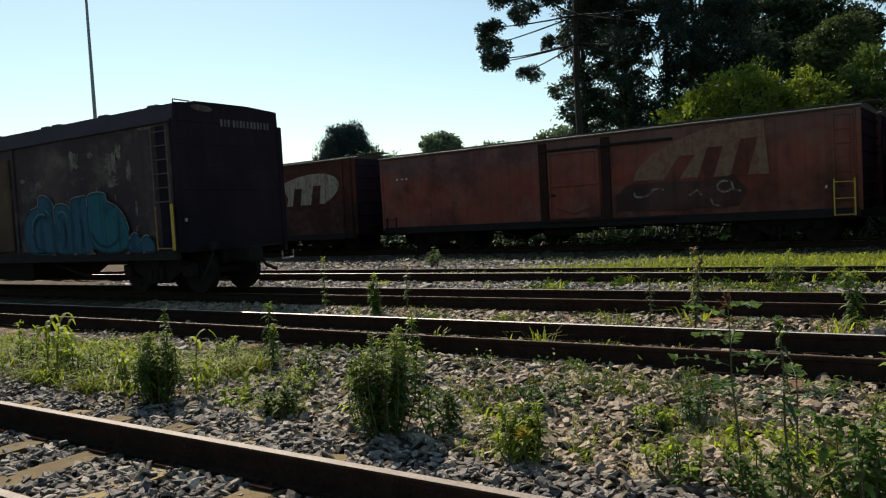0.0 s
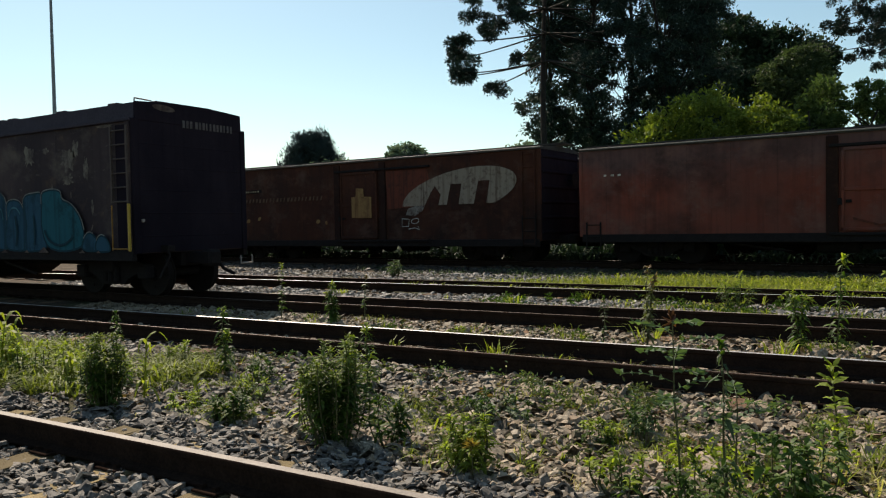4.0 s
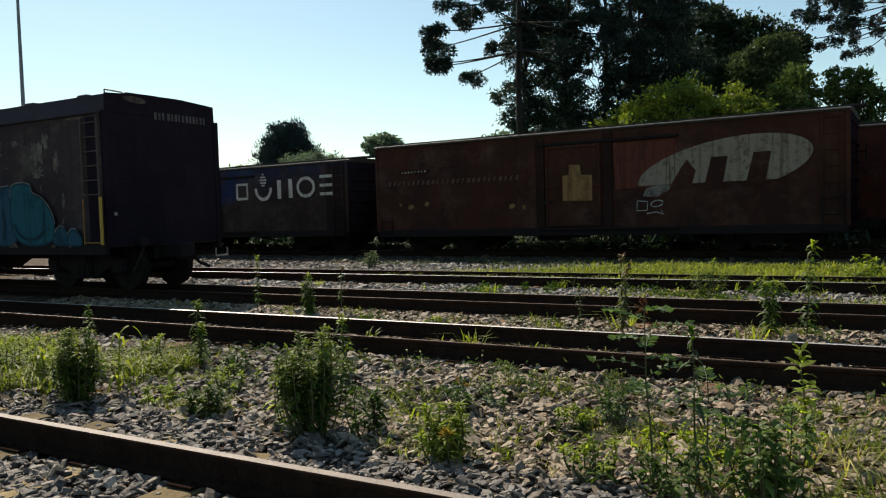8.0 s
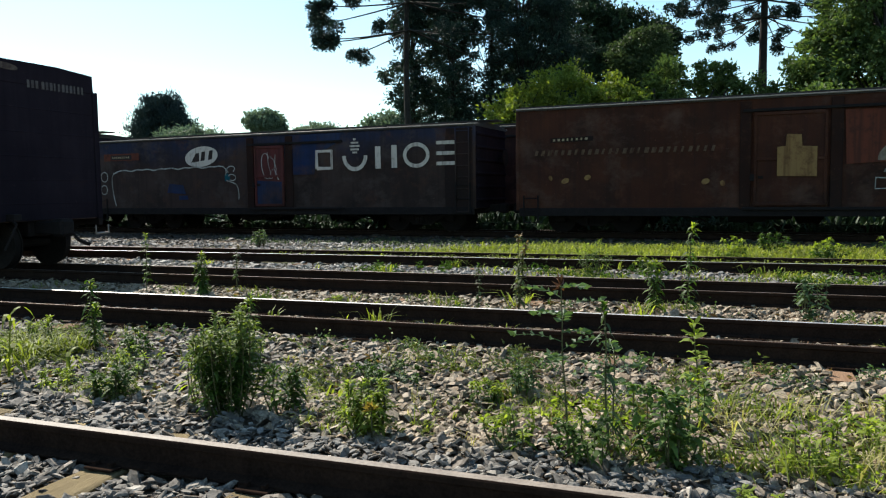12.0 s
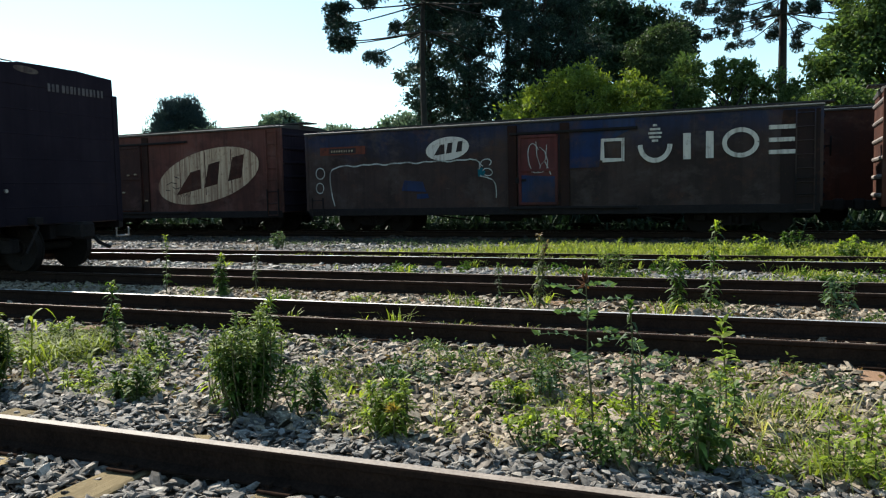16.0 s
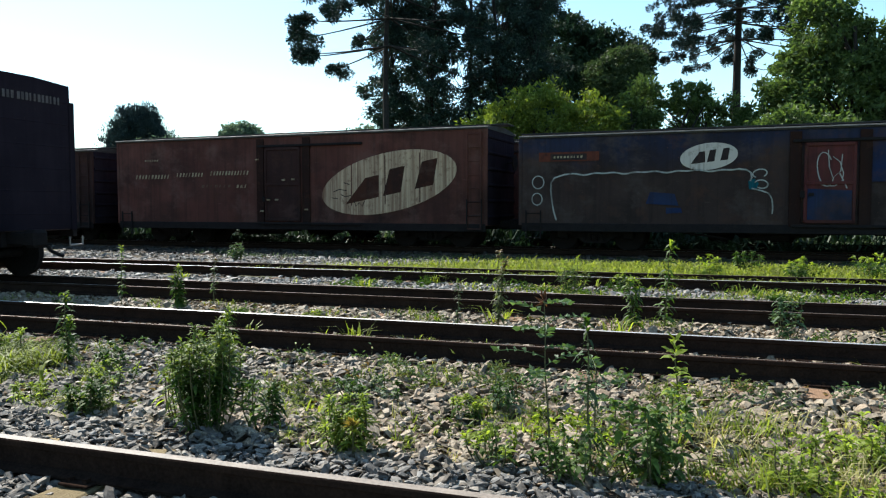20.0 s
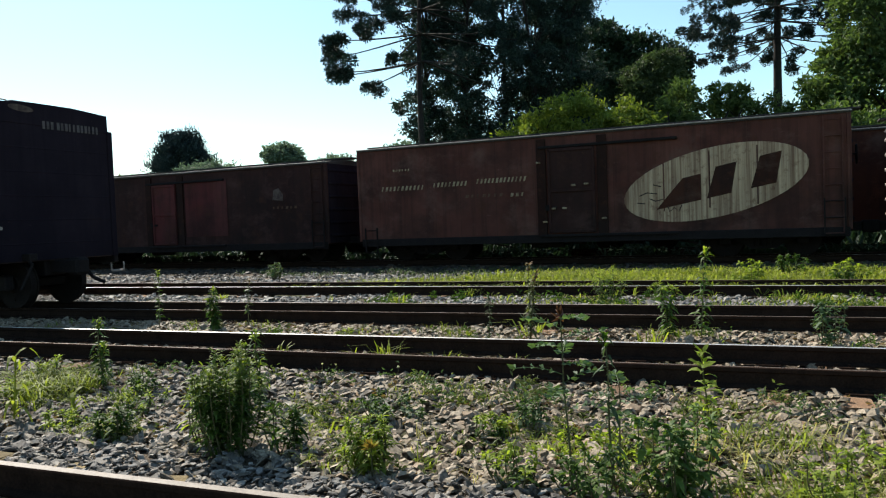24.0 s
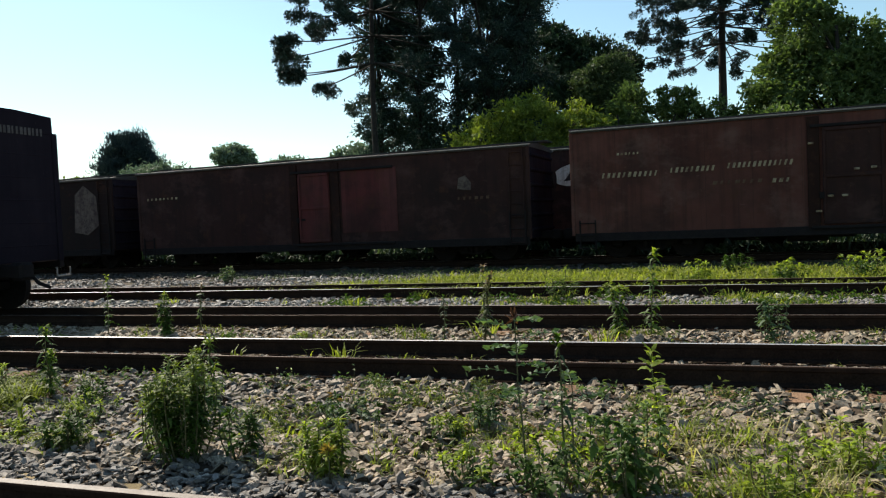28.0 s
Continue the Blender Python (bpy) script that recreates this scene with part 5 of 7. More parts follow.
def crown_tree(name, x, y, height, label, material, blobs, leaf=0.3, clumps=300, per=40, spread=0.55, droop=0.3, trunk_r=0.25, stems=1, seed=1, aspect=0.5, category="tree", trunk_to=0.8, shell=0.55, fork=1.5):
    """A leafy tree: stems, limbs to each clump, and clumps of leaves that fill the given ellipsoids unevenly."""
    g = np.random.default_rng(seed)
    thing = tree_thing(name, x, y, label, category)
    woods = []
    tops = []
    for i in range(stems):
        base = np.array([g.normal() * 0.25 * (stems > 1), g.normal() * 0.25 * (stems > 1), 0])
        top = base + [g.normal() * 0.4 * (1 + stems * 0.3), g.normal() * 0.4, height * trunk_to]
        s = np.linspace(0, 1, 7)[:, None]
        pts = base * (1 - s) + top * s + g.normal(size=(7, 3)) * [0.08, 0.08, 0]
        woods.append(limb_arrays(pts, np.linspace(trunk_r, trunk_r * 0.3, 7), 8))
        tops.append(pts)
    vol = np.array([b[3] * b[4] * b[5] for b in blobs]) ** (2 / 3)
    centres, outs = [], []
    for b, share in zip(blobs, vol / vol.sum()):
        n = max(3, int(clumps * share))
        d = unit(g.normal(size=(n, 3)))
        r = g.uniform(shell, 1.0, (n, 1)) ** 0.7 * g.uniform(0.85, 1.1, (n, 1))
        centres.append(np.array(b[:3]) + d * r * np.array(b[3:6]))
        outs.append(d)
    centres, outs = np.concatenate(centres), np.concatenate(outs)
    keep = centres[:, 2] > 0.3
    centres, outs = centres[keep], outs[keep]
    for c in centres[:: max(1, len(centres) // 60)]:
        t = tops[g.integers(stems)]
        a = t[int(np.clip(6 * c[2] / max(height * trunk_to, 0.1) - fork + 0.5, 1, 6))]
        mid = (a + c) / 2 + [0, 0, 0.15]
        woods.append(limb_arrays(np.stack([a, mid, c]), np.array([0.3, 0.18, 0.07]) * trunk_r, 5))
    v, f = join_arrays(woods)
    np_mesh("trunk", v, f, M["bark"], thing, smooth=True)
    n = len(centres)
    size = g.uniform(0.6, 1.25, n) * spread
    many = np.maximum(6, (per * g.uniform(0.5, 1.3, n))).astype(int)
    idx = np.repeat(np.arange(n), many)
    off = g.normal(size=(len(idx), 3)) * [0.55, 0.55, 0.4]
    pos = centres[idx] + off * size[idx][:, None]
    way = unit(outs[idx] * 0.5 + g.normal(size=(len(idx), 3)) * 0.75 + [0, 0, -droop])
    ln = leaf * g.uniform(0.6, 1.3, len(idx))
    v, f = leaf_arrays(pos, way, ln, ln * aspect, 0.12)
    np_mesh("crown", v, f, material, thing)
    return thing


araucaria(-15.5, 37.2, 16.8, 9.75, 5.7, "tall umbrella pine with needle tufts on long bare limbs", 6, 0.68, 8, 0.2, True, 420)
araucaria(2.3, 55.6, 20.5, 12.6, 6.2, "umbrella pine with a dark layered crown", 9, 0.75, 5, 0.38, False, 560)

# feathery conifers with drooping sprays
cols = [(-17.6, 41.8, 19, 1.9, 11), (-15.2, 42.4, 21, 2.2, 12), (-13.4, 44.0, 23, 2.8, 13), (-11.2, 44.5, 22, 2.5, 14), (-9.9, 46.5, 20, 2.2, 15), (-12.2, 47.5, 22, 3.0, 16), (-16.0, 45.5, 19, 2.6, 17), (-10.6, 49.5, 21, 2.7, 18)]
for x, y, h, r, s in cols:
    g = np.random.default_rng(s)
    blobs = [(g.normal() * 0.45, g.normal() * 0.5, z, r * (0.75 + 0.35 * math.sin(z * 1.3 + s)), r * 0.8, 0.95) for z in np.arange(5.4, h, 1.35)]
    crown_tree("conifer_tree", x, y, h, "tall dark conifer with drooping feathery sprays", M["cedar"], blobs, 0.235, 300, 86, 0.4, 0.5, 0.15, 1, s, 0.36, trunk_to=0.97, shell=0.2, fork=0.5)

# broadleaved trees and shrubs beyond the train
crown_tree("broadleaf_tree", -7.6, 57.0, 14.5, "dark rounded broadleaf tree in shade", M["dark_leaf"], [(-0.3, 0, 9.0, 3.4, 3, 4.0), (-2.3, 0, 12.9, 2.4, 2.4, 2.7), (0.7, 0, 12.3, 2.0, 1.9, 2.0), (2.6, 0, 11.6, 1.7, 1.7, 1.7)], 0.31, 640, 70, 0.6, 0.2, 0.35, 1, 21)
crown_tree("broadleaf_tree", -5.0, 50.0, 11.2, "olive-green broadleaf tree with dense crown", M["olive_leaf"], [(0, 0, 8.2, 2.0, 1.9, 2.7), (0.4, 0, 10.1, 1.3, 1.3, 1.35), (-1.0, 0, 9.6, 1.0, 1.0, 1.1)], 0.22, 420, 76, 0.42, 0.2, 0.25, 1, 22)
crown_tree("shrub", -6.4, 31.6, 6.3, "dense bright green rounded shrub", M["bright_leaf"], [(-1.6, 0, 4.3, 1.6, 1.5, 1.5), (0.1, 0, 4.85, 1.8, 1.6, 1.55), (1.9, 0, 4.4, 1.4, 1.4, 1.5), (0, 0, 2.2, 3.2, 1.8, 2.0)], 0.19, 600, 68, 0.34, 0.1, 0.1, 4, 23, category="shrub")
crown_tree("shrub", -9.0, 32.6, 4.6, "low green shrub behind the track", M["bright_leaf"], [(0, 0, 2.6, 1.8, 1.5, 1.6)], 0.17, 200, 70, 0.4, 0.1, 0.1, 3, 24, category="shrub")
crown_tree("shrub", -2.5, 34.5, 7.0, "upright rounded green shrub", M["broad_leaf"], [(0.1, 0, 5.7, 0.8, 0.8, 1.45), (-0.9, 0, 4.6, 0.8, 0.8, 1.2), (0.2, 0, 2.6, 2.2, 1.7, 2.2)], 0.2, 380, 62, 0.3, 0.0, 0.1, 4, 25, category="shrub")
crown_tree("shrub", -0.35, 36.0, 7.2, "upright green shrub with loose leafy shoots", M["broad_leaf"], [(-0.45, 0, 5.7, 0.6, 0.6, 1.5), (0.4, 0, 5.6, 0.5, 0.5, 1.4), (0, 0, 2.8, 1.9, 1.5, 2.2), (1.45, 0, 5.1, 0.42, 0.42, 1.3), (2.25, 0, 4.3, 0.6, 0.6, 1.4)], 0.2, 400, 58, 0.28, 0.0, 0.1, 5, 26, category="shrub")
crown_tree("broadleaf_tree", 5.6, 36.7, 11.0, "broadleaf tree with large sunlit leaves", M["broad_leaf"], [(-0.6, 0, 9.0, 1.4, 1.4, 1.7), (-2.0, 0, 6.2, 1.4, 1.4, 1.5), (0.8, 0, 8.0, 1.4, 1.4, 1.35), (0.2, 0, 6.0, 2.6, 2.2, 2.0), (2.7, 0, 5.8, 2.2, 2.0, 2.2), (-1.2, 0, 7.8, 1.0, 1.0, 1.0), (0, 0, 3.4, 3.2, 2.0, 2.2)], 0.25, 760, 68, 0.42, 0.25, 0.22, 2, 27)
crown_tree("shrub", 3.4, 33.2, 5.4, "green shrub at the foot of taller trees", M["broad_leaf"], [(0, 0, 3.8, 1.7, 1.4, 1.5), (1.6, 0, 3.2, 1.6, 1.4, 1.6)], 0.2, 260, 64, 0.4, 0.1, 0.1, 3, 28, category="shrub")
crown_tree("broadleaf_tree", 11.5, 38.5, 10.0, "leafy broadleaf tree beside the yard", M["broad_leaf"], [(1.0, 0, 5.2, 3.0, 2.6, 2.6), (1, 0, 3.5, 3.4, 2.6, 2.6)], 0.36, 420, 34, 0.6, 0.2, 0.25, 2, 29)

# far trees over the roofs of the wagons
crown_tree("cypress_tree", -59.4, 69.7, 12.6, "far dark bushy cypress with upright shoots", M["far_dark"], [(0, 0, 8.0, 3.4, 3.0, 4.0), (-0.8, 0, 10.2, 1.8, 1.8, 2.2), (1.2, 0, 10.4, 1.7, 1.7, 2.0), (3.4, 0, 7.6, 1.5, 1.5, 2.4), (-2.6, 0, 7.4, 1.6, 1.5, 2.4)], 0.42, 520, 60, 0.6, -1.3, 0.3, 1, 31, 0.25)
crown_tree("broadleaf_tree", -62.5, 95.0, 13.4, "far pale green umbrella-shaped tree", M["far_leaf"], [(0, 0, 11.6, 3.0, 2.6, 1.6), (1.5, 0, 10.8, 1.8, 1.8, 1.2)], 0.5, 200, 40, 0.6, 0.3, 0.25, 1, 32)
crown_tree("broadleaf_tree", -54.0, 95.0, 11.4, "far low pale green tree", M["far_leaf"], [(0, 0, 9.2, 3.2, 2.6, 1.7)], 0.5, 160, 38, 0.6, 0.2, 0.25, 1, 37)
crown_tree("shrub", -47.5, 60.0, 8.2, "far shrub with drooping fronds", M["far_leaf"], [(0, 0, 6.6, 2.2, 1.8, 1.1), (-2.6, 0, 6.4, 1.4, 1.4, 1.0), (1.8, 0, 6.0, 1.6, 1.4, 1.3)], 0.6, 170, 30, 0.6, 0.6, 0.15, 2, 33, 0.22, category="shrub")
crown_tree("shrub", -55.5, 58.0, 6.8, "far sunlit bright green shrub", M["bright_leaf"], [(0, 0, 4.8, 3.0, 2.0, 1.8)], 0.5, 160, 36, 0.6, 0.3, 0.15, 2, 34, category="shrub")
crown_tree("shrub", -25.0, 55.2, 7.4, "far grey-green leafy thicket", M["far_leaf"], [(0, 0, 5.6, 3.0, 2.0, 1.7), (-3.2, 0, 4.6, 2.0, 1.6, 1.6)], 0.45, 240, 38, 0.55, 0.2, 0.15, 3, 35, category="shrub")
crown_tree("shrub", -35.0, 62.0, 6.4, "far low grey-green thicket", M["far_leaf"], [(0, 0, 4.4, 4.0, 2.2, 1.7)], 0.5, 220, 36, 0.6, 0.2, 0.15, 3, 36, category="shrub")


def light_mast():
    thing = tagged(empty("light_mast", Matrix.Translation((-47.0, 30.0, 0))), "tall slender grey lighting mast", "light mast")
    part("pole", tube(bmesh.new(), (0, 0, -0.1), (0.0, 0, 17.0), 0.17, 0.08, 12), M["pole"], thing)
    part("crossarm", box(bmesh.new(), -1.1, 0.5, -0.05, 0.05, 16.95, 17.05, 0.01), M["pole"], thing)
    for x in (-1.0, 0.4):
        part("lamp_head", box(bmesh.new(), x - 0.22, x + 0.22, -0.16, 0.16, 17.05, 17.2, 0.04), M["pole"], thing)


light_mast()

# ---------------------------------------------------------------- weeds
def ground_z(x, y):
    return float(gh(x, y)) - 0.005


def stem_points(g, h, lean=0.08, n=6):
    s = np.linspace(0, 1, n)[:, None]
    d = np.array([g.normal() * lean, g.normal() * lean, 1.0]) * h
    return s * d + g.normal(size=(n, 3)) * [0.008, 0.008, 0] * s


def lance_arrays(base, way, length, width, droop):
    """Long narrow leaves in three bent segments, that rise along their way and hang over towards the tip."""
    n = len(base)
    way = unit(np.asarray(way, float))
    side = unit(np.cross(way, [0.03, 0.02, 1.0]) + rng.normal(size=(n, 3)) * 0.25)
    L, W, D = (np.broadcast_to(q, n)[:, None] for q in (length, width, droop))
    down = np.array([0, 0, -1.0])
    at = [base + way * L * q + down * L * D * q * q for q in (0.0, 0.35, 0.7, 1.0)]
    keel = down * W * 0.15
    v = np.stack([at[0], at[1] + side * W / 2 - keel, at[1] - side * W / 2 - keel, at[2] + side * W * 0.38 - keel, at[2] - side * W * 0.38 - keel, at[3]], 1).reshape(-1, 3)
    i = np.arange(n)[:, None] * 6
    f = np.concatenate([i + q for q in ([0, 1, 2], [1, 3, 4], [1, 4, 2], [3, 5, 4])], 1).reshape(-1, 3)
    return v, f


def bushy_weed(x, y, h, r, label, stems=9, leaf=0.085, aspect=0.22, per=60, material="weed_leaf", seed=0, tip=None, name="weed_bush", rise=0.35, start=0.12, top="young_leaf"):
    """Several upright stems, crowded with narrow hanging leaves that thin out low down, and fresh leaves at the tops,
    coloured brighter for the sun on them.
    """
    g = np.random.default_rng(seed + 100)
    thing = tagged(empty(name, Matrix.Translation((x, y, ground_z(x, y)))), label, "weed", "weeds between the tracks")
    pos, way, ln, fresh = [], [], [], []
    for i in range(stems):
        a, q = g.uniform(0, 2 * np.pi), math.sqrt(g.uniform(0, 1)) * r * 0.8
        hh = h * (1 - 0.34 * (q / r) ** 1.6) * g.uniform(0.66, 1.06)
        base = np.array([math.cos(a) * q * 0.5, math.sin(a) * q * 0.5, 0])
        crown = np.array([math.cos(a) * q, math.sin(a) * q, hh])
        s = np.linspace(0, 1, 6)[:, None]
        pts = base + (crown - base) * s + np.array([math.cos(a), math.sin(a), 0]) * 0.03 * np.sin(s * np.pi)
        np_mesh("stem", *limb_arrays(pts, np.linspace(0.006, 0.0025, 6), 5), M["stem"], thing)
        k = int(per * hh / h)
        t = start + (1 - start) * g.uniform(0, 1, k) ** 0.75
        b = g.uniform(0, 2 * np.pi, k)
        pos.append(base + (crown - base) * t[:, None])
        way.append(np.stack([np.cos(b), np.sin(b), g.uniform(0.0, 0.6, k) + rise * t], -1))
        ln.append(leaf * (0.7 + 0.55 * np.sin(np.pi * np.clip(t, 0.1, 0.95))) * g.uniform(0.6, 1.3, k))
        fresh.append(t > 0.8)
        k2 = 13
        b = g.uniform(0, 2 * np.pi, k2)
        pos.append(np.repeat(crown[None], k2, 0) - [0, 0, 1] * g.uniform(0, 0.05, (k2, 1)))
        way.append(np.stack([np.cos(b), np.sin(b), g.uniform(0.2, 1.8, k2)], -1))
        ln.append(leaf * g.uniform(0.55, 1.05, k2))
        fresh.append(np.ones(k2, bool))
    pos, way, ln, fresh = (np.concatenate(q) for q in (pos, way, ln, fresh))
    droop = g.uniform(0.2, 0.9, len(ln))
    # Top leaves take a brighter material, with the sunlight in its colour.
    for word, k, mat in (("leaves", ~fresh, material), ("top_leaves", fresh, top)):
        v, f = lance_arrays(pos[k], way[k], ln[k], ln[k] * aspect, droop[k])
        np_mesh(word, v, f, M[mat], thing)
    if tip:
        k = 26
        v, f = leaf_arrays(np.repeat(crown[None], k, 0), g.normal(size=(k, 3)) * 0.6 + [0, 0, 1], 0.06, 0.015, 0.2)
        np_mesh("young_tip", v, f, M[tip], thing)
    return thing


def tall_grass(x, y, h, label, stalks=1, seed=0, blade=0.4, width=0.03, spread=0.05):
    """A maize-like grass: upright stalks with long broad blades that arch over and hang."""
    g = np.random.default_rng(seed + 900)
    thing = tagged(empty("tall_grass", Matrix.Translation((x, y, ground_z(x, y)))), label, "grass", "grass clumps between the tracks")
    for _ in range(stalks):
        b0 = np.array([g.normal() * spread, g.normal() * spread, 0])
        hh = h * g.uniform(0.6, 0.85)
        pts = b0 + np.linspace(0, 1, 6)[:, None] * np.array([g.normal() * 0.06, g.normal() * 0.06, hh])
        np_mesh("stem", *limb_arrays(pts, np.linspace(0.008, 0.004, 6), 6), M["grass"], thing)
        n = 11
        t = np.linspace(0.12, 1.0, n)
        p = np.stack([np.interp(t, np.linspace(0, 1, 6), pts[:, i]) for i in range(3)], -1)
        a = np.arange(n) * 2.7 + g.uniform(-0.5, 0.5, n)
        up = g.uniform(0.7, 1.7, n)
        out = unit(np.stack([np.cos(a), np.sin(a), up], -1))
        L = blade * g.uniform(0.65, 1.15, n)
        hang = g.uniform(0.7, 1.25, n)
        side = np.stack([-np.sin(a), np.cos(a), 0 * a], -1)
        rows = []
        for q, w in ((0, 0.5), (0.2, 0.95), (0.4, 1.0), (0.6, 0.85), (0.8, 0.55), (1.0, 0.06)):
            c = p + out * (L * q)[:, None] - np.array([0, 0, 1.0]) * (L * hang * q**2.2)[:, None]
            rows += [c - side * width * w / 2, c + side * width * w / 2]
        v = np.stack(rows, 1).reshape(-1, 3)
        i = np.arange(n)[:, None] * 12
        f = np.concatenate([i + [2 * k, 2 * k + 1, 2 * k + 3, 2 * k + 2] for k in range(5)], 1).reshape(-1, 4)
        np_mesh("blades", v, f, M["grass"], thing)
    return thing


def stalk_weed(x, y, h, label, seed=0, leaf=0.11, aspect=0.28, n=46, material="weed_leaf", name="stalk_weed", lean=0.05, start=0.25, stems=1, top="young_leaf", droop=(0.3, 1.1)):
    """Tall thin stalks with hanging leaves set round them, longer low down, and a tufted top."""
    g = np.random.default_rng(seed + 300)
    thing = tagged(empty(name, Matrix.Translation((x, y, ground_z(x, y)))), label, "weed", "weeds between the tracks")
    for i in range(stems):
        pts = stem_points(g, h * (1 if i == 0 else g.uniform(0.6, 0.95)), lean * (1 + i))
        np_mesh("stem", *limb_arrays(pts, np.linspace(0.008, 0.003, 6), 6), M["stem"], thing)
        t = np.sort(g.uniform(start, 1, n))
        p = np.stack([np.interp(t, np.linspace(0, 1, 6), pts[:, k]) for k in range(3)], -1)
        a = np.arange(n) * 2.4 + g.uniform(-0.4, 0.4, n)
        d = np.stack([np.cos(a), np.sin(a), g.uniform(0.1, 0.9, n)], -1)
        ln = leaf * (1.15 - 0.45 * t) * g.uniform(0.6, 1.3, n)
        v, f = lance_arrays(p, d, ln, ln * aspect, g.uniform(*droop, n))
        np_mesh("leaves", v, f, M[material], thing)
        k = 16
        a = g.uniform(0, 2 * np.pi, k)
        v, f = lance_arrays(pts[-1] - [0, 0, 1] * g.uniform(0, 0.09, (k, 1)), np.stack([np.cos(a), np.sin(a), g.uniform(0.3, 2, k)], -1), leaf * g.uniform(0.5, 0.9, k), leaf * 0.22, g.uniform(0.1, 0.7, k))
        np_mesh("top_leaves", v, f, M[top], thing)
    return thing


def pinnate_weed(x, y, h, label, seed=0, fronds=9, long=0.2, material="fern_leaf", red=True, start=0.45):
    """A thin seedling with feather-like leaves of paired rounded leaflets."""
    g = np.random.default_rng(seed + 500)
    thing = tagged(empty("tree_seedling", Matrix.Translation((x, y, ground_z(x, y)))), label, "seedling", "weeds between the tracks")
    pts = stem_points(g, h, 0.04)
    woods = [limb_arrays(pts, np.linspace(0.007, 0.003, 6), 6)]
    for i in range(fronds):
        pos, way, ln = [], [], []
        t = start + (1 - start) * (i + 0.5) / fronds
        b = np.array([np.interp(t, np.linspace(0, 1, 6), pts[:, k]) for k in range(3)])
        a = i * 2.4 + g.uniform(-0.3, 0.3)
        out = np.array([math.cos(a), math.sin(a), 0.45])
        s = np.linspace(0, 1, 6)[:, None]
        L = long * g.uniform(0.8, 1.2)
        mid = b + out * L * s + np.array([0, 0, -0.3 * L]) * s**2
        rib = limb_arrays(mid, np.full(6, 0.0022), 4)
        side = unit(np.cross(out, [0, 0, 1.0]))
        for k in range(1, 6):
            for sg in (-1, 1):
                pos.append(mid[k])
                way.append(side * sg + out * 0.35)
                ln.append(0.05 * g.uniform(0.8, 1.2))
        pos.append(mid[-1])
        way.append(out)
        ln.append(0.055)
        v, f = join_arrays([rib, leaf_arrays(np.array(pos), np.array(way), np.array(ln), np.array(ln) * 0.55, 0.1)])
        np_mesh("frond", v, f, M[material], thing)
    v, f = join_arrays(woods)
    np_mesh("stem", v, f, M["stem"], thing)
    if red:
        k = 14
        v, f = leaf_arrays(np.repeat(pts[-1:], k, 0), g.normal(size=(k, 3)) + [0, 0, 0.8], 0.06, 0.016, 0.3)
        np_mesh("young_tip", v, f, M["red_leaf"], thing)
    return thing


def grass_clump(x, y, h, r, n, label, material="grass", seed=0, width=0.012, name="grass_clump", lean=(0.3, 1.3)):
    g = np.random.default_rng(seed + 700)
    thing_z = ground_z(x, y)
    q = np.sqrt(g.uniform(0, 1, n)) * r
    a = g.uniform(0, 2 * np.pi, n)
    bases = np.stack([np.cos(a) * q, np.sin(a) * q, 0 * q], -1)
    head = a + g.normal(size=n) * 0.9
    v, f = blade_arrays(bases, head, h * g.uniform(0.5, 1.1, n), g.uniform(*lean, n), width * g.uniform(0.7, 1.3, n))
    ob = np_mesh(name, v, f, M[material])
    ob.location = (x, y, thing_z)
    return tagged(ob, label, "grass", "grass clumps between the tracks")


bushy_weed(-2.95, 3.87, 0.77, 0.29, "tall bushy green weed standing in ballast", 26, 0.078, 0.2, 120, seed=1, start=0.1, rise=0.5, top="bright_leaf")
bushy_weed(-2.66, 4.0, 0.34, 0.16, "low green weed beside a taller one", 7, 0.10, 0.2, 26, seed=2, top="weed_leaf")
bushy_weed(-3.25, 3.98, 0.48, 0.13, "yellowish weed beside a taller one", 5, 0.09, 0.24, 22, "young_leaf", seed=3)
bushy_weed(-5.34, 3.91, 0.60, 0.24, "bushy green weed standing in ballast", 22, 0.08, 0.19, 110, seed=4, start=0.06, rise=0.5, top="bright_leaf")
bushy_weed(-1.94, 3.82, 0.40, 0.20, "low yellow-green weed with reddish tips", 14, 0.085, 0.19, 44, "fresh_leaf", seed=5, tip="rusty_leaf")
bushy_weed(-0.28, 3.85, 0.55, 0.23, "leafy green weed with broad toothed leaves", 11, 0.08, 0.36, 40, "lush_leaf", seed=6, top="lush_leaf", start=0.05)
bushy_weed(-0.62, 3.78, 0.30, 0.34, "spreading low green weed", 14, 0.07, 0.32, 18, "lush_leaf", seed=7, top="weed_leaf")
bushy_weed(-1.1, 3.8, 0.26, 0.26, "low sprawling green weed", 10, 0.07, 0.32, 14, seed=8)
bushy_weed(-3.95, 3.95, 0.26, 0.18, "small dark green weed in ballast", 9, 0.09, 0.22, 24, seed=9, top="weed_leaf")
bushy_weed(-4.5, 4.75, 0.24, 0.32, "low patch of green weed", 12, 0.07, 0.24, 18, seed=10)
bushy_weed(-2.35, 5.0, 0.24, 0.36, "low patch of green weed near the rail", 15, 0.07, 0.3, 18, "fern_leaf", seed=11, top="weed_leaf")
bushy_weed(-1.55, 4.75, 0.2, 0.18, "small green weed in brown ballast", 8, 0.07, 0.3, 18, seed=12)
bushy_weed(-1.35, 5.05, 0.26, 0.22, "grey-green weed near the second track", 9, 0.07, 0.3, 18, "fern_leaf", seed=20, top="weed_leaf")
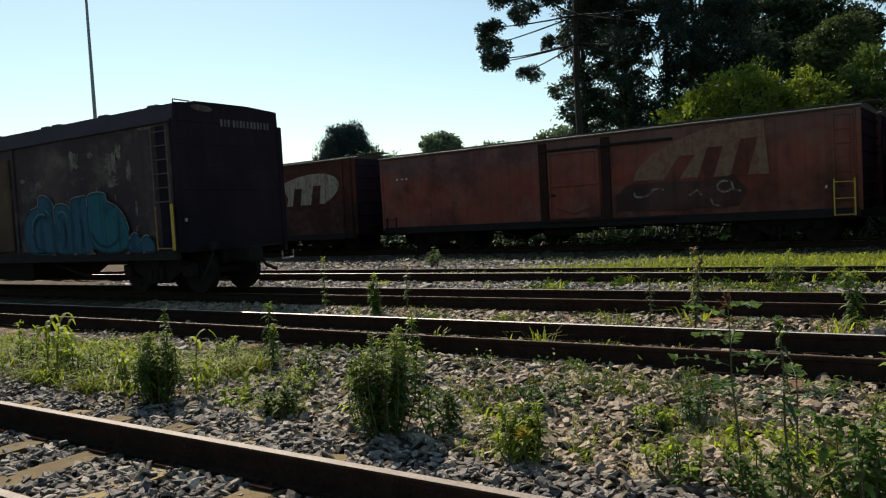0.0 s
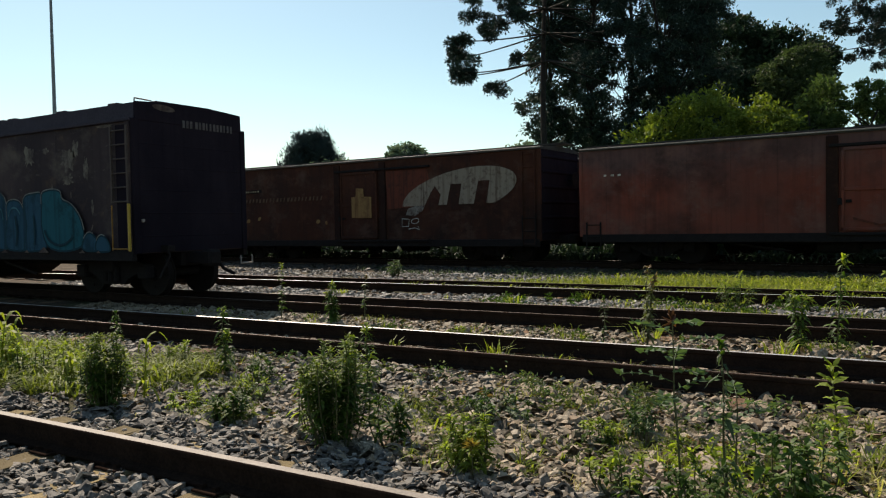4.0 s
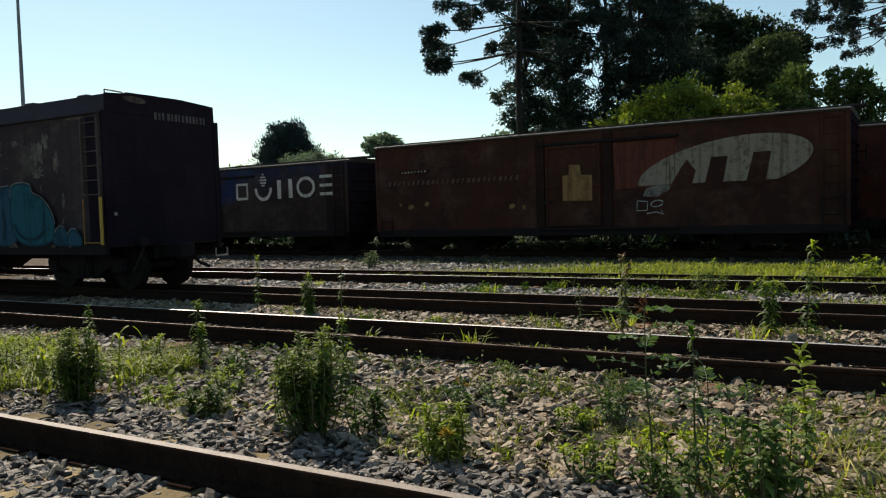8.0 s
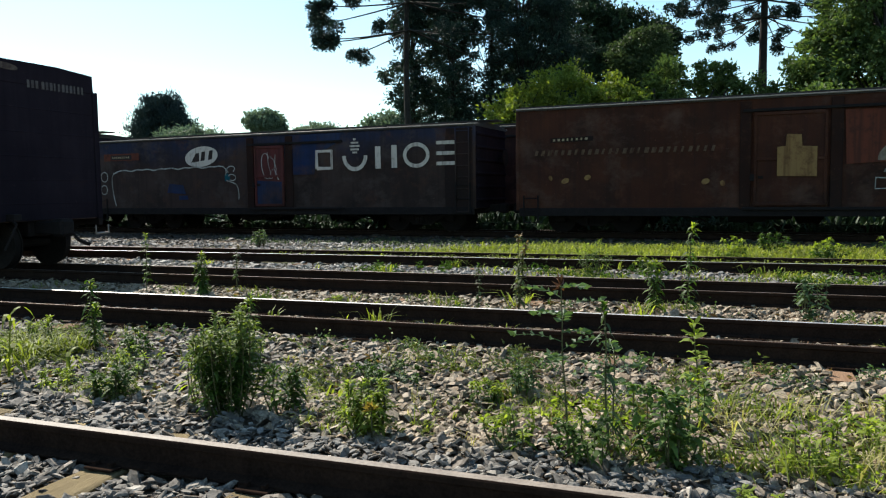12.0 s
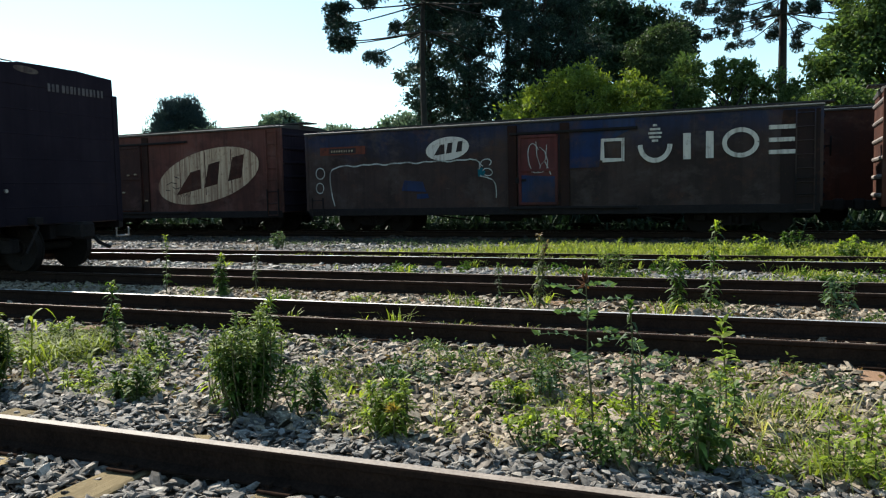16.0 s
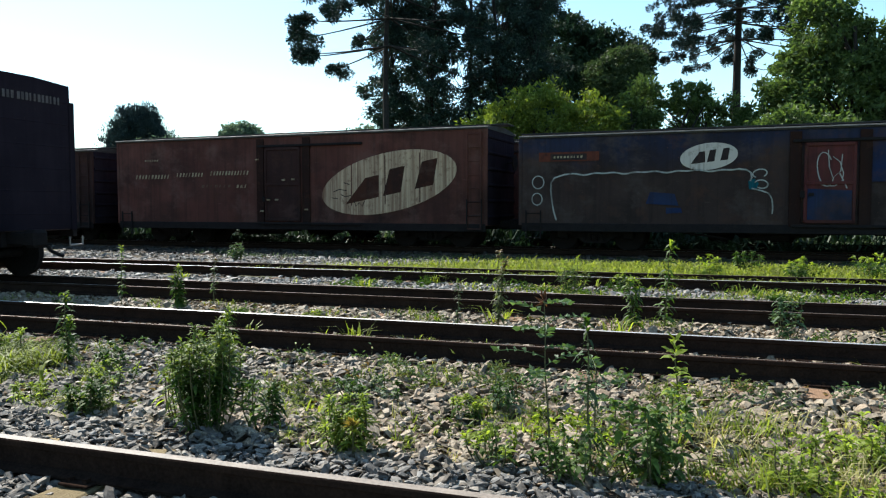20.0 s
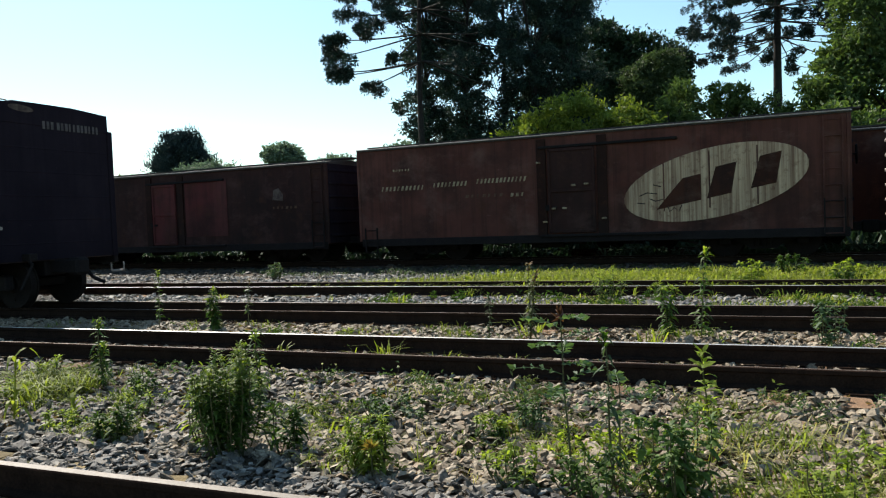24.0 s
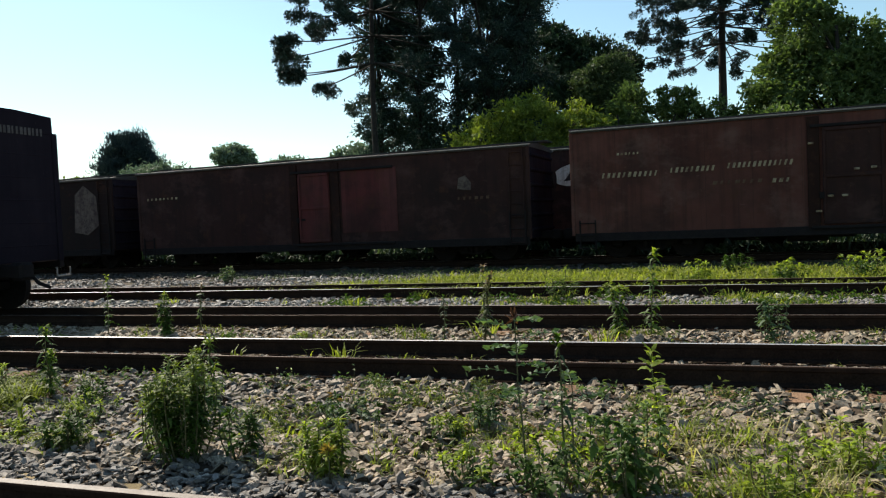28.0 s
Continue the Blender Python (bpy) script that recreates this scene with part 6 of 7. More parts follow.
bushy_weed(-4.6, 4.1, 0.2, 0.2, "small yellow-green weed in ballast", 8, 0.07, 0.26, 18, "young_leaf", seed=13)
bushy_weed(-4.95, 5.2, 0.26, 0.2, "dark low weed near the rail", 8, 0.07, 0.4, 26, seed=14, top="weed_leaf")
bushy_weed(-6.3, 4.4, 0.36, 0.3, "yellow-green weed in long grass", 11, 0.09, 0.22, 26, "young_leaf", seed=15)
bushy_weed(-6.9, 4.25, 0.42, 0.28, "green weed in long grass", 10, 0.09, 0.2, 28, seed=21)
bushy_weed(-7.7, 4.5, 0.46, 0.4, "yellow-green weed in long grass", 14, 0.09, 0.2, 28, "young_leaf", seed=22)
for i, (x, y, h, r, mat) in enumerate([(-5.9, 4.6, 0.26, 0.26, "young_leaf"), (-6.6, 4.7, 0.34, 0.26, "weed_leaf"), (-7.3, 4.75, 0.4, 0.3, "young_leaf"), (-8.4, 4.4, 0.5, 0.35, "weed_leaf"), (-8.9, 4.8, 0.4, 0.35, "young_leaf"), (-5.75, 4.15, 0.24, 0.2, "lush_leaf"), (-6.05, 5.3, 0.3, 0.2, "weed_leaf")]):
    bushy_weed(x, y, h, r, "leafy weed in a weedy strip beside the ballast", 10, 0.085, 0.2, 24, mat, seed=70 + i)
bushy_weed(0.42, 3.95, 0.3, 0.2, "yellow-green weed at the edge of the ballast", 6, 0.08, 0.22, 18, "young_leaf", seed=16)
bushy_weed(0.8, 4.55, 0.28, 0.3, "spreading green weed beside a sleeper end", 11, 0.08, 0.24, 22, "young_leaf", seed=17)
bushy_weed(1.15, 4.0, 0.36, 0.3, "low greyish green weed", 12, 0.08, 0.34, 24, "fern_leaf", seed=18, top="fern_leaf")
bushy_weed(0.12, 3.35, 0.14, 0.12, "small green weed in grey ballast", 5, 0.06, 0.3, 14, "young_leaf", seed=19)
stalk_weed(-5.55, 5.39, 0.66, "slim upright weed with yellow-green leaves", 1, 0.11, 0.26, 60, start=0.1, stems=2)
stalk_weed(-3.75, 5.3, 0.62, "slim leafy weed by the rail", 2, 0.11, 0.28, 46, start=0.1, stems=2)
stalk_weed(-7.1, 5.3, 0.56, "dark leafy weed by the rail", 12, 0.10, 0.3, 50, start=0.3, top="weed_leaf")
stalk_weed(-0.59, 3.89, 0.84, "tall thin weed with drooping dark leaves", 3, 0.095, 0.24, 44, "olive_leaf", start=0.2, top="weed_leaf", droop=(0.7, 1.5))
stalk_weed(-0.16, 4.72, 0.62, "pale green sapling with toothed leaves", 4, 0.12, 0.42, 30, "young_leaf", start=0.4, droop=(0.1, 0.6))
stalk_weed(-7.88, 8.69, 0.86, "thin tall weed between the tracks", 5, 0.10, 0.34, 50, start=0.2)
stalk_weed(-6.88, 8.69, 0.60, "upright leafy weed between the tracks", 6, 0.12, 0.3, 75, start=0.12, stems=3, lean=0.03)
stalk_weed(-6.43, 8.84, 0.70, "thin weed with a brownish top", 7, 0.09, 0.32, 50, "olive_leaf", start=0.3, top="brown_leaf")
stalk_weed(-0.42, 8.73, 1.0, "tall weed with a star-shaped leafy top", 8, 0.13, 0.26, 80, start=0.15)
stalk_weed(-0.75, 8.6, 0.62, "leafy weed between the tracks", 9, 0.12, 0.3, 60, start=0.15, stems=2)
stalk_weed(-2.3, 8.56, 0.92, "dark thin-stemmed weed between the tracks", 10, 0.10, 0.24, 60, "dull_leaf", start=0.12, top="brown_leaf", stems=4)
stalk_weed(-2.75, 8.4, 0.6, "small dark weed between the tracks", 11, 0.08, 0.25, 50, "olive_leaf", start=0.2, top="weed_leaf")
bushy_weed(0.85, 8.7, 0.5, 0.22, "greyish leafy weed between the tracks", 8, 0.09, 0.35, 24, "fern_leaf", seed=31, top="fern_leaf")
bushy_weed(-4.6, 8.3, 0.2, 0.12, "tiny yellow-green weed by the rail", 5, 0.07, 0.25, 22, "young_leaf", seed=32)
bushy_weed(-2.0, 12.2, 0.55, 0.4, "feathery green weed beside the far track", 12, 0.12, 0.12, 36, seed=33)
bushy_weed(-1.2, 12.5, 0.3, 0.3, "low green weed beside the far track", 9, 0.1, 0.2, 26, seed=34)
bushy_weed(0.1, 14.2, 0.5, 0.35, "bright green weed in the grass strip", 10, 0.12, 0.3, 26, "young_leaf", seed=35)
bushy_weed(1.6, 14.6, 0.5, 0.5, "leafy green weed in the grass strip", 14, 0.12, 0.3, 26, seed=36)
bushy_weed(2.9, 15.2, 0.6, 0.6, "leafy green weed in the grass strip", 14, 0.12, 0.3, 26, seed=37)
bushy_weed(0.9, 16.4, 0.5, 0.35, "dark leafy weed before the train", 10, 0.12, 0.3, 28, seed=38, top="weed_leaf")
bushy_weed(-11.5, 17.0, 0.45, 0.3, "greyish weed at the edge of the gravel", 10, 0.1, 0.35, 30, "fern_leaf", seed=39, top="fern_leaf")
pinnate_weed(-0.79, 3.82, 0.92, "thin tree seedling with feather-like leaves and a red tip", 1, 11, 0.22)
pinnate_weed(-0.62, 4.3, 0.5, "small seedling with feather-like leaves", 2, 7, 0.16, red=False)
tall_grass(-7.43, 4.21, 0.85, "tall maize-like grass with hanging broad blades", 3, 1, 0.42, 0.04, 0.07)
tall_grass(-5.2, 4.15, 0.66, "maize-like grass with arching blades above a bush", 1, 2, 0.36, 0.032)
tall_grass(-7.9, 4.6, 0.6, "broad-bladed arching grass in a weedy strip", 3, 3, 0.36, 0.03, 0.1)
tall_grass(-6.2, 4.2, 0.42, "low broad-bladed grass in a weedy strip", 2, 4, 0.3, 0.026, 0.08)
tall_grass(-4.7, 4.3, 0.4, "small broad-bladed yellow-green grass", 1, 5, 0.26, 0.03)


def dandelion(x, y, h, seed):
    g = np.random.default_rng(seed)
    thing = tagged(empty("dandelion", Matrix.Translation((x, y, ground_z(x, y)))), "thin stalk with a fluffy white seed head", "weed", "weeds between the tracks")
    pts = stem_points(g, h, 0.1)
    np_mesh("stem", *limb_arrays(pts, np.linspace(0.003, 0.002, 6), 5), M["stem"], thing)
    d = unit(g.normal(size=(70, 3)))
    np_mesh("seed_head", *leaf_arrays(pts[-1] + d * 0.002, d, 0.008, 0.0022, 0.0), M["fluff"], thing)


for i, (x, y, h) in enumerate([(-3.27, 5.5, 0.3), (-3.18, 5.55, 0.27), (-2.65, 5.6, 0.24), (-2.33, 5.55, 0.2), (-2.1, 5.6, 0.18)]):
    dandelion(x, y, h, 80 + i)
for i, (x, y, h, r, n, wd) in enumerate([(-3.35, 6.85, 0.30, 0.13, 22, 0.02), (-3.62, 6.82, 0.26, 0.05, 8, 0.018), (-4.53, 6.8, 0.24, 0.05, 7, 0.026), (-2.7, 6.85, 0.24, 0.16, 24, 0.012), (-2.0, 6.8, 0.16, 0.14, 30, 0.01), (-5.0, 6.85, 0.16, 0.06, 8, 0.02), (-1.2, 6.85, 0.14, 0.05, 8, 0.014), (1.2, 6.5, 0.22, 0.1, 10, 0.02), (-5.4, 11.6, 0.28, 0.1, 14, 0.03), (-4.9, 13.2, 0.3, 0.14, 26, 0.02), (-9.5, 12.2, 0.2, 0.1, 14, 0.02), (-2.6, 4.55, 0.24, 0.08, 9, 0.024), (-0.9, 8.3, 0.3, 0.12, 20, 0.02), (-2.4, 8.9, 0.3, 0.14, 18, 0.022)]):
    grass_clump(x, y, h, r, n, "small clump of bright grass", seed=20 + i, width=wd)


def scatter(name, label, n, area, h, width, material, seed, keep=None, kind="stuff", category="grass", tuft=1):
    """Many loose blades over a patch."""
    g = np.random.default_rng(seed)
    x, y = g.uniform(area[0], area[1], n), g.uniform(area[2], area[3], n)
    if keep is not None:
        k = keep(x, y, g)
        x, y = x[k], y[k]
    if tuft > 1:
        x, y = np.repeat(x, tuft), np.repeat(y, tuft)
        x, y = x + g.normal(size=len(x)) * 0.015, y + g.normal(size=len(x)) * 0.015
    z = gh(x, y)
    m = len(x)
    v, f = blade_arrays(np.stack([x, y, z - 0.01], -1), g.uniform(0, 2 * np.pi, m), g.uniform(h[0], h[1], m), g.uniform(0.5, 1.7, m), width * g.uniform(0.6, 1.4, m))
    tagged(np_mesh(name, v, f, M[material]), label, category, kind=kind)


def patchy(scale, level, seed):
    def keep(x, y, g):
        s = np.sin(x * scale + seed) * np.sin(y * scale * 1.3 - seed) + 0.6 * np.sin(x * scale * 2.3 + y * 1.7 * scale + seed * 2) + g.normal(size=len(x)) * 0.35
        return s > level
    return keep


def strip(x, y, g):
    front = 13.25 + 0.2 * np.sin(x * 3.1)
    left = -9.0 + 0.9 * (y - 13) + g.normal(size=len(x)) * 0.7
    bare = np.sin(x * 1.9 + y * 2.1) * np.sin(y * 3.0 - x * 0.7) + g.normal(size=len(x)) * 0.4
    return (y > front) & (x > left) & (bare > -0.75)


scatter("grass_strip", "bright sunlit grass strip before the train", 33000, (-10, 9, 13.2, 17.9), (0.07, 0.28), 0.022, "grass", 41, strip)
scatter("dry_grass", "dry straw among the grass before the train", 7000, (-9, 9, 13.4, 17.8), (0.05, 0.24), 0.016, "dry_grass", 40, lambda x, y, g: strip(x, y, g) & patchy(1.9, 0.2, 9)(x, y, g))
scatter("grass_patch", "thin grass along the far track", 9000, (-8, 7, 10.9, 12.8), (0.06, 0.2), 0.016, "grass", 42, lambda x, y, g: (x > -3 + g.normal(size=len(x)) * 2) & patchy(1.7, 0.3, 3)(x, y, g))
scatter("grass_patch", "grass growing over the rails of the far track", 500, (-5.5, 8, 12.7, 13.95), (0.12, 0.32), 0.016, "short_grass", 50, patchy(2.3, 0.55, 6), tuft=6)
scatter("grass_patch", "yellow-green grass growing in the ballast", 1900, (-10.5, -5.5, 3.9, 5.4), (0.08, 0.34), 0.012, "short_grass", 43, patchy(2.6, -0.1, 1), tuft=7)
scatter("grass_patch", "short green grass among stones", 1300, (-5.8, 0.2, 3.75, 6.0), (0.04, 0.17), 0.009, "short_grass", 44, patchy(3.1, 0.7, 2), tuft=8)
scatter("grass_patch", "dry grass among stones", 1000, (-9, 2.4, 3.8, 6.1), (0.03, 0.14), 0.005, "dry_grass", 45, patchy(2.9, 0.6, 5), tuft=6)
scatter("grass_patch", "grass and weeds at the ballast edge", 520, (-0.2, 2.6, 3.75, 5.1), (0.08, 0.28), 0.011, "short_grass", 46, patchy(4.3, 0.7, 4), tuft=6)
scatter("grass_patch", "dry pale grass at the ballast edge", 420, (-0.4, 2.6, 3.7, 5.3), (0.06, 0.26), 0.008, "dry_grass", 51, patchy(3.7, 0.5, 8), tuft=6)
scatter("grass_patch", "sparse grass between the tracks", 800, (-10, 4, 7.55, 9.1), (0.04, 0.2), 0.010, "short_grass", 47, patchy(2.0, 0.6, 6), tuft=8)
scatter("far_grass", "rough olive grass beyond the train", 7000, (-44, 14, 28.0, 34.0), (0.08, 0.35), 0.06, "olive_leaf", 48, patchy(0.8, 0.1, 3))
# Undergrowth added, dark, to hide bright ground seen below the wagons.
scatter("undergrowth", "dark undergrowth added to close the view under the wagons", 12000, (-75, 16, 28.5, 33.0), (0.4, 1.3), 0.09, "dark_leaf", 52, patchy(0.7, -0.4, 4), category="weeds")
# A darker leaf colour puts the train's shade into this grass.
scatter("shade_grass", "grass coloured dark for the shade of the train", 6000, (-14, 6, 17.6, 19.6), (0.05, 0.2), 0.02, "olive_leaf", 49, patchy(1.4, 0.2, 2))


def ground_cover(name, label, n, area, leaf, material, seed, keep):
    """Low leafy weeds: small leaves in rosettes close to the ground."""
    g = np.random.default_rng(seed)
    x, y = g.uniform(area[0], area[1], n), g.uniform(area[2], area[3], n)
    k = keep(x, y, g)
    x, y = x[k], y[k]
    per = 12
    m = len(x) * per
    c = np.repeat(np.stack([x, y, gh(x, y)], -1), per, 0) + np.random.default_rng(seed + 1).normal(size=(m, 3)) * [0.02, 0.02, 0.0] + np.stack([np.zeros(m), np.zeros(m), 0.015 + np.abs(np.random.default_rng(seed + 2).normal(size=m)) * 0.045], -1)
    a = g.uniform(0, 2 * np.pi, m)
    v, f = leaf_arrays(c, np.stack([np.cos(a), np.sin(a), g.uniform(0.1, 1.0, m)], -1), leaf * g.uniform(0.6, 1.3, m), leaf * 0.4, 0.2)
    tagged(np_mesh(name, v, f, M[material]), label, "weeds", kind="stuff")


ground_cover("low_weeds", "low leafy weeds spreading over ballast", 1900, (-9, 0.6, 3.85, 6.1), 0.048, "dull_leaf", 61, patchy(2.9, 0.55, 1))
ground_cover("low_weeds", "low weeds by the ballast edge", 420, (-1.3, 2.2, 3.78, 5.0), 0.05, "young_leaf", 62, patchy(3.1, 0.5, 4))
ground_cover("low_weeds", "low weeds along the second rail", 420, (-6, 2.2, 5.5, 6.15), 0.04, "fern_leaf", 63, patchy(3.0, 0.5, 7))
ground_cover("low_weeds", "low weeds between the tracks", 420, (-9, 4, 7.6, 9.0), 0.05, "weed_leaf", 64, patchy(1.9, 0.5, 3))
ground_cover("low_weeds", "weeds at the far track", 700, (-6, 7, 11.0, 13.2), 0.07, "weed_leaf", 65, patchy(1.6, 0.2, 8))
ground_cover("low_weeds", "tall weeds in the grass strip", 900, (-4, 8, 13.4, 17.0), 0.10, "grass", 66, patchy(1.3, 0.1, 5))
# Added tall dark weeds that close off the bright band under the wagons.
scatter("far_weeds", "dark weeds added to block light under the train", 17000, (-55, 12, 22.9, 23.9), (0.15, 0.65), 0.06, "dark_leaf", 67, patchy(0.9, -0.15, 5))



def litter(label, n, area, leaf, seed, keep):
    """Dead leaves and twigs lying flat on the stones."""
    g = np.random.default_rng(seed)
    x, y = g.uniform(area[0], area[1], n), g.uniform(area[2], area[3], n)
    k = keep(x, y, g)
    x, y = x[k], y[k]
    m = len(x)
    a = g.uniform(0, 2 * np.pi, m)
    L = leaf * g.uniform(0.5, 1.6, m)
    v, f = leaf_arrays(np.stack([x, y, gh(x, y) + g.uniform(0.015, 0.05, m)], -1), np.stack([np.cos(a), np.sin(a), g.normal(size=m) * 0.25], -1), L, L * g.uniform(0.1, 0.45, m), 0.1)
    tagged(np_mesh("leaf_litter", v, f, M["brown_leaf"]), label, "dead leaves", kind="stuff")


litter("dry brown leaves and twigs among old ballast", 2600, (-9, 2.6, 3.85, 6.2), 0.06, 91, patchy(1.7, -0.3, 2))
litter("dry brown leaves between the tracks", 2200, (-10, 4, 7.5, 9.2), 0.07, 92, patchy(1.5, -0.2, 4))

for i, (x, y, a, l) in enumerate([(-2.15, 4.35, 0.05, 0.35), (-1.75, 4.75, 1.25, 0.34), (-2.9, 5.1, 0.4, 0.3), (-0.9, 5.0, 2.2, 0.25), (-4.2, 4.5, 2.6, 0.3), (-10.6, 8.0, 0.5, 0.5), (-1.35, 4.6, 0.9, 0.42), (-1.1, 5.1, 1.9, 0.3), (-3.4, 4.7, 2.2, 0.28), (-3.9, 4.9, 0.7, 0.25), (-2.45, 4.7, 2.9, 0.22)]):
    bm = tube(bmesh.new(), (-l / 2, 0, 0.012), (0, 0.02, 0.03), 0.006, 0.005, 6)
    tube(bm, (0, 0.02, 0.03), (l / 2, -0.01, 0.02), 0.005, 0.003, 6)
    ob = part("dry_stick", bm, M["stick"])
    ob.location, ob.rotation_euler = (x, y, ground_z(x, y) + 0.03), (0, 0, a)
    tagged(ob, "pale dry stick lying on ballast", "stick")
# ---------------------------------------------------------------- ballast, stone by stone
def rock_shapes(n, seed, worn):
    """Crushed stones: flat slabs with an uneven rim and a tilted upper face; worn ones have a rounded shoulder."""
    g = np.random.default_rng(seed)
    k = 5
    i = np.arange(k)
    j = (i + 1) % k
    rings = 3 if worn else 2
    faces = []
    for q in range(rings - 1):
        faces += [(q * k + c, q * k + d, q * k + k + d) for c, d in zip(i, j)] + [(q * k + c, q * k + k + d, q * k + k + c) for c, d in zip(i, j)]
    faces += [((rings - 1) * k, (rings - 1) * k + c, (rings - 1) * k + c + 1) for c in range(1, k - 1)]
    out = []
    for _ in range(n):
        ang = (i + g.uniform(-0.3, 0.3, k)) * 2 * np.pi / k
        rad = g.uniform(0.8, 1.15, k)
        rim = np.stack([np.cos(ang) * rad, np.sin(ang) * rad, 0 * ang], -1)
        low = rim * g.uniform(0.7, 0.9) + [0, 0, -0.5]
        mid = rim + np.stack([0 * ang, 0 * ang, g.uniform(-0.1, 0.2, k)], -1)
        up = rim * g.uniform(0.5, 0.8, (k, 1)) + [g.uniform(-0.12, 0.12), g.uniform(-0.12, 0.12), 0]
        up[:, 2] = g.uniform(0.42, 0.6) + up[:, 0] * g.uniform(-0.3, 0.3) + up[:, 1] * g.uniform(-0.3, 0.3)
        out.append(np.concatenate([low, mid, up] if worn else [mid - [0, 0, 0.3], up]) * [g.uniform(1.05, 1.6), g.uniform(0.65, 0.95), g.uniform(0.36, 0.64)])
    return np.array(out), np.array(faces)


WORN = rock_shapes(26, 3, True)
PLAIN = rock_shapes(22, 4, False)


def rock_field(name, label, n, area, size, material, seed, keep=None, lift=0.0, kind_of=PLAIN, heap=0.03):
    g = np.random.default_rng(seed)
    x, y = g.uniform(area[0], area[1], n), g.uniform(area[2], area[3], n)
    if keep is not None:
        k = keep(x, y)
        x, y = x[k], y[k]
    m = len(x)
    s = size * np.exp(g.normal(size=m) * 0.33) / 2
    yaw, tilt, roll = g.uniform(0, 2 * np.pi, m), np.clip(g.normal(size=m) * 0.44, -0.8, 0.8), np.clip(g.normal(size=m) * 0.44, -0.8, 0.8)
    shapes, faces = kind_of
    v = shapes[g.integers(0, len(shapes), m)] * s[:, None, None]
    cy, sy, ct, st, cr, sr = np.cos(yaw), np.sin(yaw), np.cos(tilt), np.sin(tilt), np.cos(roll), np.sin(roll)
    v = np.stack([v[..., 0], v[..., 1] * cr[:, None] - v[..., 2] * sr[:, None], v[..., 1] * sr[:, None] + v[..., 2] * cr[:, None]], -1)
    v = np.stack([v[..., 0] * ct[:, None] + v[..., 2] * st[:, None], v[..., 1], -v[..., 0] * st[:, None] + v[..., 2] * ct[:, None]], -1)
    v = np.stack([v[..., 0] * cy[:, None] - v[..., 1] * sy[:, None], v[..., 0] * sy[:, None] + v[..., 1] * cy[:, None], v[..., 2]], -1)
    z = gh(x, y) + lift + g.uniform(0, 1, m) * heap
    v += np.stack([x, y, z], -1)[:, None]
    k = v.shape[1]
    f = (faces[None] + (np.arange(m) * k)[:, None, None]).reshape(-1, 3)
    return tagged(np_mesh(name, v.reshape(-1, 3), f, material), label, "ballast", kind="stuff")


def off_rails(ya, yb, sleepers=()):
    def keep(x, y):
        k = (np.abs(y - ya) > 0.075) & (np.abs(y - yb) > 0.075)
        for at in sleepers:
            on = (np.abs(x - at) < 0.125) & (y > ya - 0.42) & (y < yb + (0.56 if at < -2.5 else 0.34))
            k &= ~on | (np.sin(x * 41 + y * 37) > 0.95)
        return k
    return keep


def first_bed(x, y):
    """Where the first track's stones lie: clear of rails and sleepers, thinning out beyond the shoulder."""
    return off_rails(1.90, 2.92, [q for q in FIRST_SLEEPERS if q != -3.76])(x, y) & ((y < 3.55) | (np.sin(x * 13 + y * 29) > (y - 3.55) * 6 - 1))


def clean(x, y):
    return x > -4.7 + 0.6 * np.sin(y * 57 + x * 83)


first = rock_field("ballast", "angular grey crushed-stone ballast along the first track", 14500, (-5.3, 1.8, 1.65, 3.95), 0.053, M["ballast"], 1, lambda x, y: first_bed(x, y) & clean(x, y), 0.004, WORN)
rock_field("ballast", "dirty dark crushed-stone ballast along the first track", 8500, (-8.0, -4.1, 1.65, 3.95), 0.053, M["dirty_ballast"], 14, lambda x, y: first_bed(x, y) & ~clean(x, y), 0.004, WORN)
rock_field("ballast", "grey ballast on the near shoulder of the first track", 4500, (-8.0, 1.8, 0.95, 1.7), 0.05, M["ballast"], 13, off_rails(1.90, 2.92, FIRST_SLEEPERS), 0.004)
def old_bed(x, y):
    """The old stones between the first two tracks: off the sleeper ends, thin where grass has grown in."""
    ends = (np.abs((x + 15.73 + 0.285) % 0.57 - 0.285) < 0.11) & (y > 5.88) & (x > 0.2)
    return off_rails(6.32, 99)(x, y) & ~ends & ((y > 3.8) | (np.sin(x * 17 + y * 23) < (y - 3.5) * 6 - 1)) & ((x > -5.2) | (np.sin(x * 31 + y * 47) > 0.25))


def browner(x, y):
    return x > -3.2 + 1.2 * np.sin(y * 61 + x * 79)


rock_field("ballast", "old brownish ballast between the tracks", 10200, (-4.6, 2.9, 3.5, 6.5), 0.066, M["old_ballast"], 2, lambda x, y: old_bed(x, y) & browner(x, y), 0.0, heap=0.04)
rock_field("ballast", "old grey-brown ballast among weeds", 11000, (-10, -1.9, 3.5, 6.5), 0.066, M["grey_old_ballast"], 15, lambda x, y: old_bed(x, y) & ~browner(x, y), 0.0, heap=0.04)
rock_field("ballast", "brown ballast between the second rails", 5000, (-12, 4, 6.35, 7.3), 0.062, M["old_ballast"], 3, off_rails(6.32, 7.32), -0.005)
rock_field("ballast", "mixed ballast between the second and third tracks", 12000, (-13, 4.2, 7.4, 9.3), 0.07, M["old_ballast"], 4, off_rails(7.32, 9.29))
rock_field("ballast", "mixed ballast on the third track", 4600, (-17, 5, 9.3, 10.3), 0.062, M["old_ballast"], 5, off_rails(9.29, 10.29), -0.005)
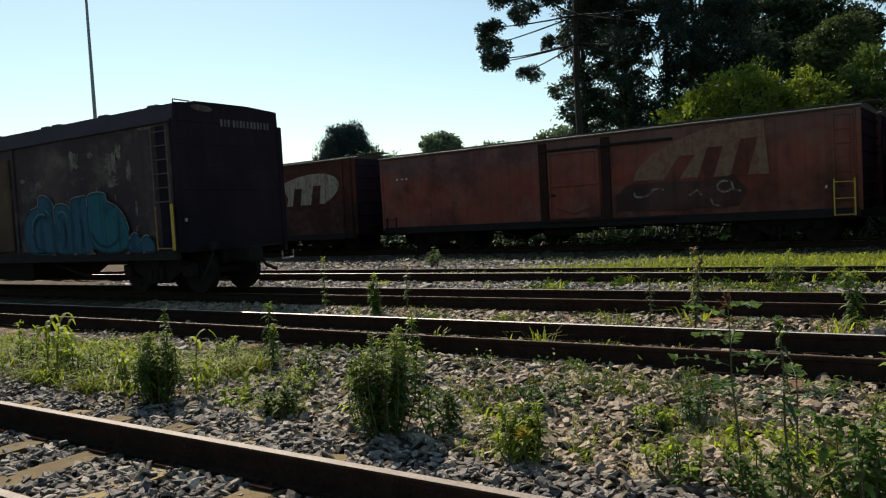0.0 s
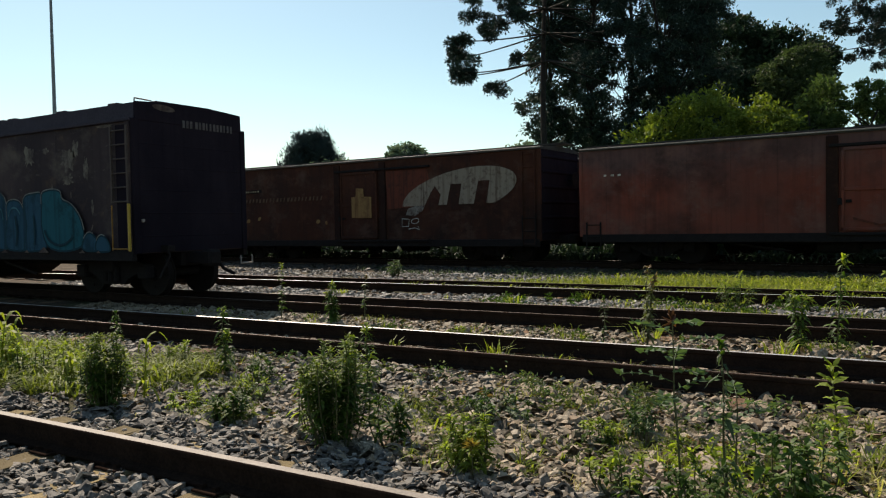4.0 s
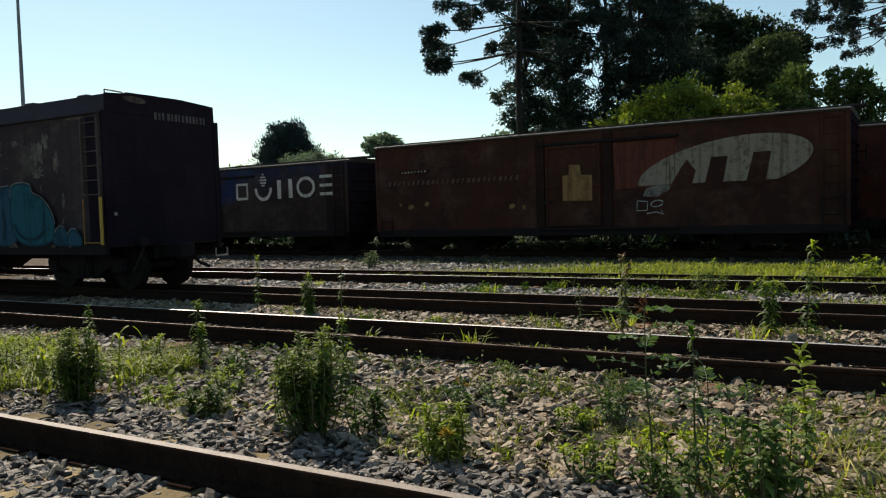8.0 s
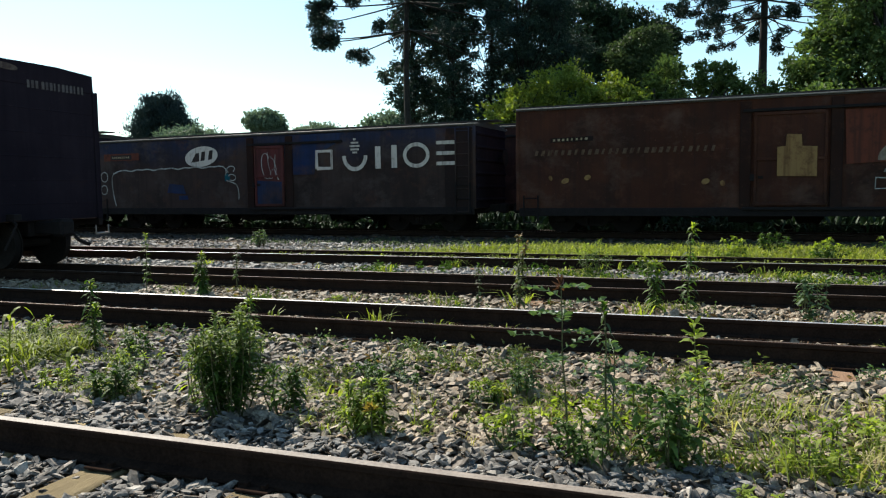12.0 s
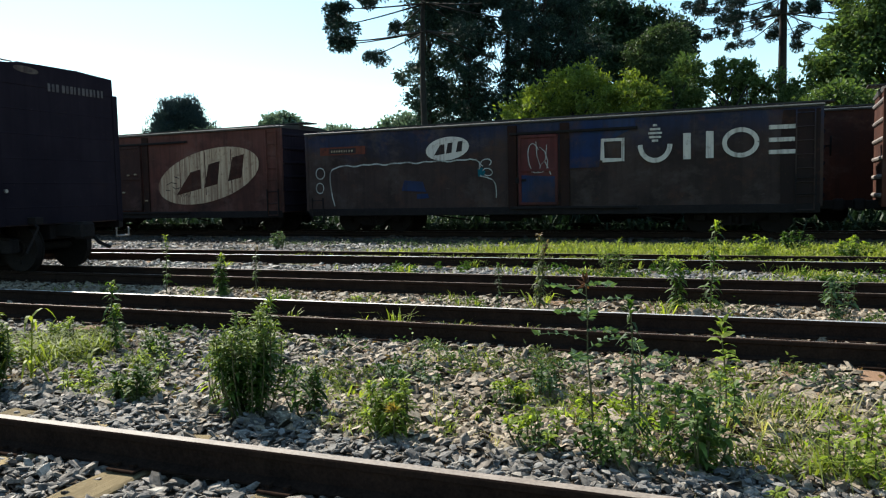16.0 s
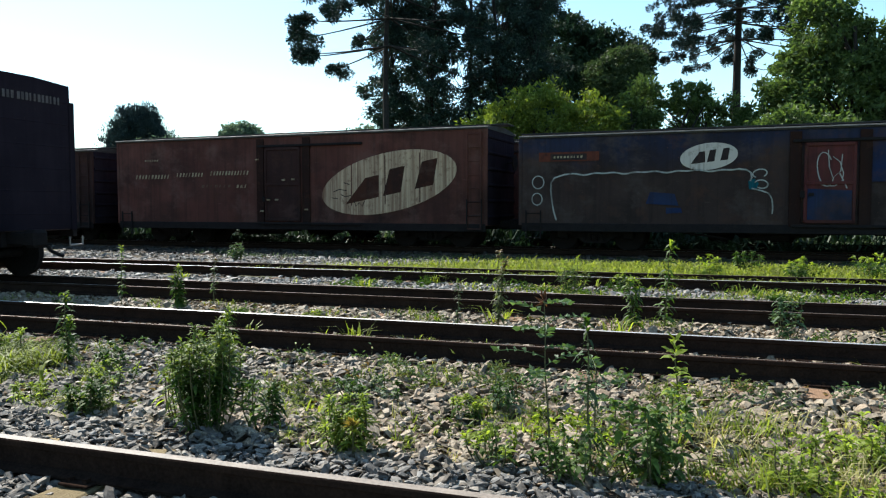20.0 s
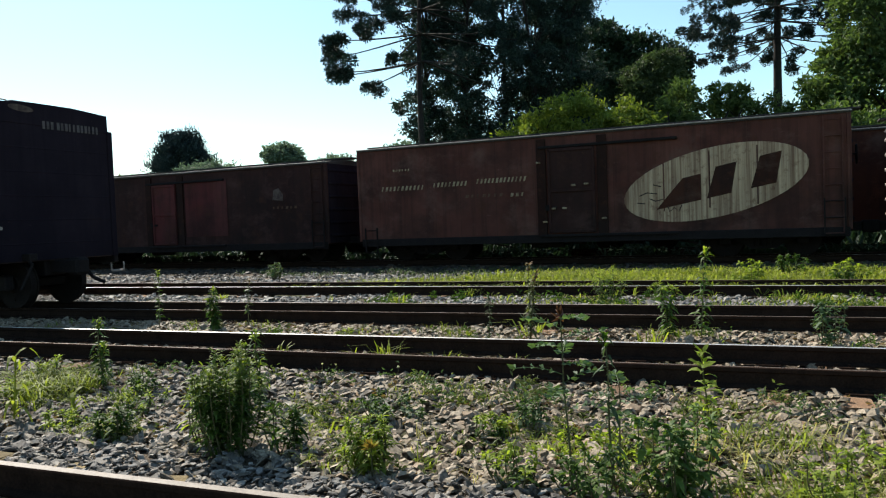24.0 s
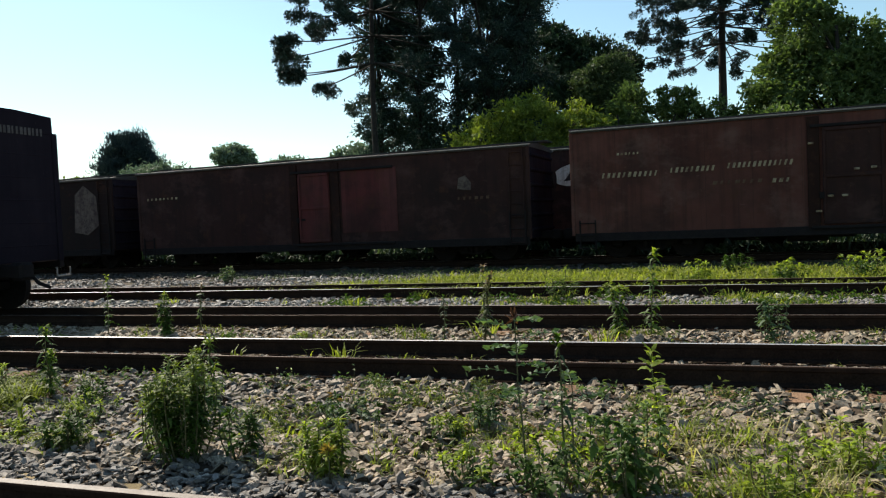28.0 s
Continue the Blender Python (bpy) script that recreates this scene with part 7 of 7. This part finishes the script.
rock_field("ballast", "grey gravel beyond the third track", 10500, (-19, 6, 10.35, 12.95), 0.072, M["pale_gravel"], 6, off_rails(10.29, 12.92))
rock_field("ballast", "grey gravel before the train", 6000, (-22, -5, 13.0, 18.2), 0.084, M["pale_gravel"], 7, lambda x, y: (np.abs(y - 13.92) > 0.09) & (x < -9.5 + 0.9 * (y - 13) + 1.2 * np.sin(y * 5 + x)))
rock_field("ballast", "grey ballast further along the first track", 6500, (1.8, 8.0, 0.95, 3.8), 0.065, M["ballast"], 11, off_rails(1.90, 2.92, FIRST_SLEEPERS), 0.006)
rock_field("ballast", "old ballast further along the second track", 3500, (2.9, 8.0, 3.8, 9.2), 0.07, M["old_ballast"], 12, off_rails(6.32, 7.32))
# These stones carry the train's shade in their colour.
rock_field("ballast", "shade-dark ballast under the train", 4600, (-26, 8, 18.3, 22.5), 0.09, M["shaded_ballast"], 8)

# the stones nearest the camera lie loose on the bed, one by one
stone_meshes = []
for v in WORN[0]:
    me = bpy.data.meshes.new("stone")
    me.from_pydata((v * 0.025).tolist(), [], WORN[1].tolist())
    me.materials.append(M["loose_stone"])
    stone_meshes.append(me)
r = random.Random(9)
for i in range(300):
    x, y = r.uniform(-3.9, 0.1), r.uniform(3.03, 3.62)
    if y < 3.5 and min(abs(x - q) for q in FIRST_SLEEPERS) < 0.12:
        y += 0.45
    ob = new("stone", stone_meshes[r.randrange(len(stone_meshes))])
    ob.parent = first
    k = r.uniform(0.75, 1.25)
    ob.location, ob.scale = (x, y, float(gh(x, y)) + 0.04 + r.uniform(0, 0.012)), (k, k, k)
    ob.rotation_euler = (r.gauss(0, 0.25), r.gauss(0, 0.25), r.uniform(0, 6.3))


def run(t):
    """How far the train has come: it slows a little."""
    return 2.18 * t - 0.00415 * t * t


def motions():
    for thing, u in WAGONS.values():
        rows = []
        for t in range(0, 29):
            p = Vector((0, TRAIN_Y, RAIL_TOP)) + T_DIR * (u + run(t)) + T_OUT * HALF
            rows.append((t, Matrix.Translation(p) @ Matrix.Rotation(TRAIN_A, 4, "Z")))
        walk(thing, rows)
    times = [k * 0.2 for k in range(141)]
    for ob, wx in WHEEL_OBJECTS:
        walk(ob, [(t, pose(wx, 0, 0.40, 0, math.degrees(run(t) / 0.40), 0)) for t in times])


motions()
